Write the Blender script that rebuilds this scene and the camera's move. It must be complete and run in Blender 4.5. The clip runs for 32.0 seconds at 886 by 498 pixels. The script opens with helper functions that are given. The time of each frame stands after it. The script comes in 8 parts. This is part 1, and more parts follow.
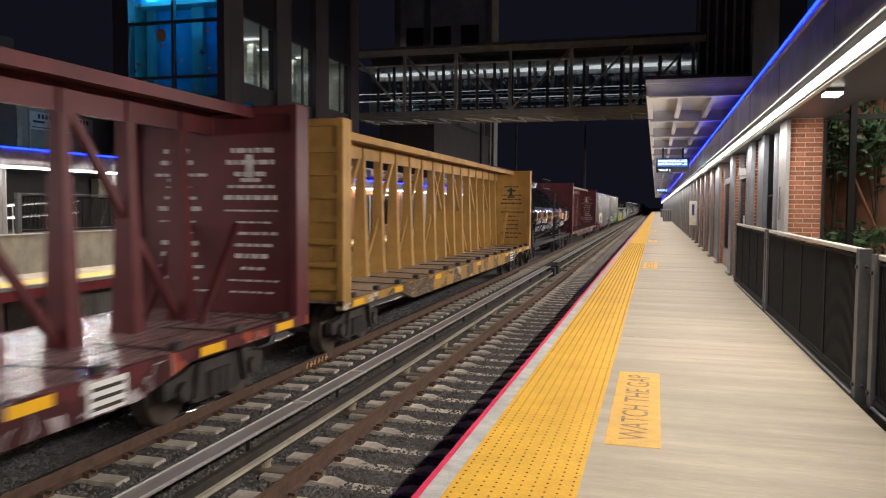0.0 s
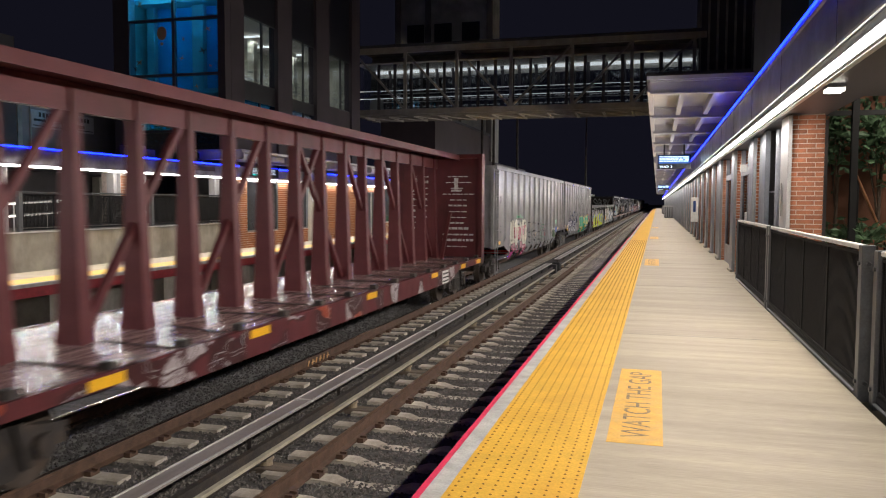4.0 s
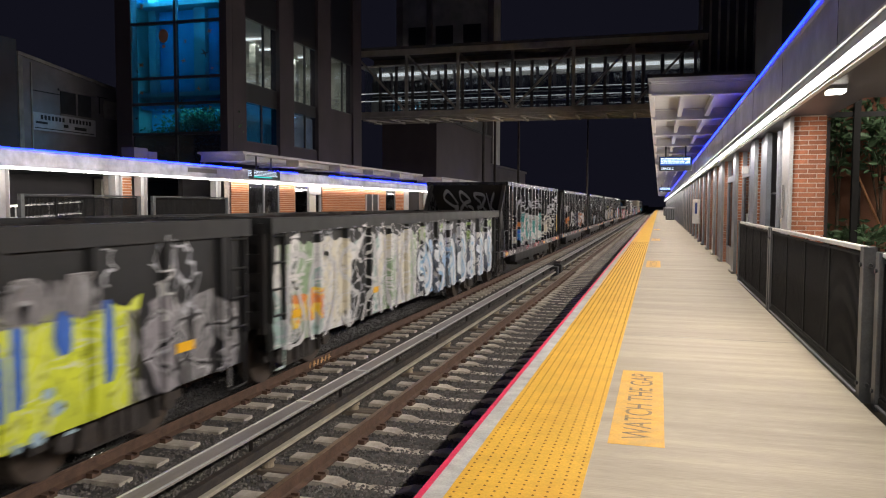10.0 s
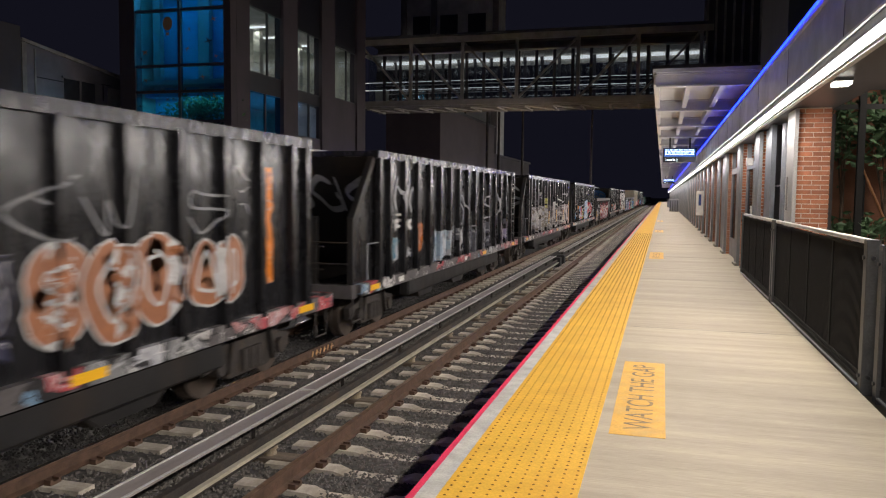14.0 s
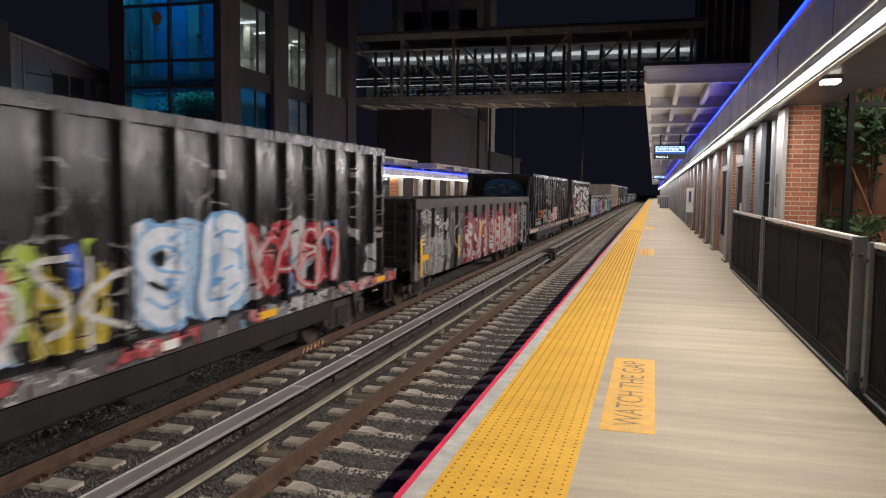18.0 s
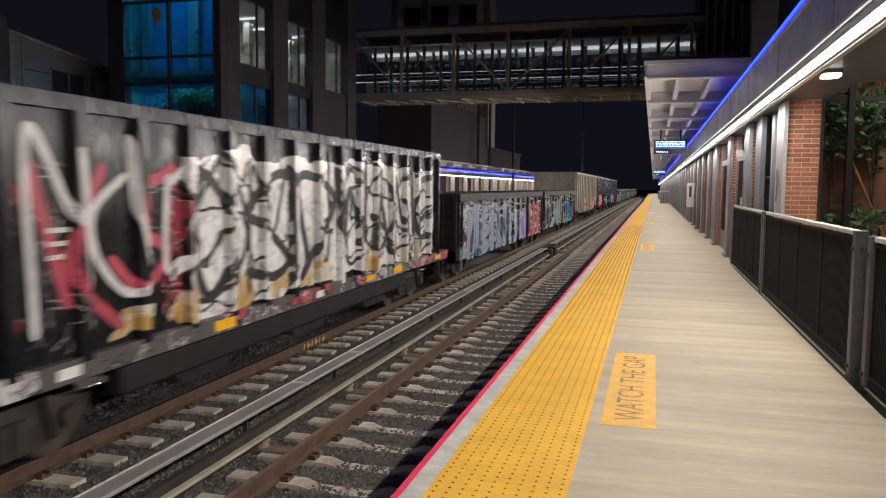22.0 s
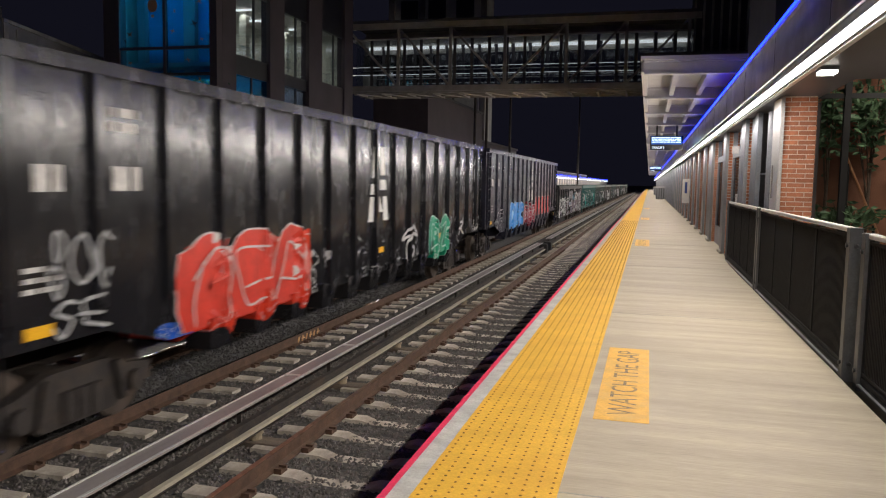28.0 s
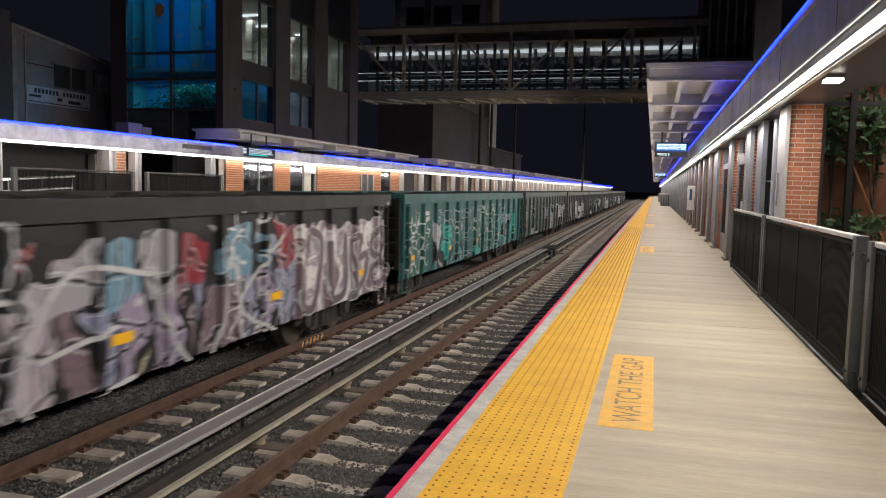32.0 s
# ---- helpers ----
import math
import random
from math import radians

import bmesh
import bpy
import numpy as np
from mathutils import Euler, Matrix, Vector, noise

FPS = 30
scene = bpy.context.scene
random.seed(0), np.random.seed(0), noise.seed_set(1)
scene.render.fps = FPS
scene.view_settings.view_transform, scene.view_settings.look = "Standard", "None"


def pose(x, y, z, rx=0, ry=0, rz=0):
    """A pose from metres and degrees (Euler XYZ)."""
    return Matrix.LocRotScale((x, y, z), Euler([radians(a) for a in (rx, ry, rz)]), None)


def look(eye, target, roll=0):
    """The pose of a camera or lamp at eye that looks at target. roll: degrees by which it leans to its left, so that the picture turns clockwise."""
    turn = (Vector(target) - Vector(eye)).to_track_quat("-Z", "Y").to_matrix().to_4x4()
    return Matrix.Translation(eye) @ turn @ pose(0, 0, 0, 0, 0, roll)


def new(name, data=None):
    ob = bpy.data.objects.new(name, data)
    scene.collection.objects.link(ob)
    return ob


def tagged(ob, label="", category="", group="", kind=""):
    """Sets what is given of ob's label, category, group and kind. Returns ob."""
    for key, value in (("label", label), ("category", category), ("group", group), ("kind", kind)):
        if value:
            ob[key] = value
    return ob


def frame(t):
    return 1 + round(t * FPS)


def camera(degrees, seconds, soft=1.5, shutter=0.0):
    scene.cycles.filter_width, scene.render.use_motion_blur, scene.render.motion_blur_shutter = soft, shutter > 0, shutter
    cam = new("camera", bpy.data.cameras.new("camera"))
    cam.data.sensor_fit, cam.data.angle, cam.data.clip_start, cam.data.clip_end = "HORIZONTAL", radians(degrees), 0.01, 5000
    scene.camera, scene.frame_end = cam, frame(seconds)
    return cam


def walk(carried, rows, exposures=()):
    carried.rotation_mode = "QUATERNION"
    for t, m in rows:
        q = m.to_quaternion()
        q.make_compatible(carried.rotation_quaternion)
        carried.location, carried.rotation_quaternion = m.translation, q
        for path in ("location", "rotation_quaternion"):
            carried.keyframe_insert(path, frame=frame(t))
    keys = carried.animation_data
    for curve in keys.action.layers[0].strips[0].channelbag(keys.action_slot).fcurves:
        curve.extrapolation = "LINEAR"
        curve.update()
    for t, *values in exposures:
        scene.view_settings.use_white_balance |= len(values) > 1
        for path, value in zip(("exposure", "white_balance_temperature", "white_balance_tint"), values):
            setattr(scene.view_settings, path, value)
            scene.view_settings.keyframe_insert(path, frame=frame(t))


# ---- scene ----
cam = camera(59.9, 32.0, soft=1.1, shutter=0.35)
PATH = [
    (0, (1.316, 0.0, 1.687), (0.784, 1.924, 1.573), 0.4),
    (0.5, (1.314, 0.014, 1.688), (0.784, 1.939, 1.574), 0.4),
    (1, (1.313, 0.004, 1.694), (0.782, 1.929, 1.581), 0.4),
    (1.5, (1.313, 0.01, 1.691), (0.782, 1.935, 1.579), 0.4),
    (2, (1.313, 0.016, 1.686), (0.782, 1.941, 1.573), 0.4),
    (2.5, (1.314, 0.008, 1.688), (0.783, 1.933, 1.572), 0.3),
    (3, (1.316, 0.01, 1.688), (0.784, 1.934, 1.568), 0.4),
    (3.5, (1.313, 0.016, 1.691), (0.78, 1.94, 1.569), 0.3),
    (5.5, (1.316, 0.015, 1.686), (0.777, 1.938, 1.568), 0.2),
    (6, (1.32, 0.005, 1.69), (0.782, 1.928, 1.574), 0.1),
    (6.5, (1.324, 0.008, 1.696), (0.786, 1.931, 1.581), 0.0),
    (7, (1.32, 0.004, 1.693), (0.783, 1.927, 1.577), 0.0),
    (7.5, (1.319, 0.017, 1.687), (0.782, 1.94, 1.57), 0.1),
    (8, (1.316, 0.006, 1.69), (0.779, 1.929, 1.572), 0.1),
    (8.5, (1.321, 0.013, 1.688), (0.783, 1.936, 1.572), 0.1),
    (9, (1.32, 0.004, 1.69), (0.782, 1.927, 1.574), 0.1),
    (9.5, (1.321, 0.008, 1.694), (0.782, 1.931, 1.578), 0.1),
    (10, (1.316, 0.014, 1.686), (0.777, 1.936, 1.57), 0.2),
    (10.5, (1.316, 0.027, 1.682), (0.776, 1.949, 1.566), 0.2),
    (11, (1.317, 0.008, 1.694), (0.776, 1.93, 1.578), 0.1),
    (11.5, (1.318, 0.012, 1.687), (0.777, 1.934, 1.575), 0.1),
    (12, (1.327, 0.002, 1.695), (0.783, 1.923, 1.584), 0.0),
    (12.5, (1.324, 0.01, 1.691), (0.779, 1.931, 1.578), 0.2),
    (13, (1.319, 0.015, 1.69), (0.774, 1.936, 1.569), 0.3),
    (13.5, (1.318, 0.023, 1.682), (0.771, 1.943, 1.55), 0.5),
    (14, (1.317, 0.009, 1.685), (0.771, 1.928, 1.543), 0.6),
    (14.5, (1.316, 0.009, 1.683), (0.774, 1.928, 1.535), 0.7),
    (16.5, (1.324, 0.008, 1.684), (0.799, 1.931, 1.531), 0.8),
    (17, (1.316, 0.014, 1.682), (0.793, 1.938, 1.529), 0.8),
    (17.5, (1.315, 0.008, 1.689), (0.792, 1.932, 1.536), 0.8),
    (18, (1.319, 0.003, 1.688), (0.796, 1.927, 1.537), 0.7),
    (18.5, (1.325, 0.001, 1.691), (0.8, 1.925, 1.541), 0.6),
    (19, (1.323, 0.007, 1.683), (0.797, 1.93, 1.535), 0.6),
    (19.5, (1.322, 0.014, 1.681), (0.794, 1.937, 1.534), 0.6),
    (20, (1.319, 0.008, 1.687), (0.791, 1.932, 1.54), 0.6),
    (20.5, (1.322, 0.007, 1.69), (0.794, 1.93, 1.54), 0.5),
    (21, (1.32, 0.012, 1.683), (0.795, 1.936, 1.529), 0.5),
    (21.5, (1.316, 0.016, 1.68), (0.793, 1.94, 1.521), 0.5),
    (22, (1.318, 0.003, 1.686), (0.794, 1.927, 1.524), 0.5),
    (22.5, (1.319, 0.007, 1.688), (0.796, 1.93, 1.525), 0.4),
    (23, (1.323, 0.005, 1.691), (0.801, 1.929, 1.527), 0.4),
    (23.5, (1.32, 0.011, 1.683), (0.802, 1.935, 1.518), 0.6),
    (24, (1.323, 0.007, 1.681), (0.806, 1.932, 1.513), 0.6),
    (24.5, (1.324, 0.013, 1.681), (0.81, 1.938, 1.506), 0.8),
    (25, (1.315, 0.008, 1.682), (0.801, 1.932, 1.501), 0.9),
    (25.5, (1.321, 0.006, 1.688), (0.805, 1.93, 1.502), 0.9),
    (27.5, (1.317, 0.003, 1.682), (0.802, 1.927, 1.497), 1.0),
    (28, (1.321, 0.01, 1.68), (0.809, 1.935, 1.503), 1.0),
    (28.5, (1.324, 0.0, 1.686), (0.813, 1.926, 1.517), 1.1),
    (29, (1.323, 0.0, 1.683), (0.813, 1.927, 1.519), 1.1),
    (29.5, (1.322, 0.013, 1.68), (0.81, 1.94, 1.519), 1.2),
    (30, (1.32, 0.006, 1.682), (0.804, 1.932, 1.522), 1.3),
    (30.5, (1.317, 0.006, 1.682), (0.798, 1.931, 1.521), 1.3),
    (31, (1.32, 0.011, 1.682), (0.798, 1.935, 1.52), 1.3),
    (31.5, (1.318, 0.016, 1.68), (0.794, 1.94, 1.518), 1.3),
    (32, (1.317, 0.007, 1.682), (0.794, 1.93, 1.519), 1.3),
]
walk(cam, [(t, look(e, g, r)) for t, e, g, r in PATH], ((0, 0.0), (14, 0.0), (17, -0.1), (32, -0.12)))

# ---- light of the night: LED strips under both canopies, a faint sky glow ----
world = bpy.data.worlds.new("night")
scene.world = world
world.use_nodes = True
world.node_tree.nodes["Background"].inputs[0].default_value = (0.2, 0.2, 0.37, 1)
world.node_tree.nodes["Background"].inputs[1].default_value = 0.028

RAIL = -1.24          # rail top; the platform's floor is z = 0
TRACKS = (-1.70, -5.70, -9.90)
SPEED = 12.3


def strip_lamp(name, x, y0, y1, z, watts, lean, width=0.08, colour=(1, 0.925, 0.84), spread=180):
    d = bpy.data.lights.new(name, "AREA")
    d.shape, d.size, d.size_y, d.energy, d.color = "RECTANGLE", width, y1 - y0, watts, colour
    d.spread = radians(spread)
    ob = new(name, d)
    ob.matrix_world = pose(x, (y0 + y1) / 2, z, 0, lean, 0)
    return ob


for a, b in ((-9, 25), (25, 75), (75, 250)):
    strip_lamp("led_light_near", 2.71, a, b, 2.87, 37 * (b - a), 65, spread=160)
    strip_lamp("led_light_wall", 2.87, a, b, 2.83, 12 * (b - a), -38, spread=155)
for a, b in ((-4, 35), (35, 85), (85, 250)):
    strip_lamp("led_light_far", -13.46, a, b, 2.5, 34 * (b - a), -45, spread=150)
    strip_lamp("led_light_far_wall", -13.6, a, b, 2.48, 4.5 * (b - a), 40, spread=160)


# ---- materials ----
def lk(nt, a, b):
    nt.links.new(a, b)


def node(nt, kind, **kw):
    n = nt.nodes.new("ShaderNode" + kind)
    for k, v in kw.items():
        if k == "operation":
            n.operation = v
        elif k == "blend":
            n.blend_type = v
        elif k == "dims":
            n.noise_dimensions = v
        else:
            n.inputs[k].default_value = v
    return n


def rgb(c):
    return (c[0], c[1], c[2], 1)


def ramp(nt, fac, stops):
    r = nt.nodes.new("ShaderNodeValToRGB")
    e = r.color_ramp.elements
    while len(e) < len(stops):
        e.new(0.5)
    for el, (p, c) in zip(e, stops):
        el.position, el.color = p, rgb(c) if len(c) == 3 else c
    lk(nt, fac, r.inputs[0])
    return r.outputs[0]


def surface(name, colour, rough=0.6, metal=0.0, scale=3.0, vary=0.25, bump=0.2, fine=60.0, stretch=(1, 1, 1), dirt=None, dirt_amount=0.4, random=0.0, streak=0.0):
    """Two scales of noise over a base colour, dirt in patches, relief."""
    m = bpy.data.materials.new(name)
    m.use_nodes = True
    nt = m.node_tree
    p = nt.nodes["Principled BSDF"]
    p.inputs["Roughness"].default_value, p.inputs["Metallic"].default_value = rough, metal
    tc = nt.nodes.new("ShaderNodeTexCoord")
    mp = node(nt, "Mapping")
    mp.inputs["Scale"].default_value = stretch
    lk(nt, tc.outputs["Object"], mp.inputs[0])
    n1 = node(nt, "TexNoise", Scale=scale, Detail=5.0, Roughness=0.6)
    n2 = node(nt, "TexNoise", Scale=fine, Detail=3.0)
    lk(nt, mp.outputs[0], n1.inputs["Vector"])
    lk(nt, mp.outputs[0], n2.inputs["Vector"])
    lo = tuple(c * (1 - vary) for c in colour)
    hi = tuple(min(1, c * (1 + vary)) for c in colour)
    col = ramp(nt, n1.outputs[0], ((0.3, lo), (0.7, hi)))
    mix = node(nt, "MixRGB", blend="MULTIPLY", Fac=0.5)
    lk(nt, col, mix.inputs[1])
    lk(nt, ramp(nt, n2.outputs[0], ((0.25, (0.55, 0.55, 0.55)), (0.75, (1.1, 1.1, 1.1)))), mix.inputs[2])
    out = mix.outputs[0]
    if dirt:
        n3 = node(nt, "TexNoise", Scale=scale * 0.55, Detail=6.0, Roughness=0.7)
        mp2 = node(nt, "Mapping")
        mp2.inputs["Scale"].default_value = (1, 1, 1 - streak)
        mp2.inputs["Location"].default_value = (7, 3, 1)
        lk(nt, tc.outputs["Object"], mp2.inputs[0])
        lk(nt, mp2.outputs[0], n3.inputs["Vector"])
        f = ramp(nt, n3.outputs[0], ((0.48, (0, 0, 0)), (0.72, (dirt_amount,) * 3)))
        dm = node(nt, "MixRGB", Color2=rgb(dirt))
        lk(nt, f, dm.inputs[0])
        lk(nt, out, dm.inputs[1])
        out = dm.outputs[0]
    if random:
        oi = nt.nodes.new("ShaderNodeObjectInfo")
        hv = node(nt, "HueSaturation")
        ma = node(nt, "MapRange")
        ma.inputs["To Min"].default_value, ma.inputs["To Max"].default_value = 1 - random, 1 + random
        lk(nt, oi.outputs["Random"], ma.inputs[0])
        lk(nt, ma.outputs[0], hv.inputs["Value"])
        lk(nt, out, hv.inputs["Color"])
        out = hv.outputs[0]
    lk(nt, out, p.inputs["Base Color"])
    if bump:
        b = node(nt, "Bump", Strength=bump, Distance=0.01)
        add = node(nt, "Math", operation="ADD")
        lk(nt, n1.outputs[0], add.inputs[0])
        lk(nt, n2.outputs[0], add.inputs[1])
        lk(nt, add.outputs[0], b.inputs["Height"])
        lk(nt, b.outputs[0], p.inputs["Normal"])
    return m


def glow(name, colour, strength):
    m = bpy.data.materials.new(name)
    m.use_nodes = True
    p = m.node_tree.nodes["Principled BSDF"]
    p.inputs["Base Color"].default_value = rgb(tuple(0.5 * c for c in colour))
    p.inputs["Emission Color"].default_value = rgb(colour)
    p.inputs["Emission Strength"].default_value = strength
    return m


def glass(name, tint=(0.8, 0.85, 0.9), rough=0.03, clear=0.85):
    m = bpy.data.materials.new(name)
    m.use_nodes = True
    nt = m.node_tree
    nt.nodes.remove(nt.nodes["Principled BSDF"])
    t = node(nt, "BsdfTransparent", Color=rgb(tint))
    g = node(nt, "BsdfGlossy", Color=(0.9, 0.9, 0.9, 1), Roughness=rough)
    mx = node(nt, "MixShader", Fac=1 - clear)
    lk(nt, t.outputs[0], mx.inputs[1])
    lk(nt, g.outputs[0], mx.inputs[2])
    lk(nt, mx.outputs[0], nt.nodes["Material Output"].inputs[0])
    return m


M = {}
M["concrete"] = surface("concrete_deck", (0.385, 0.33, 0.25), 0.75, scale=1.2, vary=0.2, bump=0.25, fine=26, stretch=(0.25, 3.2, 1), dirt=(0.25, 0.21, 0.16), dirt_amount=0.35)
M["edge_concrete"] = surface("edge_concrete", (0.45, 0.44, 0.41), 0.8, scale=5, dirt=(0.2, 0.19, 0.17))
M["old_concrete"] = surface("old_concrete", (0.32, 0.3, 0.26), 0.85, scale=1.4, vary=0.3, dirt=(0.1, 0.09, 0.08), dirt_amount=0.6, streak=0.7)
M["tie"] = surface("tie_concrete", (0.48, 0.43, 0.36), 0.85, scale=4, vary=0.3, bump=0.5, dirt=(0.14, 0.1, 0.07), dirt_amount=0.7, random=0.18)
M["tie_wood"] = surface("tie_wood", (0.13, 0.1, 0.075), 0.85, scale=4, vary=0.4, bump=0.6, stretch=(0.3, 4, 4))
M["yellow"] = surface("tactile_yellow", (0.72, 0.41, 0.045), 0.55, scale=2.5, vary=0.12, bump=0.08, dirt=(0.5, 0.24, 0.02), dirt_amount=0.5)
M["decal"] = surface("decal_yellow", (0.72, 0.4, 0.07), 0.6, scale=6, vary=0.15, bump=0.05, dirt=(0.45, 0.33, 0.15), dirt_amount=0.6)
M["decal_ink"] = surface("decal_ink", (0.2, 0.15, 0.1), 0.7, scale=30, vary=0.5, bump=0, dirt=(0.5, 0.3, 0.07), dirt_amount=0.9)
M["dome"] = surface("dark_dome", (0.2, 0.095, 0.015), 0.6, scale=5, vary=0.4, bump=0)
# glow that stands for light reflected off the bridge's steel handrails
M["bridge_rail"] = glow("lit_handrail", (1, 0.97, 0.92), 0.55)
M["board_text"] = glow("board_text", (0.75, 0.87, 1), 0.9)
# for a panel added behind one low window to make it bright
M["window_backing"] = surface("pale_backing", (0.55, 0.6, 0.66), 0.7, scale=1.2, vary=0.25, bump=0.02)
M["pink"] = surface("edge_red", (0.62, 0.03, 0.09), 0.6, scale=8, vary=0.2, bump=0.1)
M["red_edge"] = surface("far_edge_red", (0.28, 0.02, 0.03), 0.6, scale=8, vary=0.2, bump=0.1)
M["rail_rust"] = surface("rail_rust", (0.1, 0.055, 0.035), 0.75, 0.2, scale=6, vary=0.35, bump=0.3, dirt=(0.06, 0.04, 0.03))
M["rail_head"] = surface("rail_head", (0.55, 0.52, 0.48), 0.16, 0.95, scale=8, vary=0.2, bump=0.02, stretch=(4, 0.2, 1))
M["rail_head_dull"] = surface("rail_head_dull", (0.3, 0.2, 0.14), 0.4, 0.7, scale=8, vary=0.3, bump=0.05)
M["contact"] = surface("contact_strip", (0.4, 0.36, 0.28), 0.5, scale=4, vary=0.25, bump=0.2, stretch=(2, 0.4, 1), dirt=(0.15, 0.12, 0.1))
M["cover"] = surface("cover_board", (0.29, 0.26, 0.255), 0.45, scale=3, vary=0.2, bump=0.1, stretch=(2, 0.3, 1), dirt=(0.2, 0.16, 0.14))
M["steel_bright"] = surface("worn_bright_steel", (0.8, 0.8, 0.78), 0.35, 0.6, scale=6, vary=0.15, bump=0.05)
M["ballast"] = surface("ballast", (0.05, 0.045, 0.042), 0.95, scale=9, vary=0.6, bump=1.0, fine=24)
M["stone"] = surface("ballast_stone", (0.1, 0.088, 0.08), 0.95, scale=5, vary=0.6, bump=0.3, fine=40)
M["stone_fine"] = surface("fine_stone", (0.12, 0.11, 0.1), 0.95, scale=7, vary=0.7, bump=0.3, fine=30)
M["oily"] = surface("oily_ballast", (0.032, 0.029, 0.027), 0.85, scale=6, vary=0.6, bump=0.8, fine=24)
M["insulator"] = surface("insulator", (0.3, 0.24, 0.16), 0.5, scale=8)
M["black_metal"] = surface("black_fence_paint", (0.011, 0.011, 0.0125), 0.7, 0.0, scale=4, vary=0.3, bump=0.05)
M["black_metal"].node_tree.nodes["Principled BSDF"].inputs["Specular IOR Level"].default_value = 0.2
M["grey_metal"] = surface("galvanised_grey", (0.3, 0.31, 0.33), 0.42, 0.6, scale=5, vary=0.15, bump=0.05)
M["blue_steel"] = surface("blue_grey_steel", (0.25, 0.26, 0.3), 0.4, 0.3, scale=3, vary=0.25, bump=0.08, dirt=(0.07, 0.055, 0.05), dirt_amount=0.6, streak=0.7)
M["post_grey"] = surface("post_grey_paint", (0.11, 0.115, 0.125), 0.45, 0.3, scale=4, vary=0.2, bump=0.05, dirt=(0.06, 0.06, 0.06))
M["panel_dark"] = surface("blue_grey_panel", (0.22, 0.24, 0.28), 0.42, 0.3, scale=2, vary=0.2, bump=0.05, dirt=(0.06, 0.06, 0.07))
M["dark_grey"] = surface("dark_grey_paint", (0.045, 0.047, 0.052), 0.45, 0.2, scale=3, vary=0.2, bump=0.05)
M["white_metal"] = surface("white_painted_steel", (0.45, 0.44, 0.45), 0.4, 0.1, scale=3, vary=0.08, bump=0.04, dirt=(0.4, 0.38, 0.35), dirt_amount=0.3)
# bluish tint carries the blue LED's light, the mottling stands for blotchy reflections
M["fascia"] = surface("fascia_panel", (0.5, 0.5, 0.56), 0.3, 0.6, scale=0.9, vary=0.35, bump=0.05, fine=6, dirt=(0.2, 0.2, 0.24), dirt_amount=0.5)
M["roof"] = surface("dark_roof", (0.06, 0.06, 0.065), 0.8, scale=2)
M["brick"] = surface("red_brick", (0.4, 0.15, 0.08), 0.85, scale=9, vary=0.3, bump=0.4, fine=90, random=0.3)
M["mortar"] = surface("mortar", (0.7, 0.6, 0.54), 0.9, scale=14, vary=0.2, bump=0.4)
M["brown_clad"] = surface("brown_cladding", (0.05, 0.036, 0.042), 0.7, scale=0.6, vary=0.2, bump=0.05)
M["dark_clad"] = surface("dark_cladding", (0.06, 0.055, 0.06), 0.7, scale=0.6, vary=0.2, bump=0.05)
M["white_wall"] = surface("weathered_white_wall", (0.2, 0.185, 0.185), 0.9, scale=0.6, vary=0.25, dirt=(0.12, 0.11, 0.1), dirt_amount=0.6, streak=0.6)
M["bay_panel"] = surface("bay_panel", (0.014, 0.013, 0.016), 0.4, scale=1, vary=0.2, bump=0.03)
M["hall_wall"] = surface("hall_wall", (0.5, 0.5, 0.42), 0.8, scale=0.8, vary=0.3, bump=0.02)
M["office_glow"] = glow("office_glow", (1, 0.97, 0.9), 1.6)
M["sign_white"] = surface("painted_board", (0.4, 0.4, 0.42), 0.7, scale=2, vary=0.15, bump=0.03, dirt=(0.2, 0.19, 0.18))
M["tower_wall"] = surface("pale_tower_wall", (0.5, 0.5, 0.48), 0.9, scale=0.5, vary=0.3, bump=0.05, dirt=(0.3, 0.3, 0.28), streak=0.5)
M["end_ink"] = surface("olive_spray", (0.42, 0.42, 0.14), 0.6, scale=10, vary=0.3, bump=0)
M["dim_wall"] = surface("dim_rendered_wall", (0.065, 0.058, 0.064), 0.9, scale=0.5, vary=0.25, bump=0.05, dirt=(0.06, 0.055, 0.055), streak=0.5)
M["interior"] = surface("interior_wall", (0.6, 0.58, 0.54), 0.8, scale=1, vary=0.1, bump=0.02)
M["blue_interior"] = surface("blue_interior", (0.05, 0.5, 0.78), 0.8, scale=1, vary=0.15, bump=0.02)
M["truss"] = surface("truss_grey", (0.3, 0.27, 0.24), 0.55, 0.3, scale=2, vary=0.2, bump=0.04)
M["ground"] = surface("dark_ground", (0.05, 0.048, 0.045), 0.95, scale=0.8, vary=0.4, bump=0.4)
M["glass"] = glass("clear_glass")
M["glass_dark"] = glass("dark_glass", (0.25, 0.28, 0.3), 0.05, 0.75)
M["glass_blue"] = glass("blue_film_glass", (0.3, 0.78, 1.0), 0.05, 0.9)
M["led"] = glow("led_white", (1, 0.97, 0.92), 9)
M["led_soft"] = glow("led_soft", (1, 0.95, 0.88), 3)
M["led_blue"] = glow("led_blue", (0.003, 0.012, 1), 20)
M["lamp"] = glow("lamp_white", (1, 0.93, 0.82), 7)
M["screen_blue"] = glow("screen_blue", (0.02, 0.12, 0.5), 0.5)
M["screen_text"] = glow("screen_text", (0.75, 0.95, 1), 2.2)
M["screen_teal"] = glow("screen_teal", (0.0, 0.5, 0.45), 1.3)
M["black"] = surface("matt_black", (0.012, 0.012, 0.013), 0.6, scale=4, bump=0.05)
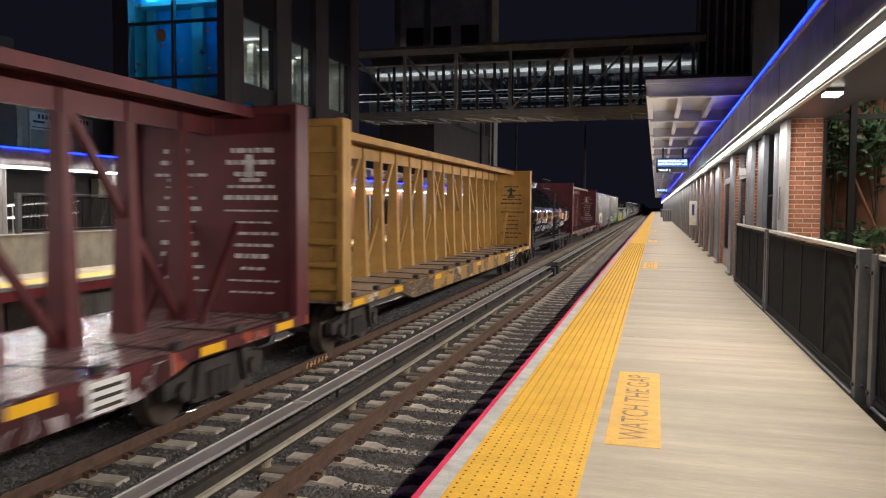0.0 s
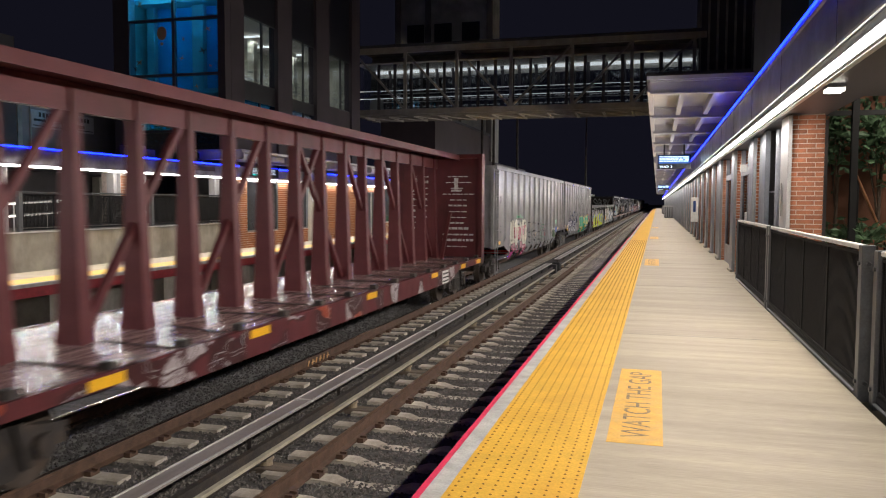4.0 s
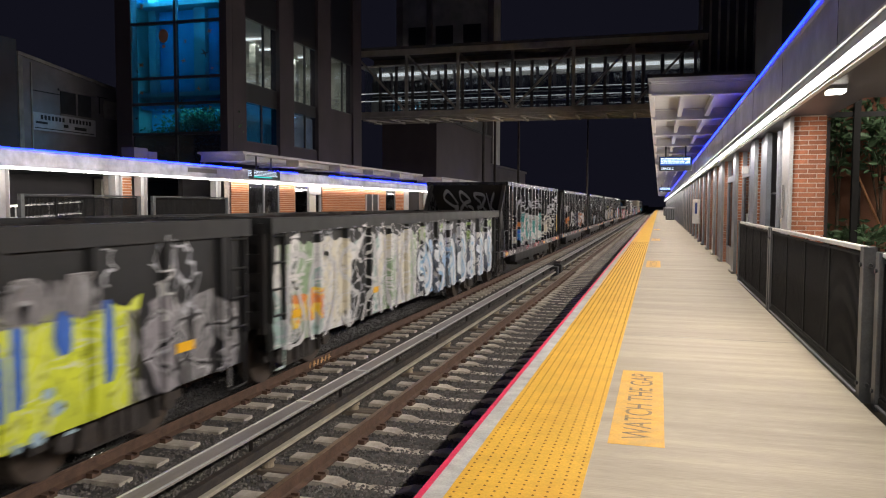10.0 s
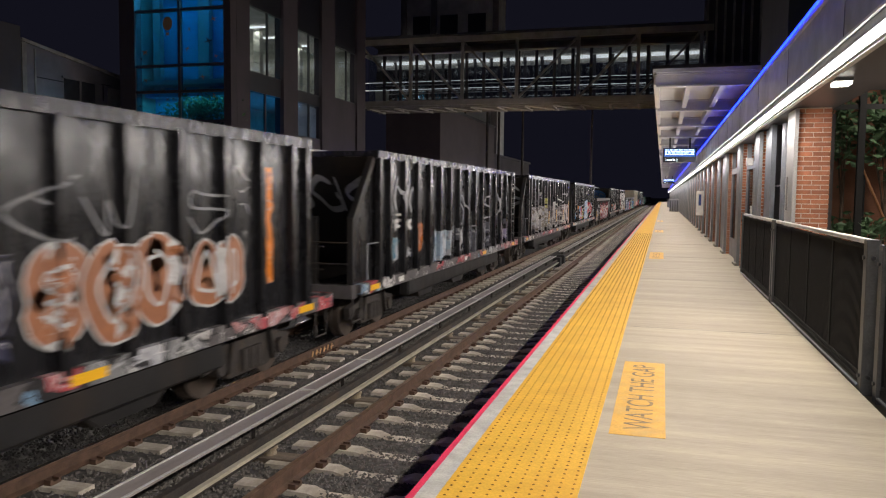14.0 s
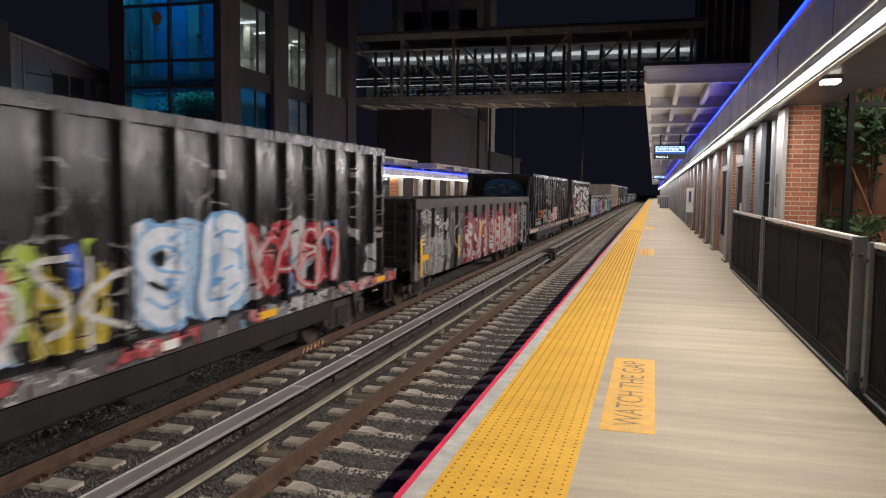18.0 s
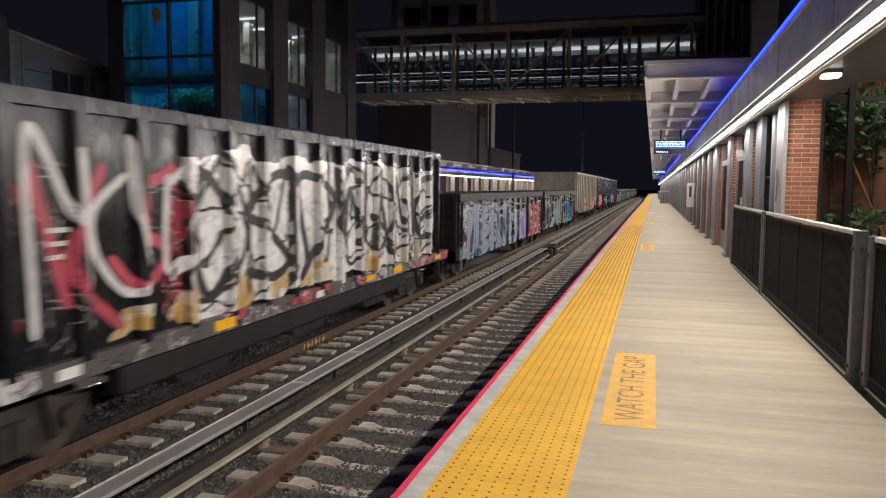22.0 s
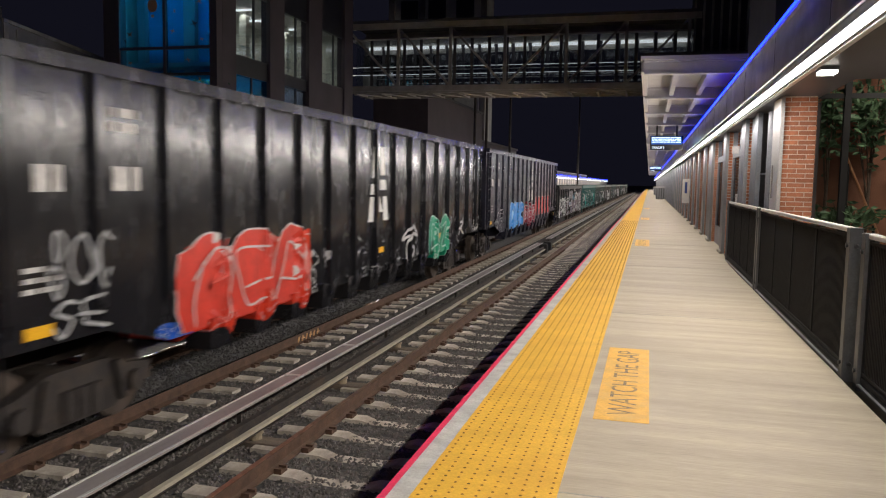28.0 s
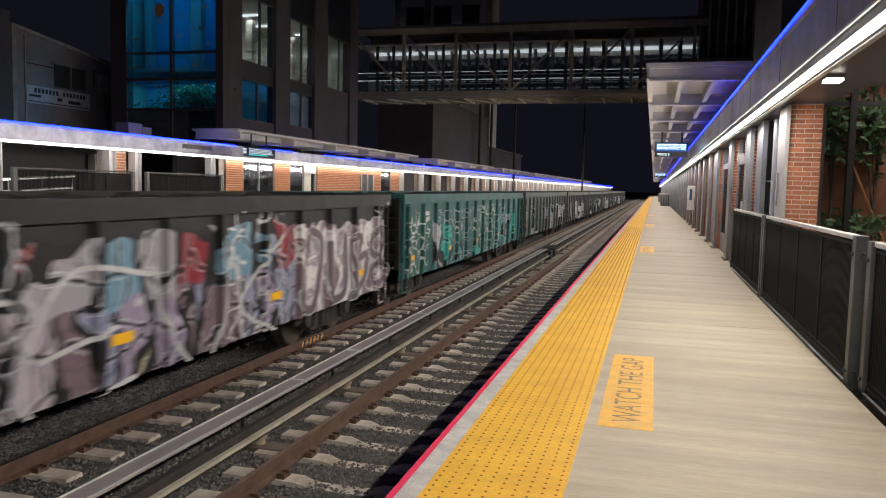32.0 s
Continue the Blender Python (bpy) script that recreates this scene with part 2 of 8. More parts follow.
M["leaf"] = surface("leaf", (0.08, 0.15, 0.07), 0.6, scale=6, vary=0.5, bump=0.1)
M["bark"] = surface("bark", (0.1, 0.07, 0.05), 0.9, scale=8, vary=0.4, bump=0.6)
M["terracotta"] = surface("terracotta_render", (0.34, 0.16, 0.1), 0.9, scale=1.5, vary=0.2)
M["stencil"] = surface("white_stencil", (0.6, 0.58, 0.55), 0.7, scale=12, vary=0.25, bump=0, dirt=(0.25, 0.2, 0.18), dirt_amount=0.6)
M["stencil_dark"] = surface("dark_stencil", (0.03, 0.025, 0.02), 0.7, scale=12, vary=0.25, bump=0)
M["reflector"] = surface("reflector_yellow", (0.85, 0.45, 0.02), 0.35, scale=8, vary=0.1, bump=0.02)
M["reflector_white"] = surface("reflector_white", (0.75, 0.74, 0.7), 0.35, scale=8, vary=0.1, bump=0.02)
M["truck"] = surface("truck_steel", (0.034, 0.028, 0.025), 0.7, 0.2, scale=4, vary=0.4, bump=0.4, dirt=(0.09, 0.06, 0.04), dirt_amount=0.7)
M["wheel"] = surface("wheel_steel", (0.07, 0.055, 0.045), 0.6, 0.4, scale=4, vary=0.4, bump=0.2, dirt=(0.1, 0.06, 0.035), dirt_amount=0.6)
M["soffit"] = surface("soffit_panel", (0.11, 0.105, 0.12), 0.4, 0.3, scale=1, vary=0.15, bump=0.03)
M["bridge_lamp"] = glow("bridge_lamp", (1, 0.97, 0.92), 1.0)
M["load"] = surface("scrap_load", (0.05, 0.04, 0.035), 0.95, scale=3, vary=0.6, bump=1.0)


# ---- mesh helpers ----
def box(bm, x0, x1, y0, y1, z0, z1, m=None):
    vs = [bm.verts.new((x, y, z)) for x in (x0, x1) for y in (y0, y1) for z in (z0, z1)]
    if m is not None:
        for v in vs:
            v.co = m @ v.co
    for f in ((0, 1, 3, 2), (4, 6, 7, 5), (0, 4, 5, 1), (2, 3, 7, 6), (0, 2, 6, 4), (1, 5, 7, 3)):
        bm.faces.new([vs[i] for i in f])
    return vs


def bar(bm, a, b, w, d):
    """A square bar from a to b, w by d across."""
    a, b = Vector(a), Vector(b)
    q = (b - a).to_track_quat("Z", "X").to_matrix().to_4x4()
    box(bm, -w / 2, w / 2, -d / 2, d / 2, 0, (b - a).length, Matrix.Translation(a) @ q)


def tube(bm, a, b, r, n=8, r2=None):
    a, b = Vector(a), Vector(b)
    q = (b - a).to_track_quat("Z", "X").to_matrix().to_4x4()
    m = Matrix.Translation((a + b) / 2) @ q
    bmesh.ops.create_cone(bm, cap_ends=True, segments=n, radius1=r, radius2=r if r2 is None else r2, depth=(b - a).length, matrix=m)


def prism(bm, pts, y0, y1):
    """An outline in (x, z), drawn out along y."""
    a = [bm.verts.new((x, y0, z)) for x, z in pts]
    b = [bm.verts.new((x, y1, z)) for x, z in pts]
    n = len(pts)
    bm.faces.new(a)
    bm.faces.new(b[::-1])
    for i in range(n):
        bm.faces.new((a[i], b[i], b[(i + 1) % n], a[(i + 1) % n]))


def slab(bm, pts, x0, x1):
    """An outline in (y, z), drawn out along x."""
    a = [bm.verts.new((x0, y, z)) for y, z in pts]
    b = [bm.verts.new((x1, y, z)) for y, z in pts]
    n = len(pts)
    bm.faces.new(a)
    bm.faces.new(b[::-1])
    for i in range(n):
        bm.faces.new((a[i], b[i], b[(i + 1) % n], a[(i + 1) % n]))


def mesh_of(name, bm, material, bevel=0.0):
    bmesh.ops.recalc_face_normals(bm, faces=bm.faces)
    if bevel:
        bmesh.ops.bevel(bm, geom=bm.edges[:], offset=bevel, segments=1, affect="EDGES")
    me = bpy.data.meshes.new(name)
    bm.to_mesh(me)
    bm.free()
    me.materials.append(material)
    return me


def part(name, bm, material, parent=None, label="", bevel=0.0):
    ob = new(name, mesh_of(name, bm, material, bevel))
    if parent is not None:
        ob.parent = parent
    if label:
        ob["label"] = label
    return ob


def piece(name, me, parent, x, y, z, rz=0.0):
    ob = new(name, me)
    ob.parent = parent
    ob.location = (x, y, z)
    if rz:
        ob.rotation_euler[2] = rz
    return ob


def thing(name, x, y, z, label, category, group="", kind=""):
    ob = new(name)
    ob.location = (x, y, z)
    ob.empty_display_size = 0.2
    return tagged(ob, label, category, group, kind)


def one(name, material, *boxes, bevel=0.0, parent=None, label=""):
    bm = bmesh.new()
    for b in boxes:
        box(bm, *b)
    return part(name, bm, material, parent, label, bevel)


# ---- ground and tracks ----
bm = bmesh.new()
box(bm, -300, 300, -60, 1500, -2.6, -1.52)
tagged(part("ground", bm, M["ground"]), "dark gravelly ground around the railway", "ground", kind="structure")
bm = bmesh.new()
box(bm, -11.9, -0.25, -6, 320, -1.56, -1.475)
tagged(part("ballast_bed", bm, M["ballast"]), "dark crushed-stone ballast under the tracks", "ballast", kind="structure")

# loose stones of the ballast
rng = np.random.default_rng(4)
base = np.array([(1, 0, 0), (-1, 0, 0), (0, 1, 0), (0, -1, 0), (0, 0, 1), (0, 0, -1)], float)
tri = np.array([(0, 2, 4), (2, 1, 4), (1, 3, 4), (3, 0, 4), (2, 0, 5), (1, 2, 5), (3, 1, 5), (0, 3, 5)])
N = 26000
pos = np.column_stack([rng.uniform(-6.5, -0.4, N), 3.0 + 27 * rng.random(N) ** 1.5, np.full(N, -1.472)])
size = rng.uniform(0.018, 0.04, (N, 1))
jit = rng.uniform(0.55, 1.25, (N, 6, 1))
ang = rng.uniform(0, 6.28, N)
rot = np.zeros((N, 3, 3))
rot[:, 0, 0], rot[:, 0, 1], rot[:, 1, 0], rot[:, 1, 1], rot[:, 2, 2] = np.cos(ang), -np.sin(ang), np.sin(ang), np.cos(ang), 0.8
vert = np.einsum("nij,nkj->nki", rot, base[None] * jit) * size[:, None, :] + pos[:, None, :]
face = (tri[None] + 6 * np.arange(N)[:, None, None]).reshape(-1, 3)
me = bpy.data.meshes.new("ballast_stones")
me.from_pydata(vert.reshape(-1, 3).tolist(), [], face.tolist())
me.materials.append(M["stone"])
tagged(new("ballast_stones", me), "loose dark grey crushed stones between the sleepers", "gravel", kind="stuff")

def stones(name, n, xs, ys, z, seed, sizes, material):
    """Loose stones, packed towards the near end."""
    g = np.random.default_rng(seed)
    at = np.column_stack([g.uniform(xs[0], xs[1], n), ys[0] + (ys[1] - ys[0]) * g.random(n) ** 1.6, z + g.uniform(-0.012, 0.012, n)])
    sz = g.uniform(sizes[0], sizes[1], (n, 1))
    jt = g.uniform(0.5, 1.3, (n, 6, 1))
    an = g.uniform(0, 6.28, n)
    r3 = np.zeros((n, 3, 3))
    r3[:, 0, 0], r3[:, 0, 1], r3[:, 1, 0], r3[:, 1, 1], r3[:, 2, 2] = np.cos(an), -np.sin(an), np.sin(an), np.cos(an), 0.75
    vv = np.einsum("nij,nkj->nki", r3, base[None] * jt) * sz[:, None, :] + at[:, None, :]
    ff = (tri[None] + 6 * np.arange(n)[:, None, None]).reshape(-1, 3)
    m3 = bpy.data.meshes.new(name)
    m3.from_pydata(vv.reshape(-1, 3).tolist(), [], ff.tolist())
    m3.materials.append(material)
    return new(name, m3)


tagged(stones("fine_ballast", 30000, (-4.8, -0.45), (3.0, 24), -1.468, 14, (0.012, 0.028), M["stone_fine"]), "fine grey and brown ballast stones between the tracks", "gravel", kind="stuff")
bm = bmesh.new()
box(bm, -6.36, -5.04, -6, 320, -1.5, -1.412)
tagged(part("oily_ballast", bm, M["oily"]), "dark oily ballast covering the sleepers between the rails", "ballast", kind="structure")
tagged(stones("oily_stones", 16000, (-6.38, -5.03), (3.0, 30), -1.41, 15, (0.015, 0.035), M["oily"]), "dark oily stones between the running rails", "gravel", kind="stuff")

RAIL_OUT = [(-0.036, 0), (0.036, 0), (0.036, -0.035), (0.012, -0.05), (0.012, -0.145), (0.072, -0.165), (0.072, -0.178), (-0.072, -0.178), (-0.072, -0.165), (-0.012, -0.145), (-0.012, -0.05), (-0.036, -0.035)]


def tie_mesh():
    bm = bmesh.new()
    top = [(-1.3, 0.0), (-0.45, 0.0), (-0.3, -0.045), (0.3, -0.045), (0.45, 0.0), (1.3, 0.0)]
    for i in range(5):
        (xa, za), (xb, zb) = top[i], top[i + 1]
        vs = []
        for x, z in ((xa, za), (xb, zb)):
            w = 0.115 if z == 0 else 0.1
            vs.append([bm.verts.new(c) for c in ((x, -w - 0.02, -0.16), (x, -w, z), (x, w, z), (x, w + 0.02, -0.16))])
        for k in range(3):
            bm.faces.new((vs[0][k], vs[1][k], vs[1][k + 1], vs[0][k + 1]))
        if i in (0, 4):
            bm.faces.new(vs[0] if i == 0 else vs[1])
    return mesh_of("sleeper", bm, M["tie"])


TIE = tie_mesh()
bm = bmesh.new()
box(bm, -0.05, 0.05, -0.055, 0.055, 0, 0.035)
box(bm, -0.035, 0.05, -0.075, -0.04, 0.0, 0.06)
box(bm, -0.035, 0.05, 0.04, 0.075, 0.0, 0.06)
CLIP = mesh_of("rail_clip", bm, M["rail_rust"])
PITCH = 0.67
for i, xc in enumerate(TRACKS):
    track = thing("track", xc, 0, RAIL, ("rusty rails on concrete sleepers beside the platform", "worn running rails on concrete sleepers under the freight train", "far track on concrete sleepers below the opposite platform")[i], "railway track", kind="structure")
    for s in (-0.7525, 0.7525):
        bm = bmesh.new()
        prism(bm, [(s + x, z) for x, z in RAIL_OUT], -6, 320)
        part("rail", bm, M["rail_rust"], track, "rusty brown steel rail")
        bm = bmesh.new()
        box(bm, s - 0.028, s + 0.028, -6, 320, 0.0, 0.003)
        part("rail_head", bm, M["rail_head"] if i else M["rail_head_dull"], track, "worn running surface")
    first, last = (5, 150) if i < 2 else (14, 70)
    for k in range(-6, last):
        y = 0.52 + k * PITCH
        piece("sleeper", TIE, track, 0, y, -0.185)
        if i < 2 and 4 < y < 36:
            for s in (-0.7525, 0.7525):
                piece("rail_clip", CLIP, track, s + 0.11, y, -0.187)
                piece("rail_clip", CLIP, track, s - 0.11, y, -0.187, math.pi)
    bm = bmesh.new()
    for k in range(last, 440):
        y = 0.52 + k * PITCH
        box(bm, -1.3, 1.3, y - 0.12, y + 0.12, -0.3, -0.185)
    part("far_sleepers", bm, M["tie"], track)["kind"] = "stuff"

# third rails: the running bar on insulators, under a cover board
def third_rail(x, runs, label):
    t = thing("third_rail", x, 0, RAIL, label, "third rail", kind="structure")
    for a, b in runs:
        bm = bmesh.new()
        prism(bm, [(px + 0.02, pz + 0.12) for px, pz in RAIL_OUT], a, b)
        part("power_rail", bm, M["truck"], t, "dark steel conductor rail")
        one("contact_strip", M["contact"], (0.055, 0.115, a, b, -0.02, 0.02), parent=t, label="pale worn contact strip")
        bm = bmesh.new()
        prism(bm, [(-0.25, 0.27), (-0.02, 0.29), (0.0, 0.275), (0.0, 0.255), (-0.25, 0.235)], a, b)
        part("cover_board", bm, M["cover"], t, "grey-brown protective cover board")
        bm = bmesh.new()
        box(bm, -0.016, 0.006, a, b, 0.281, 0.291)
        part("edge_strip", bm, M["steel_bright"], t, "bright worn metal edge")
        bm = bmesh.new()
        box(bm, -0.256, -0.24, a, b, 0.262, 0.282)
        part("edge_strip", bm, M["steel_bright"], t, "bright worn metal edge")
        y = a + (10.67 - a) % 2.65
        n = 0
        while y < min(b, 90):
            bm = bmesh.new()
            bmesh.ops.create_cone(bm, cap_ends=True, segments=12, radius1=0.075, radius2=0.06, depth=0.11, matrix=pose(0.02, y, -0.105))
            bmesh.ops.create_cone(bm, cap_ends=True, segments=12, radius1=0.09, radius2=0.085, depth=0.03, matrix=pose(0.02, y, -0.075))
            part("insulator", bm, M["insulator"], t, "tan ceramic insulator")
            bm = bmesh.new()
            bar(bm, (-0.2, y, -0.2), (-0.2, y, 0.25), 0.05, 0.012)
            bar(bm, (-0.21, y, -0.15), (0.0, y, -0.15), 0.05, 0.012)
            part("bracket", bm, M["truck"], t)
            bm = bmesh.new()
            box(bm, -0.35, 0.75, y - 0.12, y + 0.12, -0.3, -0.165)
            part("long_sleeper", bm, M["tie_wood"], t, "dark timber long sleeper", bevel=0.01)
            y += 2.65
    for y in (9.3, 11.3, 15.1, 19, 24):
        bm = bmesh.new()
        box(bm, -0.24, 0.014, y - 0.03, y + 0.03, 0.262, 0.291)
        part("joint_strap", bm, M["steel_bright"], t)
    return t


third_rail(-3.08, ((-6, 33.6), (36.4, 320)), "third rail with a grey cover board between the tracks")
third_rail(-8.3, ((-6, 320),), "third rail with a cover board beside the far track")
for y in (34.2, 35.6):
    b = one("cable_box", M["black"], (-3.3, -2.95, y - 0.25, y + 0.25, -1.47, -1.05), bevel=0.03)
    tagged(b, "black cable connection box between the third rails", "cable box")

# ---- near platform ----
plat = thing("platform", 0, 0, 0, "pale broom-finished concrete platform with a worn surface", "platform", kind="structure")
one("deck", M["concrete"], (0.907, 3.02, -9, 17.6, -0.35, 0), (0.907, 7.5, 17.6, 300, -0.35, 0), parent=plat)
one("side_deck", M["old_concrete"], (3.2, 7.5, -9, 17.6, -0.35, -0.03), parent=plat)
one("edge_strip", M["edge_concrete"], (0.03, 0.153, -9, 300, -0.35, 0), parent=plat, label="grey concrete edge strip")
one("edge_line", M["pink"], (-0.012, 0.03, -9, 300, -0.16, 0.002), parent=plat, label="red painted platform edge")
one("substructure", M["old_concrete"], (0.16, 7.4, -9, 300, -1.6, -0.35), parent=plat)
one("paving_joint", M["old_concrete"], *[(0.91, 3.05, y - 0.006, y + 0.006, 0, 0.002) for y in np.arange(4.1, 90, 6.1)], parent=plat)
one("tactile_bed", M["yellow"], (0.153, 0.907, -9, 300, -0.35, 0.006), parent=plat, label="yellow tactile warning strip")

# domes of the tactile strip, in a darker tone than its bed
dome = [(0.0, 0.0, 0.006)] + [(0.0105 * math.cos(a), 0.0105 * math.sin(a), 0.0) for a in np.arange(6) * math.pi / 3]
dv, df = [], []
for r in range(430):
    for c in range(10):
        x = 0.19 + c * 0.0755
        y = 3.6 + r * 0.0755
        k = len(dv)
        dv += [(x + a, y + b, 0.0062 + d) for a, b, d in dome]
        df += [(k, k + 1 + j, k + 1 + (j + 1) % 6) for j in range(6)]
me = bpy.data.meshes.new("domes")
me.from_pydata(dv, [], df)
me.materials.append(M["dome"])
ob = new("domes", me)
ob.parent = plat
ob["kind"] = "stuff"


def lettering(text, size, material, name="lettering", sx=1.0, bold=0.0):
    cu = bpy.data.curves.new(name, "FONT")
    cu.body, cu.size, cu.align_x, cu.align_y = text, size, "CENTER", "CENTER"
    cu.offset = bold
    tmp = new(name, cu)
    dg = bpy.context.evaluated_depsgraph_get()
    me = bpy.data.meshes.new_from_object(tmp.evaluated_get(dg))
    bpy.data.objects.remove(tmp)
    me.materials.clear()
    me.materials.append(material)
    for v in me.vertices:
        v.co.x *= sx
    return me


GAP = lettering("WATCH THE GAP", 0.3, M["decal_ink"], sx=0.92)
for y in (6.74, 22.8, 38.9, 55):
    d = thing("floor_marking", 1.19, y, 0.0, "worn yellow floor marking reading watch the gap", "floor marking", "gap warnings")
    one("panel", M["decal"], (-0.195, 0.195, -1.25, 1.25, 0, 0.003), parent=d)
    t = piece("lettering", GAP, d, 0.01, 0, 0.0045, math.pi / 2)

# ---- black fence beside the platform ----
def fence_panel(x, y0, y1, z0, z1, label, bays, face=-1, pickets=True, group="platform fences", rail="steel_bright"):
    f = thing("fence", x, y0, z0, label, "fence", group)
    L, H = y1 - y0, z1 - z0
    for y in (0.0, L):
        bm = bmesh.new()
        box(bm, -0.05, 0.06, y - 0.06, y + 0.06, -0.05, H)
        p = part("post", bm, M["post_grey"], f, "grey flat steel post", bevel=0.006)
        for z in (0.12, H - 0.16):
            bm = bmesh.new()
            bmesh.ops.create_cone(bm, cap_ends=True, segments=10, radius1=0.022, radius2=0.016, depth=0.02, matrix=pose(face * 0.058, y, z, 0, 90, 0))
            part("bolt", bm, M["dark_grey"], p)
            bm = bmesh.new()
            bmesh.ops.create_cone(bm, cap_ends=True, segments=10, radius1=0.022, radius2=0.016, depth=0.02, matrix=pose(0.0, y - 0.093, z, 90, 0, 0))
            part("bolt", bm, M["dark_grey"], p)
    bm = bmesh.new()
    box(bm, -0.035, 0.035, 0.085, L - 0.085, H - 0.045, H)
    part("top_rail", bm, M[rail], f, "steel top rail", bevel=0.008)
    bm = bmesh.new()
    box(bm, -0.03, 0.03, 0.085, L - 0.085, 0.03, 0.085)
    part("bottom_rail", bm, M["black_metal"], f, "black bottom rail", bevel=0.008)
    bm = bmesh.new()
    box(bm, -0.055, -0.03, 0.085, L - 0.085, 0.005, 0.02)
    part("deck_trim", bm, M["grey_metal"], f, "thin grey trim along the bottom")
    w = (L - 0.17) / bays
    for k in range(bays):
        a, b = 0.085 + k * w, 0.085 + (k + 1) * w
        bm = bmesh.new()
        for y in (a + 0.012, b - 0.012):
            box(bm, -0.022, 0.012, y - 0.01, y + 0.01, 0.1, H - 0.06)
        for z in (0.11, H - 0.08):
            box(bm, -0.022, 0.012, a + 0.02, b - 0.02, z - 0.012, z + 0.012)
        pf = part("panel_frame", bm, M["black_metal"], f)
        bm = bmesh.new()
        n = max(4, int(w / 0.045))
        for j in range(n):
            y = a + 0.03 + (w - 0.06) * (j + 0.5) / n
            box(bm, -0.01, 0.005, y - 0.011, y + 0.011, 0.12, H - 0.09)
        part("picket", bm, M["black_metal"], pf, "closely set black vertical bars")
    return f


fence_panel(3.09, 7.5, 13.3, 0, 1.33, "black steel picket fence with a bright top rail", 4)
fence_panel(3.09, 13.52, 18.4, 0, 1.33, "black steel picket fence panel next to the brick building", 4)
fence_panel(3.14, 1.4, 7.2, 0, 1.3, "black steel picket fence with grey posts", 4)

# ---- near canopy: fascia with LED lines, soffit, roof, columns ----
can = thing("canopy", 0, 0, 0, "grey metal platform canopy with a white LED line and a blue LED line", "canopy", kind="structure")
bm = bmesh.new()
prism(bm, [(2.74, 3.02), (2.84, 3.003), (2.84, 3.59), (2.72, 3.59), (2.72, 3.53), (2.74, 3.51)], -9, 250)
part("fascia", bm, M["fascia"], can, "brushed grey fascia panel")
one("soffit", M["soffit"], (2.9, 7.4, -9, 10.5, 3.0, 3.06), (2.9, 3.7, 10.5, 250, 3.0, 3.06), parent=can)
one("roof_deck", M["roof"], (2.842, 9, -9, 10.4, 3.45, 3.62), (2.842, 3.9, 10.4, 250, 3.45, 3.62), parent=can)
bm = bmesh.new()
box(bm, 2.735, 2.772, -9, 250, 2.848, 2.906)
part("led_strip", bm, M["led"], can, "bright white LED light strip")
# bright steel strips stand for the light strip's reflections along the fascia
one("led_channel", M["steel_bright"], (2.715, 2.735, -9, 250, 2.995, 3.02), (2.80, 2.85, -9, 250, 2.825, 2.84), parent=can)
one("led_groove", M["grey_metal"], (2.774, 2.85, -9, 250, 2.842, 3.0), (2.75, 2.774, -9, 250, 2.918, 3.0), parent=can, label="grey groove above the light strip")
one("fascia_joint", M["dark_grey"], *[(2.7365, 2.7395, y, y + 0.012, 3.0, 3.5) for y in np.arange(-8, 120, 3.05)], parent=can)
one("blue_led", M["led_blue"], (2.705, 2.719, -9, 250, 3.582, 3.604), parent=can, label="glowing blue LED line")

def girder_canopy(x0, x1, y0, y1, z, slope, label, side):
    c = thing("roof_canopy", 0, y0, z, label, "canopy", "steel canopies")
    n = max(1, round((y1 - y0) / 4.4))
    step = (y1 - y0) / n
    def zz(x):
        return slope * (x - x0)
    for k in range(n + 1):
        y = k * step
        bm = bmesh.new()
        slab(bm, [(y - 0.1, 0), (y + 0.1, 0), (y + 0.1, -0.03), (y + 0.02, -0.03), (y + 0.02, -0.24), (y + 0.1, -0.24), (y + 0.1, -0.27), (y - 0.1, -0.27), (y - 0.1, -0.24), (y - 0.02, -0.24), (y - 0.02, -0.03), (y - 0.1, -0.03)], x0, x1)
        part("cross_beam", bm, M["white_metal"], c, "white painted steel cross beam")
    for x in (x0, x0 + (x1 - x0) * 0.33, x0 + (x1 - x0) * 0.67):
        bm = bmesh.new()
        for k in range(n):
            box(bm, x - 0.05, x + 0.05, k * step + 0.1, (k + 1) * step - 0.1, -0.2, -0.01)
        part("purlin", bm, M["white_metal"], c)
    bm = bmesh.new()
    box(bm, x0 - 0.06, x1, -0.15, y1 - y0 + 0.15, 0.0, 0.07)
    part("roof_sheet", bm, M["white_metal"], c, "pale metal roof sheet")
    for k in range(n + 1):
        xs = x1 if side > 0 else x0
        one("strut", M["dark_grey"], (xs - 0.05 * side - 0.06, xs - 0.05 * side + 0.06, k * step - 0.06, k * step + 0.06, -0.6, -0.271), parent=c)
    return c


for a, b in ((15.6, 37.5), (42, 62), (67, 87), (92, 112), (117, 137), (142, 162), (167, 187)):
    girder_canopy(1.13, 3.0, a, b, 4.05, 0, "white steel platform roof canopy with exposed beams", 1)

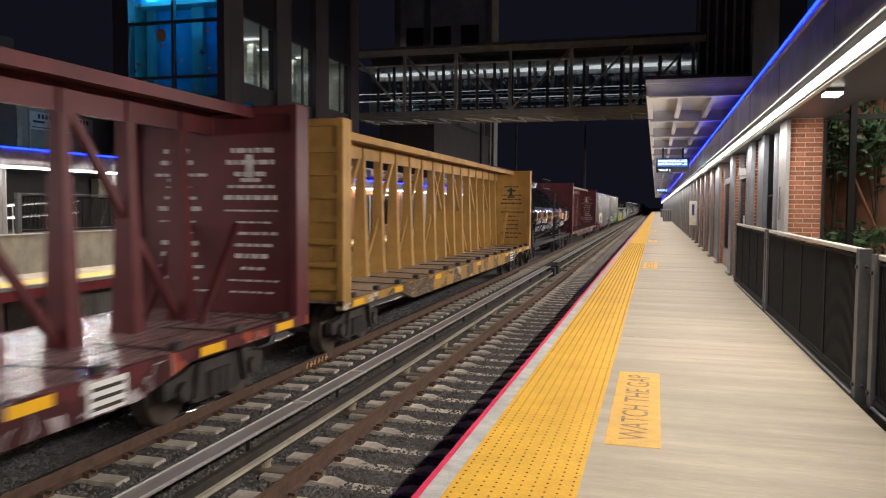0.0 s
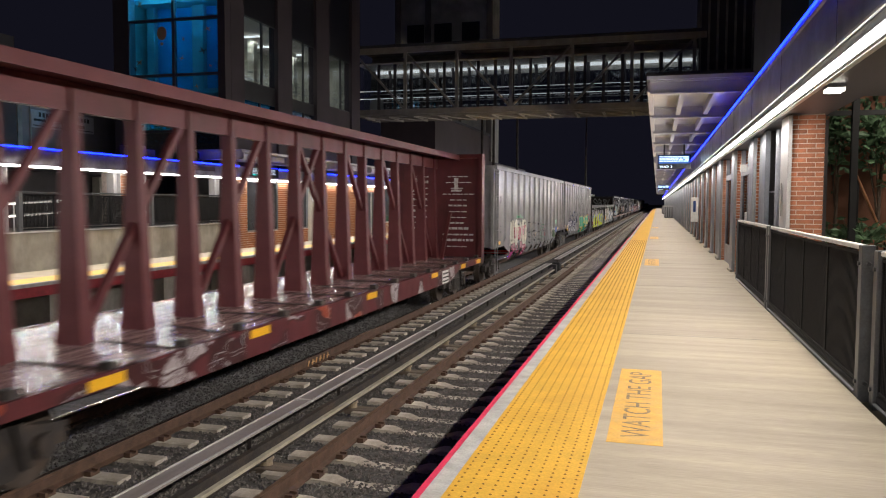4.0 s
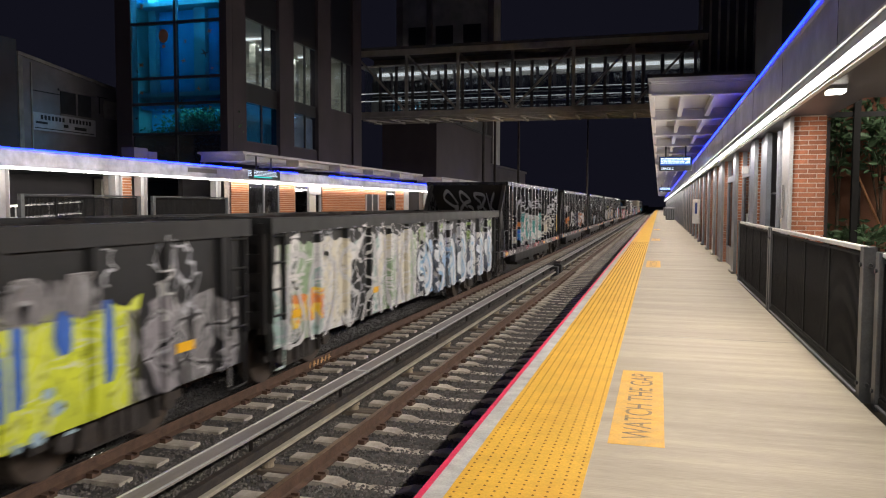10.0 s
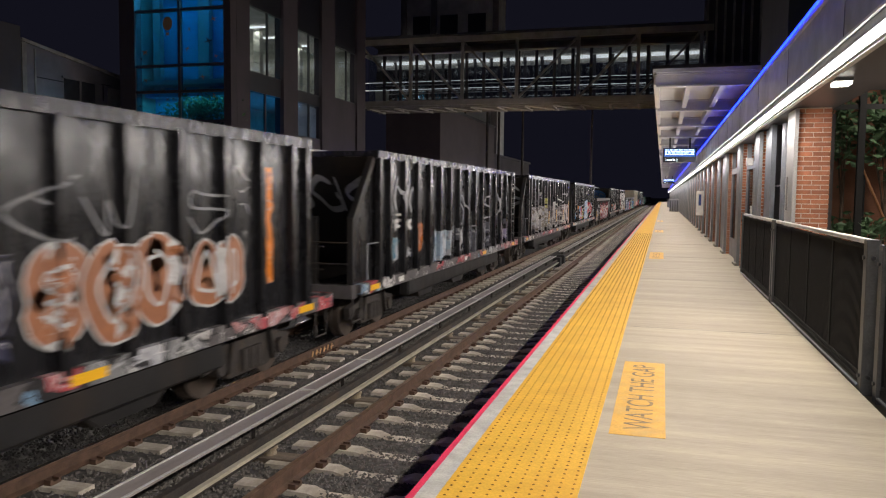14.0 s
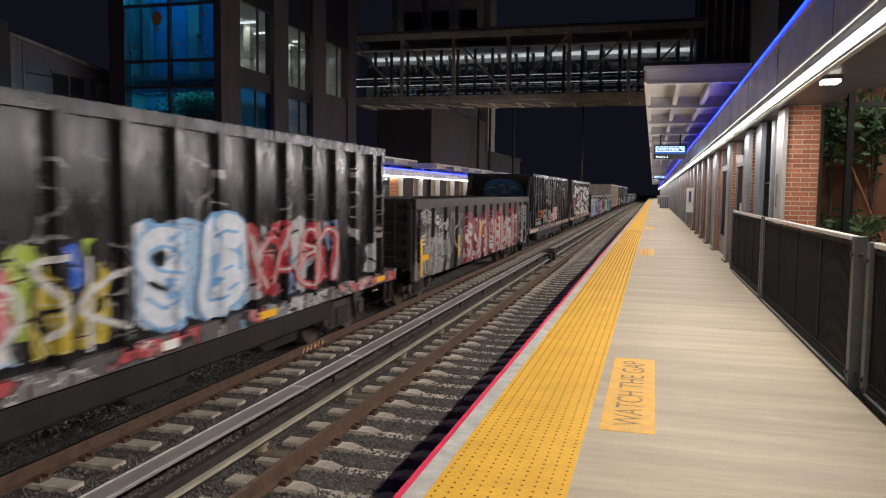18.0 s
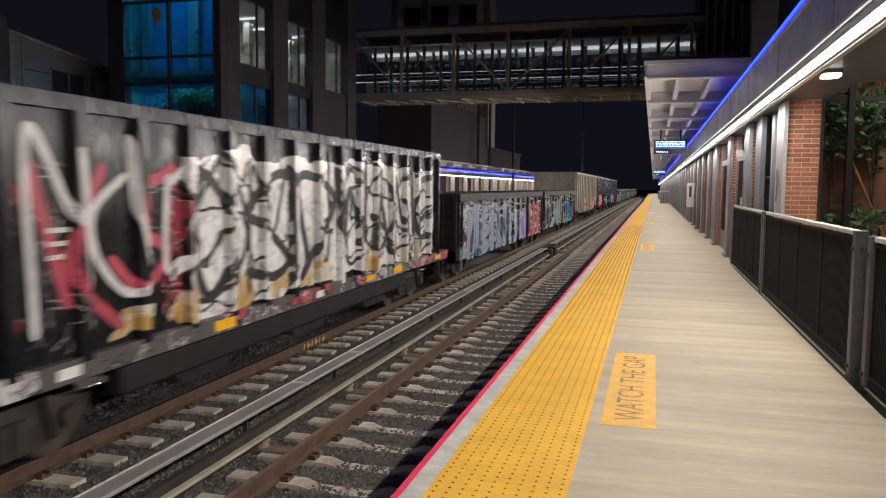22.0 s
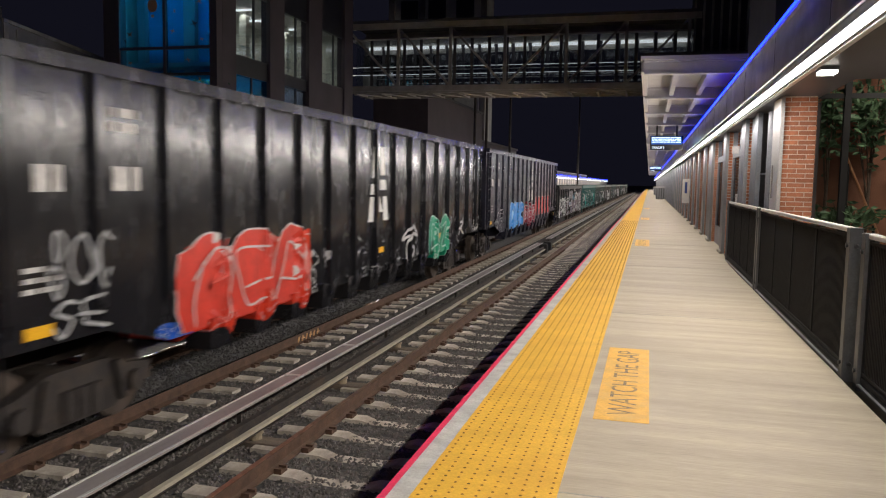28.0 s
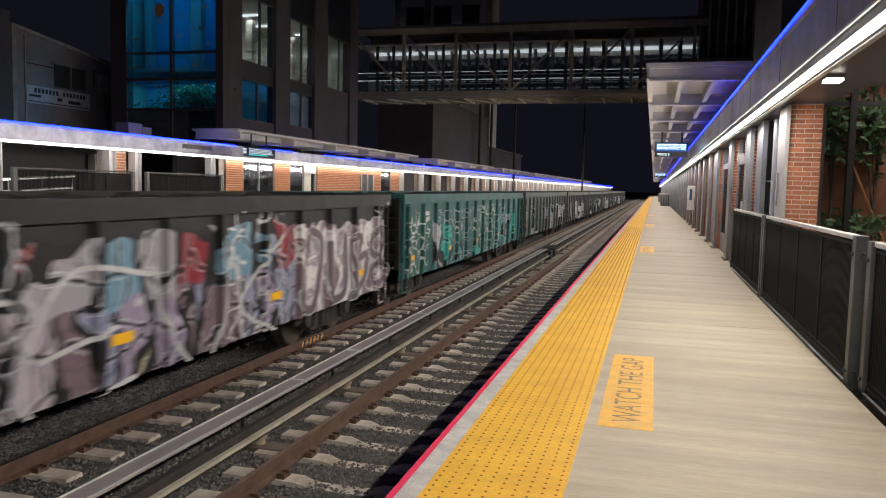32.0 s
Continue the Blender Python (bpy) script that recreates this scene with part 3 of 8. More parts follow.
# station signs hanging from the canopies
def board_sign(x, y, z, w, h, label, faced=-1, drop=0.6):
    s = thing("departure_sign", x, y, z, label, "sign", "departure signs")
    one("case", M["black"], (-w / 2, w / 2, -0.1, 0.1, -h / 2, h / 2), parent=s, bevel=0.01)
    one("screen", M["screen_blue"], (-w / 2 + 0.04, w / 2 - 0.04, -0.108, -0.102, -0.06, h / 2 - 0.03), parent=s, label="blue lit screen")
    bm = bmesh.new()
    r = random.Random(5)
    for k in range(4):
        zz = h / 2 - 0.07 - k * 0.055
        xx = -w / 2 + 0.07
        while xx < w / 2 - 0.25:
            l = r.uniform(0.05, 0.16)
            box(bm, xx, xx + l, -0.114, -0.11, zz - 0.012, zz + 0.012)
            xx += l + 0.03
        box(bm, w / 2 - 0.2, w / 2 - 0.08, -0.114, -0.11, zz - 0.012, zz + 0.012)
    part("screen_text", bm, M["screen_text"], s)
    t = piece("lettering", TRACK_TEXT, s, -w / 2 + 0.3, -0.104, -h / 2 + 0.075)
    t.rotation_euler = (math.pi / 2, 0, 0)
    for xx in (-w * 0.3, w * 0.3):
        one("hanger", M["dark_grey"], (xx - 0.03, xx + 0.03, -0.03, 0.03, h / 2, h / 2 + drop), parent=s)
    return s


TRACK_TEXT = lettering("TRACK 2", 0.11, M["screen_text"])
board_sign(1.87, 30, 3.22, 1.18, 0.52, "hanging departure board with a lit blue screen reading track 2")
board_sign(1.87, 84, 3.3, 1.18, 0.52, "hanging departure board with a lit blue screen on the far canopy")

# ---- brick pier, columns and station wall along the near platform ----
bm = bmesh.new()
box(bm, 0, 0.232, -0.045, 0.045, 0, 0.056)
BRICK = mesh_of("brick", bm, M["brick"])
bm = bmesh.new()
box(bm, 0, 0.11, -0.045, 0.045, 0, 0.056)
HALF = mesh_of("brick", bm, M["brick"])
bm = bmesh.new()
box(bm, -0.045, 0.045, 0, 0.232, 0, 0.056)
BRICK_Y = mesh_of("brick", bm, M["brick"])
COURSE = 0.0695

pier = thing("brick_pier", 3.165, 12.35, 0, "red brick pier with pale mortar joints beside a steel column", "brick pier", kind="structure")
one("core", M["mortar"], (0.005, 0.47, 0.005, 0.36, 0, 3.0), parent=pier, label="pale mortar core")
for k in range(43):
    z = k * COURSE + 0.006
    xs = ((0.0, BRICK), (0.244, BRICK)) if k % 2 else ((0.0, HALF), (0.122, BRICK), (0.366, HALF))
    for x, me in xs:
        piece("brick", me, pier, x, 0.045, z)
    piece("brick", BRICK_Y, pier, 0.045, 0.1, z)


def steel_column(x, y, z, h, material="white_metal", w=0.19, d=0.2):
    c = thing("steel_column", x, y, z, "white painted steel column holding up the canopy", "column", "canopy columns", "structure")
    bm = bmesh.new()
    box(bm, -w / 2, w / 2, -d / 2, -d / 2 + 0.02, 0, h)
    box(bm, -w / 2, w / 2, d / 2 - 0.02, d / 2, 0, h)
    box(bm, -0.012, 0.012, -d / 2 + 0.02, d / 2 - 0.02, 0, h)
    part("shaft", bm, M[material], c)
    one("base_plate", M["grey_metal"], (-w / 2 - 0.05, w / 2 + 0.05, -d / 2 - 0.05, d / 2 + 0.05, 0, 0.025), parent=c)
    return c


one("steel_plate", M["white_metal"], (-0.025, -0.004, -0.03, 0.62, 0, 2.98), (-0.025, 0.03, -0.055, -0.03, 0, 2.98), parent=pier, label="white painted steel cladding")
p = one("notice", M["white_wall"], (3.116, 3.123, 12.63, 12.73, 1.5, 2.0))
tagged(p, "narrow pale notice on the steel column", "notice")

near = thing("wall_east", 3.12, 0, 0, "brick and glass station wall with grey steel mullions", "wall", kind="structure")
r = random.Random(3)
one("back_wall", M["dark_clad"], (0.6, 0.75, 13.3, 250, 0, 3.0), (0.12, 0.6, 15.2, 15.32, 0, 3.0), parent=near)
bm = bmesh.new()
tube(bm, (0.2, 14.3, 0), (0.2, 14.3, 2.95), 0.075, 12)
bar(bm, (0.2, 14.3, 1.9), (0.12, 15.2, 1.9), 0.03, 0.03)
part("downpipe", bm, M["blue_steel"], near, "grey steel downpipe")
def wall_pier(y, bricks):
    """Brick return facing the approach, white steel cladding on the track side."""
    q = one("pier_core", M["mortar"], (0.005, 0.45, y + 0.005, y + 0.6, 0, 2.98), parent=near, label="brick return with pale joints")
    one("steel_plate", M["blue_steel"], (-0.02, -0.004, y - 0.03, y + 0.62, 0, 2.98), parent=near, label="blue-grey steel cladding")
    one("wall_foot", M["old_concrete"], (-0.06, 0.0, y - 0.1, y + 0.7, 0, 0.06), parent=near)
    one("steel_edge", M["grey_metal"], (-0.02, 0.05, y - 0.05, y - 0.03, 0, 2.98), parent=near)
    if bricks == 1:
        for k in range(43):
            z = k * COURSE + 0.006
            for x, me in (((0.06, BRICK), (0.304, HALF)) if k % 2 else ((0.06, HALF), (0.182, BRICK))):
                piece("brick", me, q, x, y + 0.045, z)
    else:
        bm = bmesh.new()
        for k in range(43):
            z = k * COURSE + 0.006
            for x0, x1 in (((0.06, 0.292), (0.304, 0.43)) if k % 2 else ((0.06, 0.17), (0.182, 0.43))):
                box(bm, x0, x1, y, y + 0.05, z, z + 0.056)
        part("bricks", bm, M["brick_row"], q)["kind"] = "stuff"


M["brick_row"] = surface("red_brick_row", (0.3, 0.12, 0.07), 0.85, scale=6, vary=0.35, bump=0.4, fine=90)
piers = [16.3, 20.2, 24.4, 27.6] + [30.9 + 3.3 * k for k in range(60)]
for i, y in enumerate(piers):
    if y > 225:
        break
    wall_pier(y, 1 if i < 3 else 2)
    y1 = piers[i + 1]
    a, b = y + 0.75, y1 - 0.05
    kind = ("door", "glass", "panel", "glass")[i % 4]
    if kind == "panel":
        one("steel_panel", M["blue_steel"], (0.1, 0.16, a, b, 0, 2.98), parent=near, label="blue-grey steel panel")
    else:
        g = one("glazing_frame", M["blue_steel"], (0.14, 0.24, a, a + 0.09, 0, 2.98), (0.14, 0.24, b - 0.09, b, 0, 2.98), (0.14, 0.24, (a + b) / 2 - 0.05, (a + b) / 2 + 0.05, 0, 2.98), (0.14, 0.24, a + 0.09, b - 0.09, 2.35, 2.5), (0.14, 0.24, a + 0.09, b - 0.09, 0, 0.12 if kind == "door" else 0.5), parent=near)
        for c, d in ((a + 0.09, (a + b) / 2 - 0.05), ((a + b) / 2 + 0.05, b - 0.09)):
            one("pane", M["glass_dark"], (0.18, 0.19, c, d, 0.5, 2.35), parent=g)
        if kind == "door":
            one("pull_handle", M["steel_bright"], (0.08, 0.12, (a + b) / 2 - 0.16, (a + b) / 2 - 0.12, 0.9, 1.5), parent=g)
one("steel_panel", M["panel_dark"], (0.1, 0.16, 15.35, 16.25, 0, 2.98), parent=near, label="smooth blue-grey steel panel")
one("steel_panel", M["panel_dark"], (0.02, 0.1, 14.75, 15.15, 0, 2.98), parent=near, label="smooth blue-grey steel panel")
one("sensor_box", M["white_metal"], (-0.14, -0.025, 17.2, 17.4, 2.35, 2.5), parent=near)
s = thing("poster_stand", 2.93, 36.6, 0.0, "white information panel projecting from the station wall", "sign")
one("panel", M["reflector_white"], (-0.16, 0.16, -0.03, 0.03, 0.85, 1.95), parent=s, bevel=0.01)
one("picture", surface("pictogram_blue", (0.03, 0.07, 0.25), 0.5), (-0.06, 0.05, -0.034, -0.031, 1.3, 1.8), parent=s)
one("bracket", M["dark_grey"], (0.1, 0.18, 0.031, 0.06, 1.1, 1.7), parent=s)
for yy, x, w, h, lab in ((92, 2.55, 0.5, 1.42, "pale ribbed steel cabinet standing by the station wall"), (128, 2.45, 0.45, 1.3, "second pale steel cabinet further along the platform")):
    c = thing("platform_cabinet", x, yy, 0, lab, "cabinet", "platform cabinets")
    one("body", M["grey_metal"], (-w, w, -0.4, 0.4, 0.05, h - 0.12), parent=c, bevel=0.02)
    one("lid", M["white_metal"], (-w - 0.04, w + 0.04, -0.44, 0.44, h - 0.12, h), parent=c, bevel=0.02)
    one("plinth", M["black"], (-w + 0.05, w - 0.05, -0.35, 0.35, 0, 0.05), parent=c)
    for k in range(4):
        xx = -w + (k + 0.5) * w / 2
        one("rib", M["dark_grey"], (xx - 0.03, xx + 0.03, -0.42, -0.4, 0.1, h - 0.16), parent=c)

# the corner behind the fence: soffit lamp, stair rail, planted wall
lamp = thing("soffit_lamp", 3.17, 9.45, 2.97, "small rectangular white soffit lamp, lit", "lamp")
one("housing", M["grey_metal"], (-0.095, 0.095, -0.13, 0.13, -0.012, 0.03), parent=lamp)
one("lens", M["lamp"], (-0.085, 0.085, -0.12, 0.12, -0.045, -0.013), parent=lamp, label="glowing lens")
strip_lamp("soffit_light", 3.17, 9.35, 9.55, 2.9, 60, 0, 0.15, (1, 0.9, 0.75))
# unseen lamp, added to brighten the leaves and wall behind the stair
strip_lamp("stair_fill_light", 5.6, 12.6, 13.2, 4.4, 95, -15, 0.6, (1, 0.9, 0.78))
one("wall_back", M["terracotta"], (4.1, 7.4, 15.6, 15.8, -1.4, 5.0))
tagged(bpy.data.objects["wall_back"], "terracotta rendered wall behind the stair", "wall", kind="structure")
bm = bmesh.new()
box(bm, 4.34, 4.44, 13.93, 14.03, 0, 4.6)
tagged(part("post_dark", bm, M["black"]), "slim black steel post of the glazed stair", "post", kind="structure")
bm = bmesh.new()
box(bm, 3.75, 6.8, 13.95, 14.01, 3.13, 3.21)
tagged(part("transom", bm, M["black"]), "black steel transom of the glazed stair", "beam", kind="structure")
st = thing("stair_rail", 4.6, 14.6, 0, "sloping copper-lit stair handrail", "handrail")
bm = bmesh.new()
tube(bm, (-0.06, 0, 2.25), (0.6, 0, 0.72), 0.025, 10)
part("rail", bm, surface("copper_rail", (0.6, 0.3, 0.16), 0.35, 0.6), st)
for px, ph in ((0.45, 1.05), (0.0, 2.1)):
    bm = bmesh.new()
    tube(bm, (px, 0.0, 0), (px, 0.0, ph), 0.022, 8)
    part("post", bm, M["black"], st)


def leaves(centre, spread, count, seed, size=0.09):
    rr = np.random.default_rng(seed)
    bm = bmesh.new()
    for _ in range(count):
        p = Vector(centre) + Vector(rr.normal(0, 1, 3) * np.array(spread))
        q = Euler(rr.uniform(0, 6.28, 3)).to_matrix().to_4x4()
        s = size * rr.uniform(0.6, 1.4)
        m = Matrix.Translation(p) @ q
        vs = [bm.verts.new(m @ Vector(c)) for c in ((0, -s, 0), (s * 0.45, 0, 0.15 * s), (0, s, 0), (-s * 0.45, 0, 0.15 * s))]
        bm.faces.new(vs)
    return bm


def shrub(x, y, z, h, spread, count, seed, label, size=0.09):
    t = thing("small_tree", x, y, z, label, "tree")
    bm = bmesh.new()
    tube(bm, (0, 0, 0), (0.05, 0.03, h * 0.6), 0.04, 8, 0.025)
    for k in range(6):
        a = k * 1.05 + seed
        tube(bm, (0.04, 0.02, h * (0.35 + 0.05 * k)), (spread[0] * math.cos(a), spread[1] * math.sin(a), h * (0.7 + 0.06 * k)), 0.018, 6, 0.006)
    part("trunk", bm, M["bark"], t)
    part("crown", leaves((0, 0, h * 0.82), spread, count, seed, size), M["leaf"], t)
    return t


shrub(4.3, 14.9, 0, 3.6, (0.13, 0.2, 0.3), 260, 1, "small leafy green tree behind the stair glazing")
shrub(4.95, 14.8, 0, 3.6, (0.22, 0.2, 0.33), 420, 2, "leafy green branches against the terracotta wall")
shrub(4.5, 14.3, 0, 1.45, (0.35, 0.2, 0.1), 240, 3, "low dark green shrub beside the stair")

# ---- overhead footbridge ----
br = thing("footbridge", 0, 50, 0, "steel truss footbridge with lit glazing over the tracks", "footbridge", kind="structure")
X0, X1, ZB, ZT, D = -18.9, 4.0, 7.8, 12.0, 3.4
nodes = [-18.9, -15.3, -11.7, -8.05, -4.1, -0.4, 3.3]
for yy in (0.0, D):
    one("bottom_chord", M["truss"], (X0, X1, yy - 0.15, yy + 0.15, ZB - 0.18, ZB + 0.18), parent=br)
    one("top_chord", M["truss"], (X0, X1, yy - 0.15, yy + 0.15, ZT - 0.25, ZT + 0.12), parent=br)
    for i, x in enumerate(nodes):
        bm = bmesh.new()
        bar(bm, (x, yy, ZB + 0.15), (x, yy, ZT - 0.2), 0.2, 0.2)
        part("truss_post", bm, M["truss"], br)
    for i in range(6):
        a, b = nodes[i], nodes[i + 1]
        bm = bmesh.new()
        up = i >= 3
        bar(bm, (a, yy, ZB + 0.1 if up else ZT - 0.2), (b, yy, ZT - 0.2 if up else ZB + 0.1), 0.13, 0.13)
        part("truss_diagonal", bm, M["truss"], br)
one("roof", M["roof"], (X0, X1, -0.25, D + 0.25, ZT + 0.12, ZT + 0.3), parent=br)
one("deck", M["truss"], (X0, X1, 0.15, D - 0.15, ZB - 0.1, ZB + 0.1), parent=br)
one("underside", M["truss"], *[(X0 + 0.5 + k * 1.8, X0 + 0.62 + k * 1.8, 0.1, D - 0.1, ZB - 0.35, ZB - 0.1) for k in range(12)], *[(X0, X1, D * q - 0.06, D * q + 0.06, ZB - 0.3, ZB - 0.12) for q in (0.02, 0.35, 0.66, 0.98)], parent=br)
bm = bmesh.new()
for k in range(12):
    bar(bm, (X0 + 0.5 + k * 1.8, 0.1, ZB - 0.3), (X0 + 2.3 + k * 1.8, D - 0.1, ZB - 0.3), 0.07, 0.07)
part("wind_brace", bm, M["truss"], br)
one("ceiling", M["interior"], (X0, X1, 0.4, D - 0.4, ZT - 0.9, ZT - 0.8), parent=br)
for k in range(19):
    x = X0 + 0.95 + k * 1.17
    one("ceiling_light", M["bridge_lamp"], (x - 0.46, x + 0.42, D - 0.75, D - 0.55, ZT - 1.14, ZT - 0.95), parent=br, label="lit ceiling light")
    one("window_post", M["dark_clad"], (x + 0.48, x + 0.68, 0.45, 0.52, ZB + 0.2, ZT - 0.9), parent=br)
    one("window_post", M["dark_clad"], (x + 0.48, x + 0.68, D - 0.52, D - 0.45, ZB + 0.2, ZT - 0.9), parent=br)
    # added pale panels that stand for lamplit patches in the upper glazing
    one("valance", M["interior"], (x - 0.5, x + 0.5, D - 0.5, D - 0.47, ZT - 1.45, ZT - 1.02), parent=br, label="pale panel standing for a bright patch in the upper glazing")
    one("pane", M["glass"], (x - 0.55, x + 0.5, 0.48, 0.49, ZB + 0.2, ZT - 0.9), parent=br)
# front handrails are no lamps; their bright reflection is put in as emission
one("lit_handrail", M["bridge_rail"], (X0, X1, 0.55, 0.6, ZB + 0.98, ZB + 1.03), parent=br, label="steel handrail with glow in place of reflected light")
one("lit_handrail", M["bridge_rail"], (X0, X1, 0.55, 0.6, ZB + 1.5, ZB + 1.54), parent=br, label="steel handrail with glow in place of reflected light")
one("handrail", M["steel_bright"], (X0, X1, D - 0.6, D - 0.55, ZB + 1.0, ZB + 1.06), (X0, X1, D - 0.6, D - 0.55, ZB + 1.6, ZB + 1.66), parent=br, label="bright steel handrails")
one("side_screen", M["glass_dark"], (X0, X1, D - 0.48, D - 0.46, ZB + 0.2, ZT - 1.5), parent=br)
for x in (-15, -7.5, 0):
    d = bpy.data.lights.new("bridge_light", "AREA")
    d.shape, d.size, d.size_y, d.energy, d.color = "RECTANGLE", 7, 0.2, 9, (1, 0.96, 0.9)
    new("bridge_light", d).location = (x, 50 + D - 1.4, ZT - 0.92)
one("lift_door", M["interior"], (X0 + 0.1, X0 + 1.1, D - 0.9, D - 0.8, ZB + 0.1, ZB + 1.3), parent=br)

t = new("lettering", lettering("Carle", 0.5, M["old_concrete"]))
t.parent, t.location, t.rotation_euler = br, (-8.7, -0.156, ZB), (math.pi / 2, 0, 0)

# tower at the bridge's near-side end
tw = thing("lift_tower", 3.3, 49.6, 0, "dark clad stair and lift tower beside the footbridge", "tower", kind="structure")
one("shaft", M["dark_clad"], (0.3, 3.6, 0.4, 5, 0, 24), parent=tw)
for k in range(7):
    one("fin", M["old_concrete"], (0.25 + k * 0.5, 0.37 + k * 0.5, 0.2, 0.4, 6.5, 24), parent=tw)
one("link_roof", M["dark_clad"], (-2.8, 5, -2.0, 0.2, 8.4, 9.4), parent=tw)
gb = thing("glass_stairwell", 6.3, 30, 0, "dark building with a dim teal glass stairwell", "building", kind="structure")
one("core", M["dark_clad"], (-0.9, 9, 0, 8, 0, 18), parent=gb)
one("pane", M["blue_interior"], (0.0, 1.7, -0.05, -0.01, 6.6, 16), parent=gb, label="dim teal glass")
# added lamp in the open before the opaque pane, to make it look lit
strip_lamp("pane_fill_light", 7.2, 29.3, 29.5, 11.6, 6, 0, 0.6, (0.5, 0.8, 1))

# ---- opposite platform ----
FZ, FE, FW = -0.09, -11.6, -13.75
fp = thing("platform_far", 0, 0, 0, "opposite concrete platform with a yellow edge and red rim", "platform", kind="structure")
one("deck", M["concrete"], (FW - 4, FE - 0.86, -9, 300, FZ - 0.3, FZ), parent=fp)
one("tactile_strip", M["yellow"], (FE - 0.86, FE - 0.1, -9, 300, FZ - 0.3, FZ + 0.006), parent=fp, label="yellow tactile warning strip")
one("edge_strip", M["edge_concrete"], (FE - 0.1, FE, -9, 300, FZ - 0.08, FZ), parent=fp)
one("edge_face", M["red_edge"], (FE - 0.1, FE + 0.012, -9, 300, FZ - 0.3, FZ - 0.08), parent=fp, label="dark red painted edge beam")
one("rear_wall", M["old_concrete"], (FW - 4, FE - 1.6, -9, 300, -1.5, FZ - 0.3), parent=fp)
for y in np.arange(2, 120, 4.2):
    one("pier", M["old_concrete"], (FE - 1.5, FE - 0.35, y - 0.25, y + 0.25, -1.5, FZ - 0.3), parent=fp)
rw = one("retaining_wall", M["old_concrete"], (FW - 0.25, FW, -9, 25.0, FZ, 0.88))
tagged(rw, "stained grey concrete retaining wall behind the far platform", "wall", kind="structure")
one("coping", M["steel_bright"], (FW - 0.05, FW + 0.012, -9, 25.0, 0.885, 0.91), parent=rw, label="bright metal coping strip")
one("ramp_floor", M["old_concrete"], (FW - 4, FW - 0.25, -9, 25.0, 0.6, 0.85), parent=rw)
for a, b, n in ((8.2, 14.2, 4), (15.5, 19.95, 4), (20.65, 24.85, 4)):
    fence_panel(FW - 0.1, a, b, 0.91, 1.91, "black picket fence on the far retaining wall", n, 1, group="far platform fences", rail="dark_grey")
# lit handrails of the ramp behind the fence
rp = thing("ramp_handrail", -15.6, 15.9, 0.9, "pair of bright sloping ramp handrails with lights", "handrail")
for z0 in (0.28, 0.62):
    bm = bmesh.new()
    tube(bm, (0, 0, z0 + 0.05), (0, 3.74, z0 + 0.237), 0.016, 8)
    hr = part("handrail", bm, M["steel_bright"], rp, "bright steel handrail")
    for k in range(34):
        y = k * 0.11
        one("rail_light", M["led_soft"], (-0.02, 0.02, y, y + 0.075, z0 + 0.05 * y, z0 + 0.05 * y + 0.035), parent=hr)
bm = bmesh.new()
for y in (0, 1.2, 2.4, 3.6):
    tube(bm, (0, y, -0.05), (0, y, 0.75), 0.02, 8)
part("post", bm, M["steel_bright"], rp)

fc = thing("far_canopy", FW + 0.2, 0, 0, "grey canopy of the opposite platform with white and blue LED lines", "canopy", kind="structure")
one("fascia", M["fascia"], (-0.06, 0.05, -9, 290, 2.56, 2.98), parent=fc, label="brushed grey fascia panel")
one("led_strip", M["led"], (-0.03, 0.05, -9, 290, 2.495, 2.55), parent=fc, label="bright white LED light strip")
one("soffit", M["dark_grey"], (-6, -0.06, -9, 290, 2.6, 2.68), parent=fc)
one("roof_deck", M["roof"], (-7, -0.06, -9, 290, 2.86, 2.96), parent=fc)
for a, b in ((-9, 25.3), (27.3, 29.9), (33.2, 290)):
    one("blue_led", M["led_blue"], (0.052, 0.075, a, b, 2.965, 3.0), parent=fc, label="glowing blue LED line")
for y, c in ((48.5, 0), (86, 0)):
    one("beacon", M["screen_blue"], (0.05, 0.2, y, y + 0.35, 2.98, 3.13), parent=fc, label="small bright blue beacon")
one("name_plate", M["white_wall"], (0.051, 0.06, 22.0, 23.7, 2.72, 2.86), parent=fc)
one("roof_box", M["white_wall"], (-0.9, -0.45, 20.0, 20.65, 2.96, 3.38), parent=fc, label="small pale roof unit")
one("roof_box", M["white_wall"], (-0.9, -0.5, 20.73, 21.17, 2.96, 3.3), parent=fc)
for a, b in ((23.4, 43.6), (48, 66), (70, 86), (90, 108), (112, 130), (134, 152), (156, 174)):
    girder_canopy(-13.9, -12.2, a, b, 3.38, 0, "white steel canopy frame over the far platform", -1)
s2 = thing("departure_board", -12.6, 25.4, 2.73, "black hanging departure board with lit lines over the far platform", "sign")
one("case", M["black"], (-0.08, 0.1, -1.0, 1.05, -0.16, 0.18), parent=s2, bevel=0.01)
bm = bmesh.new()
rr = random.Random(8)
for k in range(4):
    y = -0.9
    while y < 0.7:
        l = rr.uniform(0.06, 0.2)
        box(bm, 0.102, 0.106, y, y + l, 0.1 - k * 0.05, 0.125 - k * 0.05)
        box(bm, (y + 0.9) * 0.08 - 0.075, (y + 0.9 + l) * 0.08 - 0.075, -1.006, -1.002, 0.1 - k * 0.05, 0.125 - k * 0.05)
        y += l + 0.04
part("screen_text", bm, M["board_text"], s2)
one("status_line", M["screen_teal"], (0.101, 0.105, -0.9, 0.4, -0.11, -0.075), parent=s2)
for y in (-0.6, 0.5):
    one("hanger", M["dark_grey"], (-0.02, 0.02, y, y + 0.06, 0.18, 0.67), parent=s2)

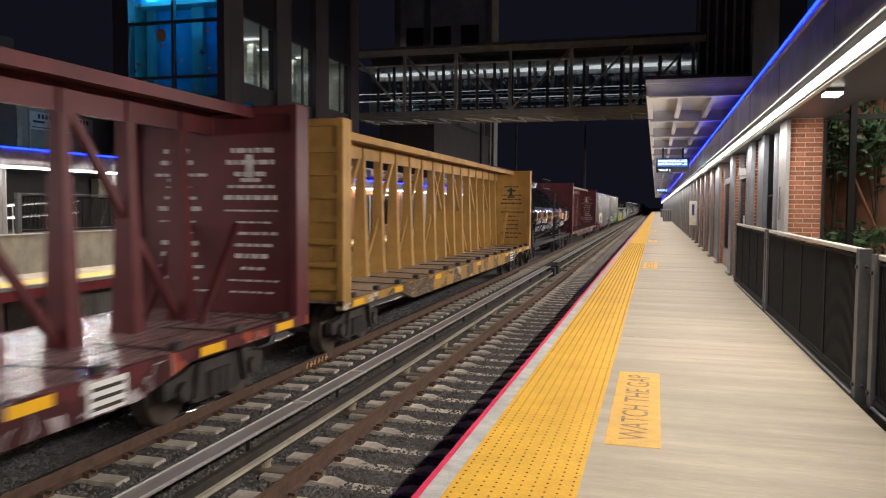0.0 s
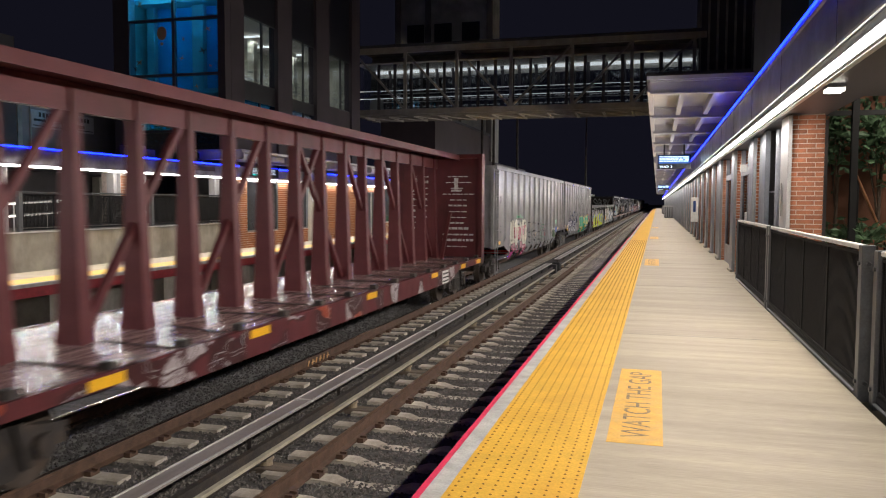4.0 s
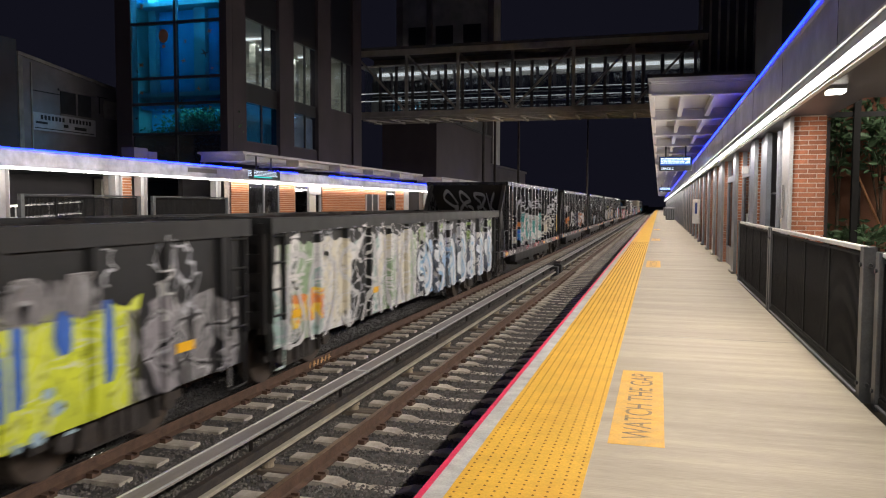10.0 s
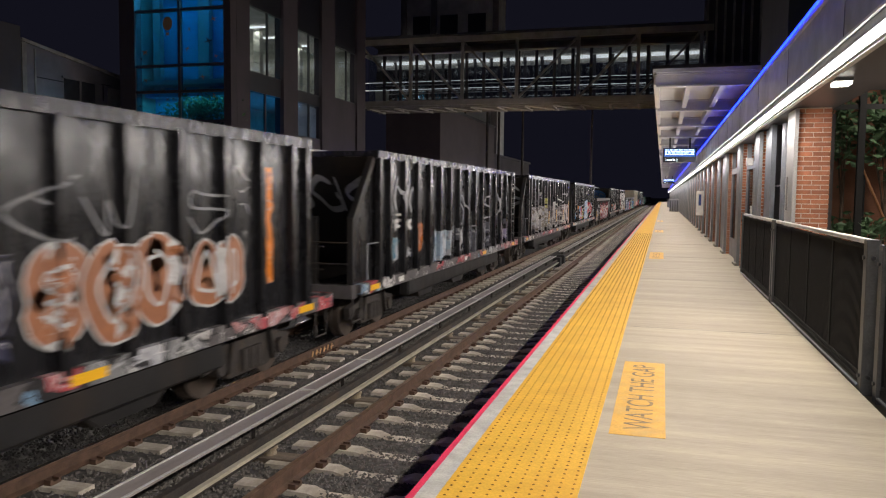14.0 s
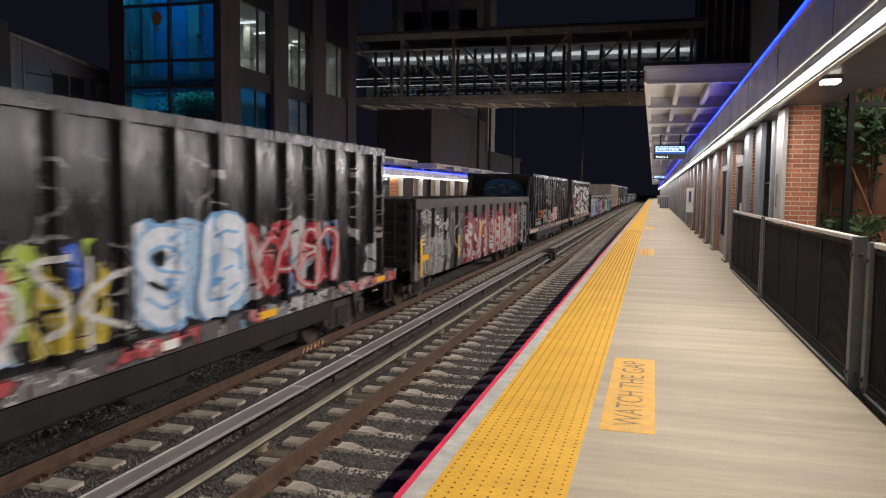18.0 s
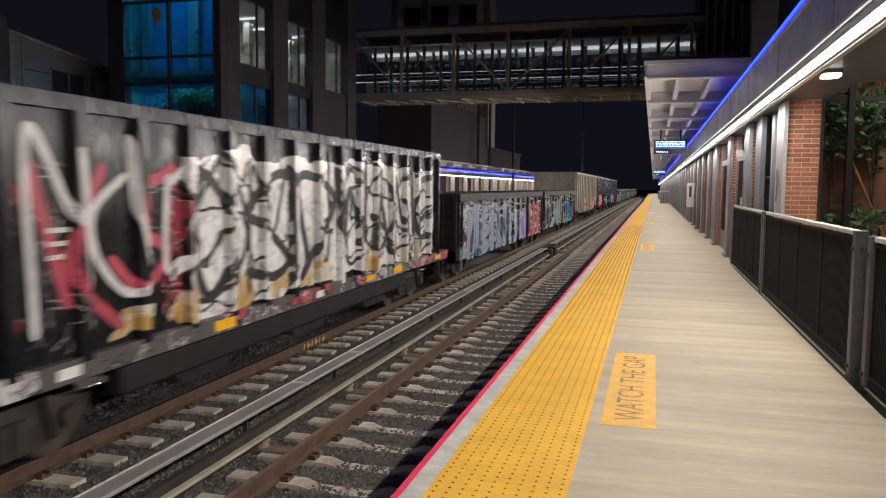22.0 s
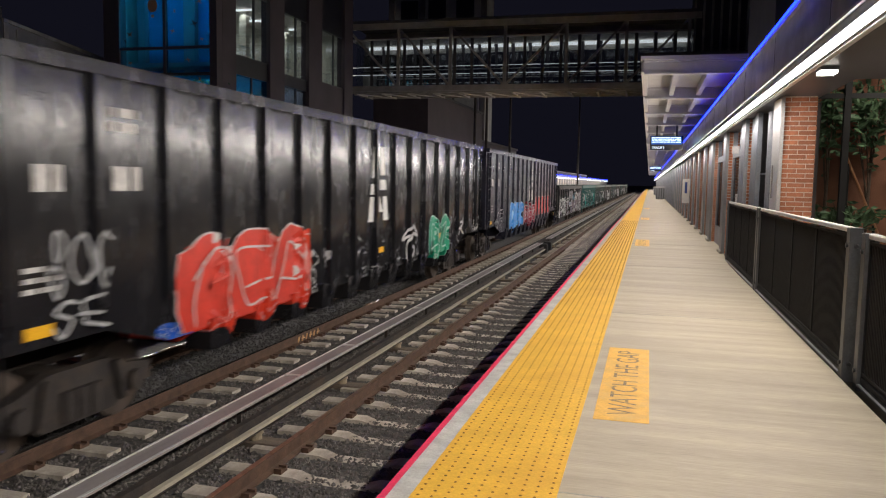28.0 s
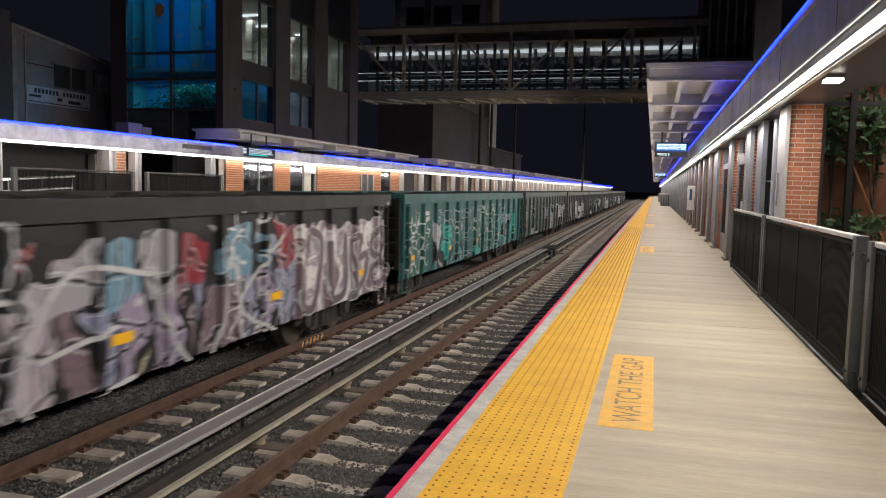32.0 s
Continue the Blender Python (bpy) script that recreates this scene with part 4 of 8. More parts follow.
# its wall: brick piers, doors, glazing, open bays with columns
fw = thing("wall_west", FW, 0, FZ, "brick and glass station wall behind the far platform", "wall", kind="structure")
one("back_wall", M["dark_clad"], (-4.2, -4.0, -9, 25, 0.9, 2.7), (-2.2, -2.0, 25, 290, 0, 2.7), parent=fw)


def brick_run(y0, y1, z0, z1, x=0.0, depth=0.3, each=True):
    w = one("brick_pier", M["mortar"], (x - depth, x - 0.012, y0, y1, z0, z1), parent=fw, label="red brickwork with pale joints")
    if not each:
        return
    bm = bmesh.new()
    c = 0
    z = z0
    while z < z1 - 0.07:
        y = y0 - (0.12 if c % 2 else 0)
        while y < y1:
            a, b = max(y, y0), min(y + 0.235, y1)
            if b - a > 0.05:
                box(bm, x - 0.08, x, a, b, z + 0.006, z + 0.074)
            y += 0.245
        z += 0.083
        c += 1
    p = part("bricks", bm, M["brick_joined"], w)
    p["kind"] = "stuff"


mm = surface("red_brick_joined", (0.4, 0.16, 0.07), 0.85, scale=6, vary=0.4, bump=0.4, fine=90)
M["brick_joined"] = mm
brick_run(8, 15.42, 0.97, 2.6, -0.9, 0.3, False)
brick_run(19.3, 20.2, 0.97, 2.6, -0.5)
brick_run(12.5, 14.7, 0.97, 2.6, -0.5)
for y in (15.1, 19.2, 20.35, 24.5):
    steel_column(FW - 0.3, y, 0.85, 1.72, w=0.24, d=0.3)
one("wall_sign", M["white_wall"], (-3.98, -3.95, 21.2, 21.6, 1.7, 2.05), parent=fw)
one("inner_partition", M["old_concrete"], (-3.9, -3.6, 22.6, 23.6, 0.9, 2.6), parent=fw)
brick_run(25.05, 26.3, 0, 2.6)
def glazed(y0, y1, panes, sill=0.6):
    if sill > 0.2:
        brick_run(y0, y1, 0, sill)
    g = one("window_frame", M["grey_metal"], *[(-0.12, -0.02, y0 + (y1 - y0) * k / panes - 0.03, y0 + (y1 - y0) * k / panes + 0.03, sill, 2.6) for k in range(panes + 1)], (-0.12, -0.02, y0, y1, sill, sill + 0.06), parent=fw)
    for k in range(panes):
        a, b = y0 + (y1 - y0) * k / panes + 0.03, y0 + (y1 - y0) * (k + 1) / panes - 0.03
        one("pane", M["glass_dark"], (-0.08, -0.07, a, b, sill + 0.06, 2.6), parent=g)
    return g


glazed(26.3, 28.8, 2)
brick_run(28.8, 30.2, 0, 2.6)
glazed(30.2, 31.6, 1)
d = thing("door_far", FW - 0.06, 31.6, FZ, "pale lit station double door with steel frame", "door", kind="structure")
one("leaf", M["interior"], (-0.1, -0.06, 0.0, 0.9, 0, 2.2), parent=d)
one("leaf", M["glass_dark"], (-0.1, -0.06, 0.95, 1.3, 0, 2.2), parent=d)
one("frame", M["white_metal"], (-0.12, 0.0, -0.06, 0, 0, 2.6), (-0.12, 0.0, 1.3, 1.36, 0, 2.6), (-0.12, 0, 0, 1.3, 2.2, 2.6), parent=d)
brick_run(32.96, 38.4, 0, 2.6)
one("niche_door", M["dark_grey"], (-0.06, 0.02, 38.4, 40.3, 0, 2.3), parent=fw)
one("door_frame", M["white_metal"], (-0.02, 0.06, 38.4, 38.5, 0, 2.3), (-0.02, 0.06, 39.3, 39.4, 0, 2.3), (-0.02, 0.06, 40.2, 40.3, 0, 2.3), parent=fw)
brick_run(38.4, 40.3, 2.3, 2.6)
brick_run(40.3, 41.6, 0, 2.6)
glazed(41.6, 43.3, 1)
brick_run(43.3, 44.8, 0, 2.6)
y = 45.2
while y < 285:
    steel_column(FW + 0.0, y, FZ, 2.62, w=0.28, d=0.3)
    brick_run(y + 0.35, y + 1.3, 0, 2.6, -0.3, 0.3, y < 70)
    y += 4.25
one("return_wall", M["dark_clad"], (-5, 0.0, 290, 290.2, 0, 2.6), parent=fw)
bx = one("vending_box", M["white_metal"], (FW - 0.7, FW - 0.1, 44.3, 45.0, FZ, 1.1), bevel=0.03)
tagged(bx, "white metal cabinet against the far platform wall", "cabinet")
bn = thing("bench", FW + 0.45, 55.5, FZ, "pale metal bench on the far platform", "bench")
one("seat", M["white_metal"], (-0.2, 0.25, 0, 2.2, 0.42, 0.48), parent=bn)
one("backrest", M["white_metal"], (-0.25, -0.2, 0, 2.2, 0.55, 0.95), parent=bn)
for y in (0.2, 2.0):
    one("leg", M["grey_metal"], (-0.18, 0.22, y - 0.03, y + 0.03, 0, 0.42), parent=bn)

# ---- parking structure with a blue glass stair tower behind the far platform ----
pk = thing("parking_building", 0, 0, 0, "dark brown multi-storey building with lit window bays", "building", kind="structure")
PX = -17.9
SIDE = ((33.2, 36.6, 7.45, 10.7), (38.2, 41.3, 7.2, 10.6), (43.1, 46.6, 7.4, 10.65))
LOW = ((33.4, 36.6, 4.65, 6.6), (38.4, 41.5, 4.75, 6.65))
ys = sorted({32.02, 48.0} | {v for w in SIDE for v in w[:2]})
for a, b in zip(ys[:-1], ys[1:]):
    win = [w for w in SIDE if w[0] <= a + 0.01 < w[1]]
    if not win:
        one("wall_pier", M["brown_clad"], (PX - 0.4, PX + 0.12, a, b, -1.4, 17), parent=pk)
        continue
    z0, z1 = win[0][2:]
    low = [w for w in LOW if abs(w[0] - a) < 0.4]
    one("wall_spandrel", M["bay_panel"], (PX - 0.4, PX - 0.05, a, b, z1, 17), parent=pk)
    if low:
        one("wall_spandrel", M["bay_panel"], (PX - 0.4, PX - 0.05, a, b, low[0][3], z0), parent=pk)
        one("wall_spandrel", M["brown_clad"], (PX - 0.4, PX, a, b, -1.4, low[0][2]), parent=pk)
    else:
        one("wall_spandrel", M["brown_clad"], (PX - 0.4, PX, a, b, -1.4, z0), parent=pk)
for y0, y1, z0, z1 in SIDE:
    w = one("window", M["dark_grey"], (PX - 0.15, PX - 0.05, y0, y1, z0, z0 + 0.08), (PX - 0.15, PX - 0.05, y0, y1, z1 - 0.08, z1), (PX - 0.15, PX - 0.05, y1 - 1.4, y1 - 1.3, z0, z1), parent=pk)
    one("pane", M["glass"], (PX - 0.11, PX - 0.1, y0, y1, z0 + 0.08, z1 - 0.08), parent=w)
for i, (y0, y1, z0, z1) in enumerate(LOW):
    w = one("window", M["dark_grey"], (PX - 0.15, PX - 0.05, (y0 + y1) / 2 - 0.05, (y0 + y1) / 2 + 0.05, z0, z1), (PX - 0.15, PX - 0.05, y0, y1, z0, z0 + 0.07), parent=pk)
    one("pane", M["glass" if i else "glass_blue"], (PX - 0.11, PX - 0.1, y0, y1, z0 + 0.07, z1), parent=w)
    if i:
        # added pale sheet that gives the lit window its brightness and cut corner
        bm = bmesh.new()
        slab(bm, [(y0 + 0.3, z0 + 0.1), (y1 - 0.15, z0 + 0.1), (y1 - 0.15, z1 - 0.1), (y0 + 1.2, z1 - 0.1), (y0 + 0.6, z1 - 0.5), (y0 + 0.3, z1 - 0.75)], PX - 0.3, PX - 0.27)
        part("blind", bm, M["window_backing"], w, "pale panel added for the window's bright shape")
one("floor_slab", M["interior"], (PX - 5, PX - 0.4, 32.0, 47.8, 6.75, 6.95), (PX - 5, PX - 0.4, 32.0, 47.8, 4.2, 4.4), parent=pk)
one("ceiling_slab", M["interior"], (PX - 5, PX - 0.4, 32.0, 47.8, 11.0, 11.2), parent=pk)
one("inner_wall", M["hall_wall"], (PX - 5.2, PX - 5, 32.0, 47.8, 4.4, 11.2), (PX - 5, PX - 0.4, 47.8, 48.0, -1.4, 17), parent=pk)
one("inner_column", M["hall_wall"], *[(PX - 3.3, PX - 2.9, y, y + 0.4, 6.95, 11.0) for y in (34.5, 39.5, 44.5)], parent=pk)
for y in (33.6, 36.4, 39.2, 42.0, 44.8):
    one("ceiling_light", M["office_glow"], (PX - 4.2, PX - 2.4, y, y + 0.1, 10.85, 10.95), parent=pk, label="lit linear ceiling light")
for z in (7.9, 8.25):
    one("inner_rail", M["grey_metal"], (PX - 0.9, PX - 0.86, 32.2, 47.6, z, z + 0.025), parent=pk)
# the stair edge shares the ceiling lights' emission to show as a bright line
bm = bmesh.new()
bar(bm, (PX - 1.2, 39.2, 7.0), (PX - 1.2, 40.6, 8.6), 0.06, 0.12)
part("stair_string", bm, M["office_glow"], pk, "sloping stair edge given a glow")
one("red_panel", surface("red_sign", (0.6, 0.03, 0.04), 0.5), (PX - 1.5, PX - 1.45, 39.0, 40.0, 8.4, 8.9), parent=pk)
one("blue_panel", surface("blue_sign", (0.05, 0.15, 0.6), 0.5), (PX - 1.5, PX - 1.45, 35.3, 35.9, 7.6, 8.2), parent=pk)
strip_lamp("parking_light", PX - 3.0, 33, 47.5, 10.7, 165, 0, 0.3, (1, 0.95, 0.85))
strip_lamp("blue_room_light", PX - 0.9, 38.4, 41.5, 6.6, 85, 0, 0.3, (0.36, 0.62, 1))
strip_lamp("blue_room_light", PX - 2.6, 33.6, 36.5, 6.6, 12, 0, 0.3, (0.2, 0.4, 1))
one("roof", M["roof"], (PX - 5.5, PX + 0.2, 31.5, 48, 17, 17.4), parent=pk)

tg = thing("glass_tower", 0, 31.5, 0, "stair tower with blue film glazing and bird silhouettes", "tower", kind="structure")
one("frame", M["brown_clad"], (-23.75, -22.9, 0, 0.5, -1.4, 17), (-18.15, -17.78, 0, 0.5, -1.4, 17), (-22.9, -18.15, 0, 0.4, -1.4, 3.2), parent=tg)
one("side_wall", M["brown_clad"], (-23.75, -23.5, 0.5, 6, -1.4, 17), parent=tg)
mull = [3.2, 4.95, 6.35, 7.55, 10.1, 12.6, 15.5]
for z in mull:
    one("transom", M["dark_grey"], (-22.9, -18.15, 0.02, 0.2, z - 0.06, z + 0.06), parent=tg)
one("mullion", M["dark_grey"], (-20.56, -20.44, 0.0, 0.22, 3.2, 15.5), parent=tg)
for i in range(len(mull) - 1):
    for a, b in ((-22.9, -20.56), (-20.44, -18.15)):
        one("pane", M["glass_blue"] if i else M["glass_dark"], (a, b, 0.1, 0.11, mull[i] + 0.06, mull[i + 1] - 0.06), parent=tg, label="blue film glass")
one("room_wall", M["blue_interior"], (-23.4, -18.2, 1.5, 1.6, 3.2, 17), (-23.4, -23.3, 0.5, 1.5, 3.2, 17), (-18.45, -18.32, 0.5, 1.5, 3.2, 17), parent=tg)
one("landing", M["blue_interior"], (-23.3, -18.46, 0.7, 1.5, 6.2, 6.45), (-23.3, -18.46, 0.7, 1.5, 12.3, 12.5), parent=tg)
one("inner_column", M["interior"], (-22.7, -22.3, 1.1, 1.4, 6.4, 15), (-20.2, -19.6, 1.1, 1.4, 6.4, 15), parent=tg)
one("tower_lamp", M["led_soft"], (-19.2, -18.5, 0.6, 0.68, 11.2, 11.25), parent=tg)
strip_lamp("tower_light", -20.5, 31.9, 32.4, 12.2, 620, 0, 4.0, (0.35, 0.85, 1), 100)
strip_lamp("tower_light_low", -20.5, 31.9, 32.4, 6.15, 30, 0, 4.0, (0.35, 0.85, 0.9))
part("planting", leaves((-19.8, 0.9, 5.6), (0.7, 0.2, 0.35), 900, 11, 0.12), M["leaf"], tg, "green plants behind the glass")
part("planting", leaves((-21.4, 0.9, 4.9), (0.8, 0.2, 0.35), 500, 12, 0.12), M["leaf"], tg, "green plants behind the glass")
BIRD_M = surface("bird_decal", (0.35, 0.16, 0.06), 0.7, bump=0)
BIRD_D = surface("bird_decal_dark", (0.05, 0.06, 0.07), 0.7, bump=0)
rr = random.Random(21)
for k, (x, z, s, q) in enumerate(((-21.6, 11.2, 0.5, 20), (-19.5, 11.2, 0.42, 70), (-22.3, 10.9, 0.4, 120), (-18.7, 9.6, 0.35, 200), (-19.0, 8.6, 0.5, 10), (-20.1, 8.3, 0.3, 60), (-22.4, 8.2, 0.4, 40), (-22.6, 7.9, 0.3, 140), (-19.3, 7.0, 0.3, 180), (-22.4, 6.9, 0.3, 20), (-21.2, 6.0, 0.28, 220), (-18.7, 6.1, 0.26, 120), (-20.0, 9.2, 0.25, 300), (-22.7, 5.7, 0.26, 75), (-18.6, 7.9, 0.22, 15))):
    bm = bmesh.new()
    m = pose(x, 0.085, z) @ pose(0, 0, 0, 90, 0, 0) @ pose(0, 0, 0, 0, 0, q)
    for pts in (((-0.5, 0), (0.1, 0.08), (0.55, 0.02), (0.1, -0.1)), ((-0.05, 0.02), (-0.2, 0.5), (0.15, 0.06)), ((0.0, -0.02), (0.1, -0.45), (0.2, 0.0))):
        bm.faces.new([bm.verts.new(m @ Vector((a * s, b * s, 0))) for a, b in pts])
    part("bird_decal", bm, BIRD_M if k % 3 != 1 else BIRD_D, tg)
bm = bmesh.new()
m = pose(-21.15, 0.085, 9.4, 90, 0, 0)
bm.faces.new([bm.verts.new(m @ Vector((0.26 * math.cos(a), 0.32 * math.sin(a) + 0.1, 0))) for a in np.arange(16) * math.pi / 8])
bm.faces.new([bm.verts.new(m @ Vector(c)) for c in ((-0.08, -0.32, 0), (0.08, -0.32, 0), (0.07, -0.45, 0), (-0.07, -0.45, 0))])
part("balloon_decal", bm, BIRD_M, tg, "hot-air balloon silhouette")

# pale workshop with a painted board, behind the far platform
wb = thing("workshop", -26, 28, 0, "pale weathered workshop building with a painted board", "building", kind="structure")
bm = bmesh.new()
slab(bm, [(0, -1.5), (0, 8.2), (7.0, 7.4), (22, 5.9), (22, -1.5)], -14, 0)
part("wall", bm, M["white_wall"], wb)
bm = bmesh.new()
slab(bm, [(-0.1, 8.2), (-0.1, 8.36), (7.0, 7.55), (22, 6.05), (22, 5.9), (7.0, 7.4), (0, 8.2)], -14.1, 0.1)
part("parapet", bm, M["old_concrete"], wb, "pale coping along the sloping roof edge")
one("corner_trim", M["old_concrete"], (-0.05, 0.06, -0.09, 0.16, -1.5, 8.19), (-0.02, 0.05, 0.62, 0.7, -1.5, 8.0), parent=wb, label="pale trim at the corner")
one("wall_cable", M["black"], (0.01, 0.04, 0.7, 3.0, 6.75, 6.79), (0.01, 0.04, 4.9, 5.6, 7.0, 7.04), (0.01, 0.04, 5.0, 5.04, 6.2, 7.0), parent=wb)
one("tall_block", M["dark_clad"], (-20, 0.02, -6, -0.12, -1.5, 8.85), parent=wb)
one("shutter", M["dark_grey"], (0.01, 0.05, 2.4, 4.4, 5.9, 6.95), parent=wb)
one("window_frame", M["white_wall"], (0.05, 0.09, 3.35, 3.45, 5.9, 6.95), (0.05, 0.1, 2.3, 4.5, 5.8, 5.9), (0.05, 0.14, 2.2, 4.7, 6.95, 7.05), parent=wb)
one("blank_panel", M["old_concrete"], (0.01, 0.06, 5.3, 6.5, 6.0, 6.9), parent=wb)
sg = one("signboard", M["sign_white"], (0.01, 0.08, 0.66, 4.65, 5.0, 5.8), parent=wb, label="white board with dark painted lines")
bm = bmesh.new()
for y in np.arange(1.1, 4.3, 0.22):
    if abs(y - 2.6) > 0.14:
        box(bm, 0.081, 0.085, y, y + 0.14, 5.5, 5.7)
box(bm, 0.081, 0.085, 0.8, 1.5, 5.3, 5.4)
box(bm, 0.081, 0.085, 2.5, 2.8, 5.25, 5.4)
box(bm, 0.081, 0.085, 3.2, 4.0, 5.2, 5.35)
box(bm, 0.081, 0.085, 0.75, 4.55, 5.08, 5.12)
part("painted_bars", bm, M["black"], sg)
one("wall_lamp", M["led_soft"], (0.0, 0.25, 7.2, 7.5, 3.9, 4.0), parent=wb)

# dark buildings and masts beyond the bridge
fb = thing("far_block", -30, 92, 0, "dim tall building with dark windows beyond the bridge", "building", kind="structure")
one("wall", M["tower_wall"], (0, 11, 0, 8, -1.5, 30), parent=fb)
for x in (1.0, 4.5, 8.0):
    one("window", M["bay_panel"], (x, x + 2.2, -0.05, -0.01, 20.5, 23.5), parent=fb)
for x in (-0.5, 3.4, 11.1):
    one("pilaster", M["white_wall"], (x, x + 0.7, -0.3, 0, -1.5, 30), parent=fb)
lb = thing("low_block", -20, 58, 0, "dark brown low building beside the tracks", "building", kind="structure")
one("wall", M["brown_clad"], (0, 4.5, 0, 20, -1.5, 8.5), parent=lb)
one("roof_edge", M["dark_grey"], (-0.1, 4.6, -0.1, 20, 8.5, 8.7), parent=lb)
lb2 = thing("equipment_shed", -21.5, 84, 0, "grey flat-roofed equipment shed beside the tracks", "shed", kind="structure")
one("wall", M["dim_wall"], (0, 4.2, 0, 26, -1.5, 6.1), parent=lb2)
one("roof", M["dim_wall"], (-0.2, 4.4, -0.2, 26.2, 6.1, 6.35), parent=lb2)
for x, y, h in ((-16.6, 70, 14), (-14.9, 72, 16), (-14.2, 74, 16), (-8.95, 115, 22), (-13.3, 82, 15)):
    p = thing("mast", x, y, -1.5, "tall dark steel mast beside the tracks", "mast", "masts")
    bm = bmesh.new()
    tube(bm, (0, 0, 0), (0, 0, h), 0.16, 10, 0.1)
    part("pole", bm, M["truck"], p)
    one("base", M["old_concrete"], (-0.3, 0.3, -0.3, 0.3, 0, 0.4), parent=p)

# ---- the freight train ----
def paint(name, base, rough=0.5, metal=0.1, tags=(), grime=(0.05, 0.035, 0.025), grime_amount=0.6, dent=0.2):
    """Weathered car paint; tags are sprayed bands of letters:
    (y0, y1, z0, z1, fills, outline, letter width, seed, how much is covered; below 0: thin scrawl)."""
    m = surface(name, base, rough, metal, scale=1.6, vary=0.2, bump=0.06, fine=45, dirt=grime, dirt_amount=grime_amount, streak=0.75)
    nt = m.node_tree
    p = nt.nodes["Principled BSDF"]
    p.inputs["Specular IOR Level"].default_value = (0.3 if base[0] > 0.1 else (0.42 if rough == 0.22 else 0.27)) if rough < 0.4 else (0.2 if base[0] < 0.05 else 0.3)
    if 0.2 < rough < 0.4 and base[0] < 0.1:
        # soot dulls the gloss in vertical smears
        sm = node(nt, "TexNoise", Scale=2.6, Detail=4.0, Roughness=0.65)
        mq = node(nt, "Mapping")
        mq.inputs["Scale"].default_value = (1, 1.6, 0.5)
        tq = nt.nodes.new("ShaderNodeTexCoord")
        lk(nt, tq.outputs["Object"], mq.inputs[0])
        lk(nt, mq.outputs[0], sm.inputs["Vector"])
        lk(nt, ramp(nt, sm.outputs[0], ((0.4, (rough * 0.75,) * 3), (0.72, (rough * 1.6,) * 3))), p.inputs["Roughness"])
    src = p.inputs["Base Color"].links[0].from_socket
    tc = nt.nodes.new("ShaderNodeTexCoord")
    sep = nt.nodes.new("ShaderNodeSeparateXYZ")
    lk(nt, tc.outputs["Object"], sep.inputs[0])
    out = src
    if dent:
        big = node(nt, "TexNoise", Scale=1.7, Detail=1.0)
        lk(nt, tc.outputs["Object"], big.inputs["Vector"])
        bb = node(nt, "Bump", Strength=dent, Distance=0.12)
        lk(nt, big.outputs[0], bb.inputs["Height"])
        old = p.inputs["Normal"].links[0].from_node
        lk(nt, bb.outputs[0], old.inputs["Normal"])
    for y0, y1, z0, z1, fills, outline, lw, seed, cover in tags:
        lh = z1 - z0
        wn = node(nt, "TexNoise", Scale=1.1 / lw, Detail=1.5)
        wn.noise_dimensions = "2D"
        co = node(nt, "CombineXYZ", Z=float(seed))
        lk(nt, sep.outputs[1], co.inputs[0])
        lk(nt, sep.outputs[2], co.inputs[1])
        mp = node(nt, "Mapping")
        mp.inputs["Location"].default_value = (seed * 3.7, seed * 1.3, 0)
        lk(nt, co.outputs[0], mp.inputs[0])
        lk(nt, mp.outputs[0], wn.inputs["Vector"])
        wo = node(nt, "VectorMath", operation="SUBTRACT")
        wo.inputs[1].default_value = (0.5, 0.5, 0.5)
        lk(nt, wn.outputs["Color"], wo.inputs[0])
        ws = node(nt, "VectorMath", operation="SCALE")
        ws.inputs["Scale"].default_value = lw * 0.9
        lk(nt, wo.outputs[0], ws.inputs[0])
        ad = node(nt, "VectorMath", operation="ADD")
        lk(nt, mp.outputs[0], ad.inputs[0])
        lk(nt, ws.outputs[0], ad.inputs[1])
        sc = node(nt, "VectorMath", operation="MULTIPLY")
        sc.inputs[1].default_value = (1 / lw, 0.55 / lh, 1)
        lk(nt, ad.outputs[0], sc.inputs[0])
        v1 = nt.nodes.new("ShaderNodeTexVoronoi")
        v1.voronoi_dimensions, v1.inputs["Scale"].default_value = "2D", 1.0
        lk(nt, sc.outputs[0], v1.inputs["Vector"])
        v2 = nt.nodes.new("ShaderNodeTexVoronoi")
        v2.voronoi_dimensions, v2.feature, v2.inputs["Scale"].default_value = "2D", "DISTANCE_TO_EDGE", 1.0
        lk(nt, sc.outputs[0], v2.inputs["Vector"])
        sx = nt.nodes.new("ShaderNodeSeparateColor")
        lk(nt, v1.outputs["Color"], sx.inputs[0])
        r = nt.nodes.new("ShaderNodeValToRGB")
        r.color_ramp.interpolation = "CONSTANT"
        e = r.color_ramp.elements
        while len(e) < len(fills):
            e.new(0.5)
        for k, el in enumerate(e):
            el.position = k / max(1, len(fills))
            el.color = rgb(fills[min(k, len(fills) - 1)])
        lk(nt, sx.outputs[0], r.inputs[0])
        # strokes inside the letters
        n2 = nt.nodes.new("ShaderNodeTexVoronoi")
        n2.voronoi_dimensions, n2.feature, n2.inputs["Scale"].default_value = "2D", "DISTANCE_TO_EDGE", 1.25 / lw
        lk(nt, ad.outputs[0], n2.inputs["Vector"])
        st = node(nt, "Math", operation="LESS_THAN")
        st.inputs[1].default_value = 0.035 if cover > 0 else 0.05
        lk(nt, n2.outputs[0], st.inputs[0])
        hi = node(nt, "Math", operation="COMPARE")
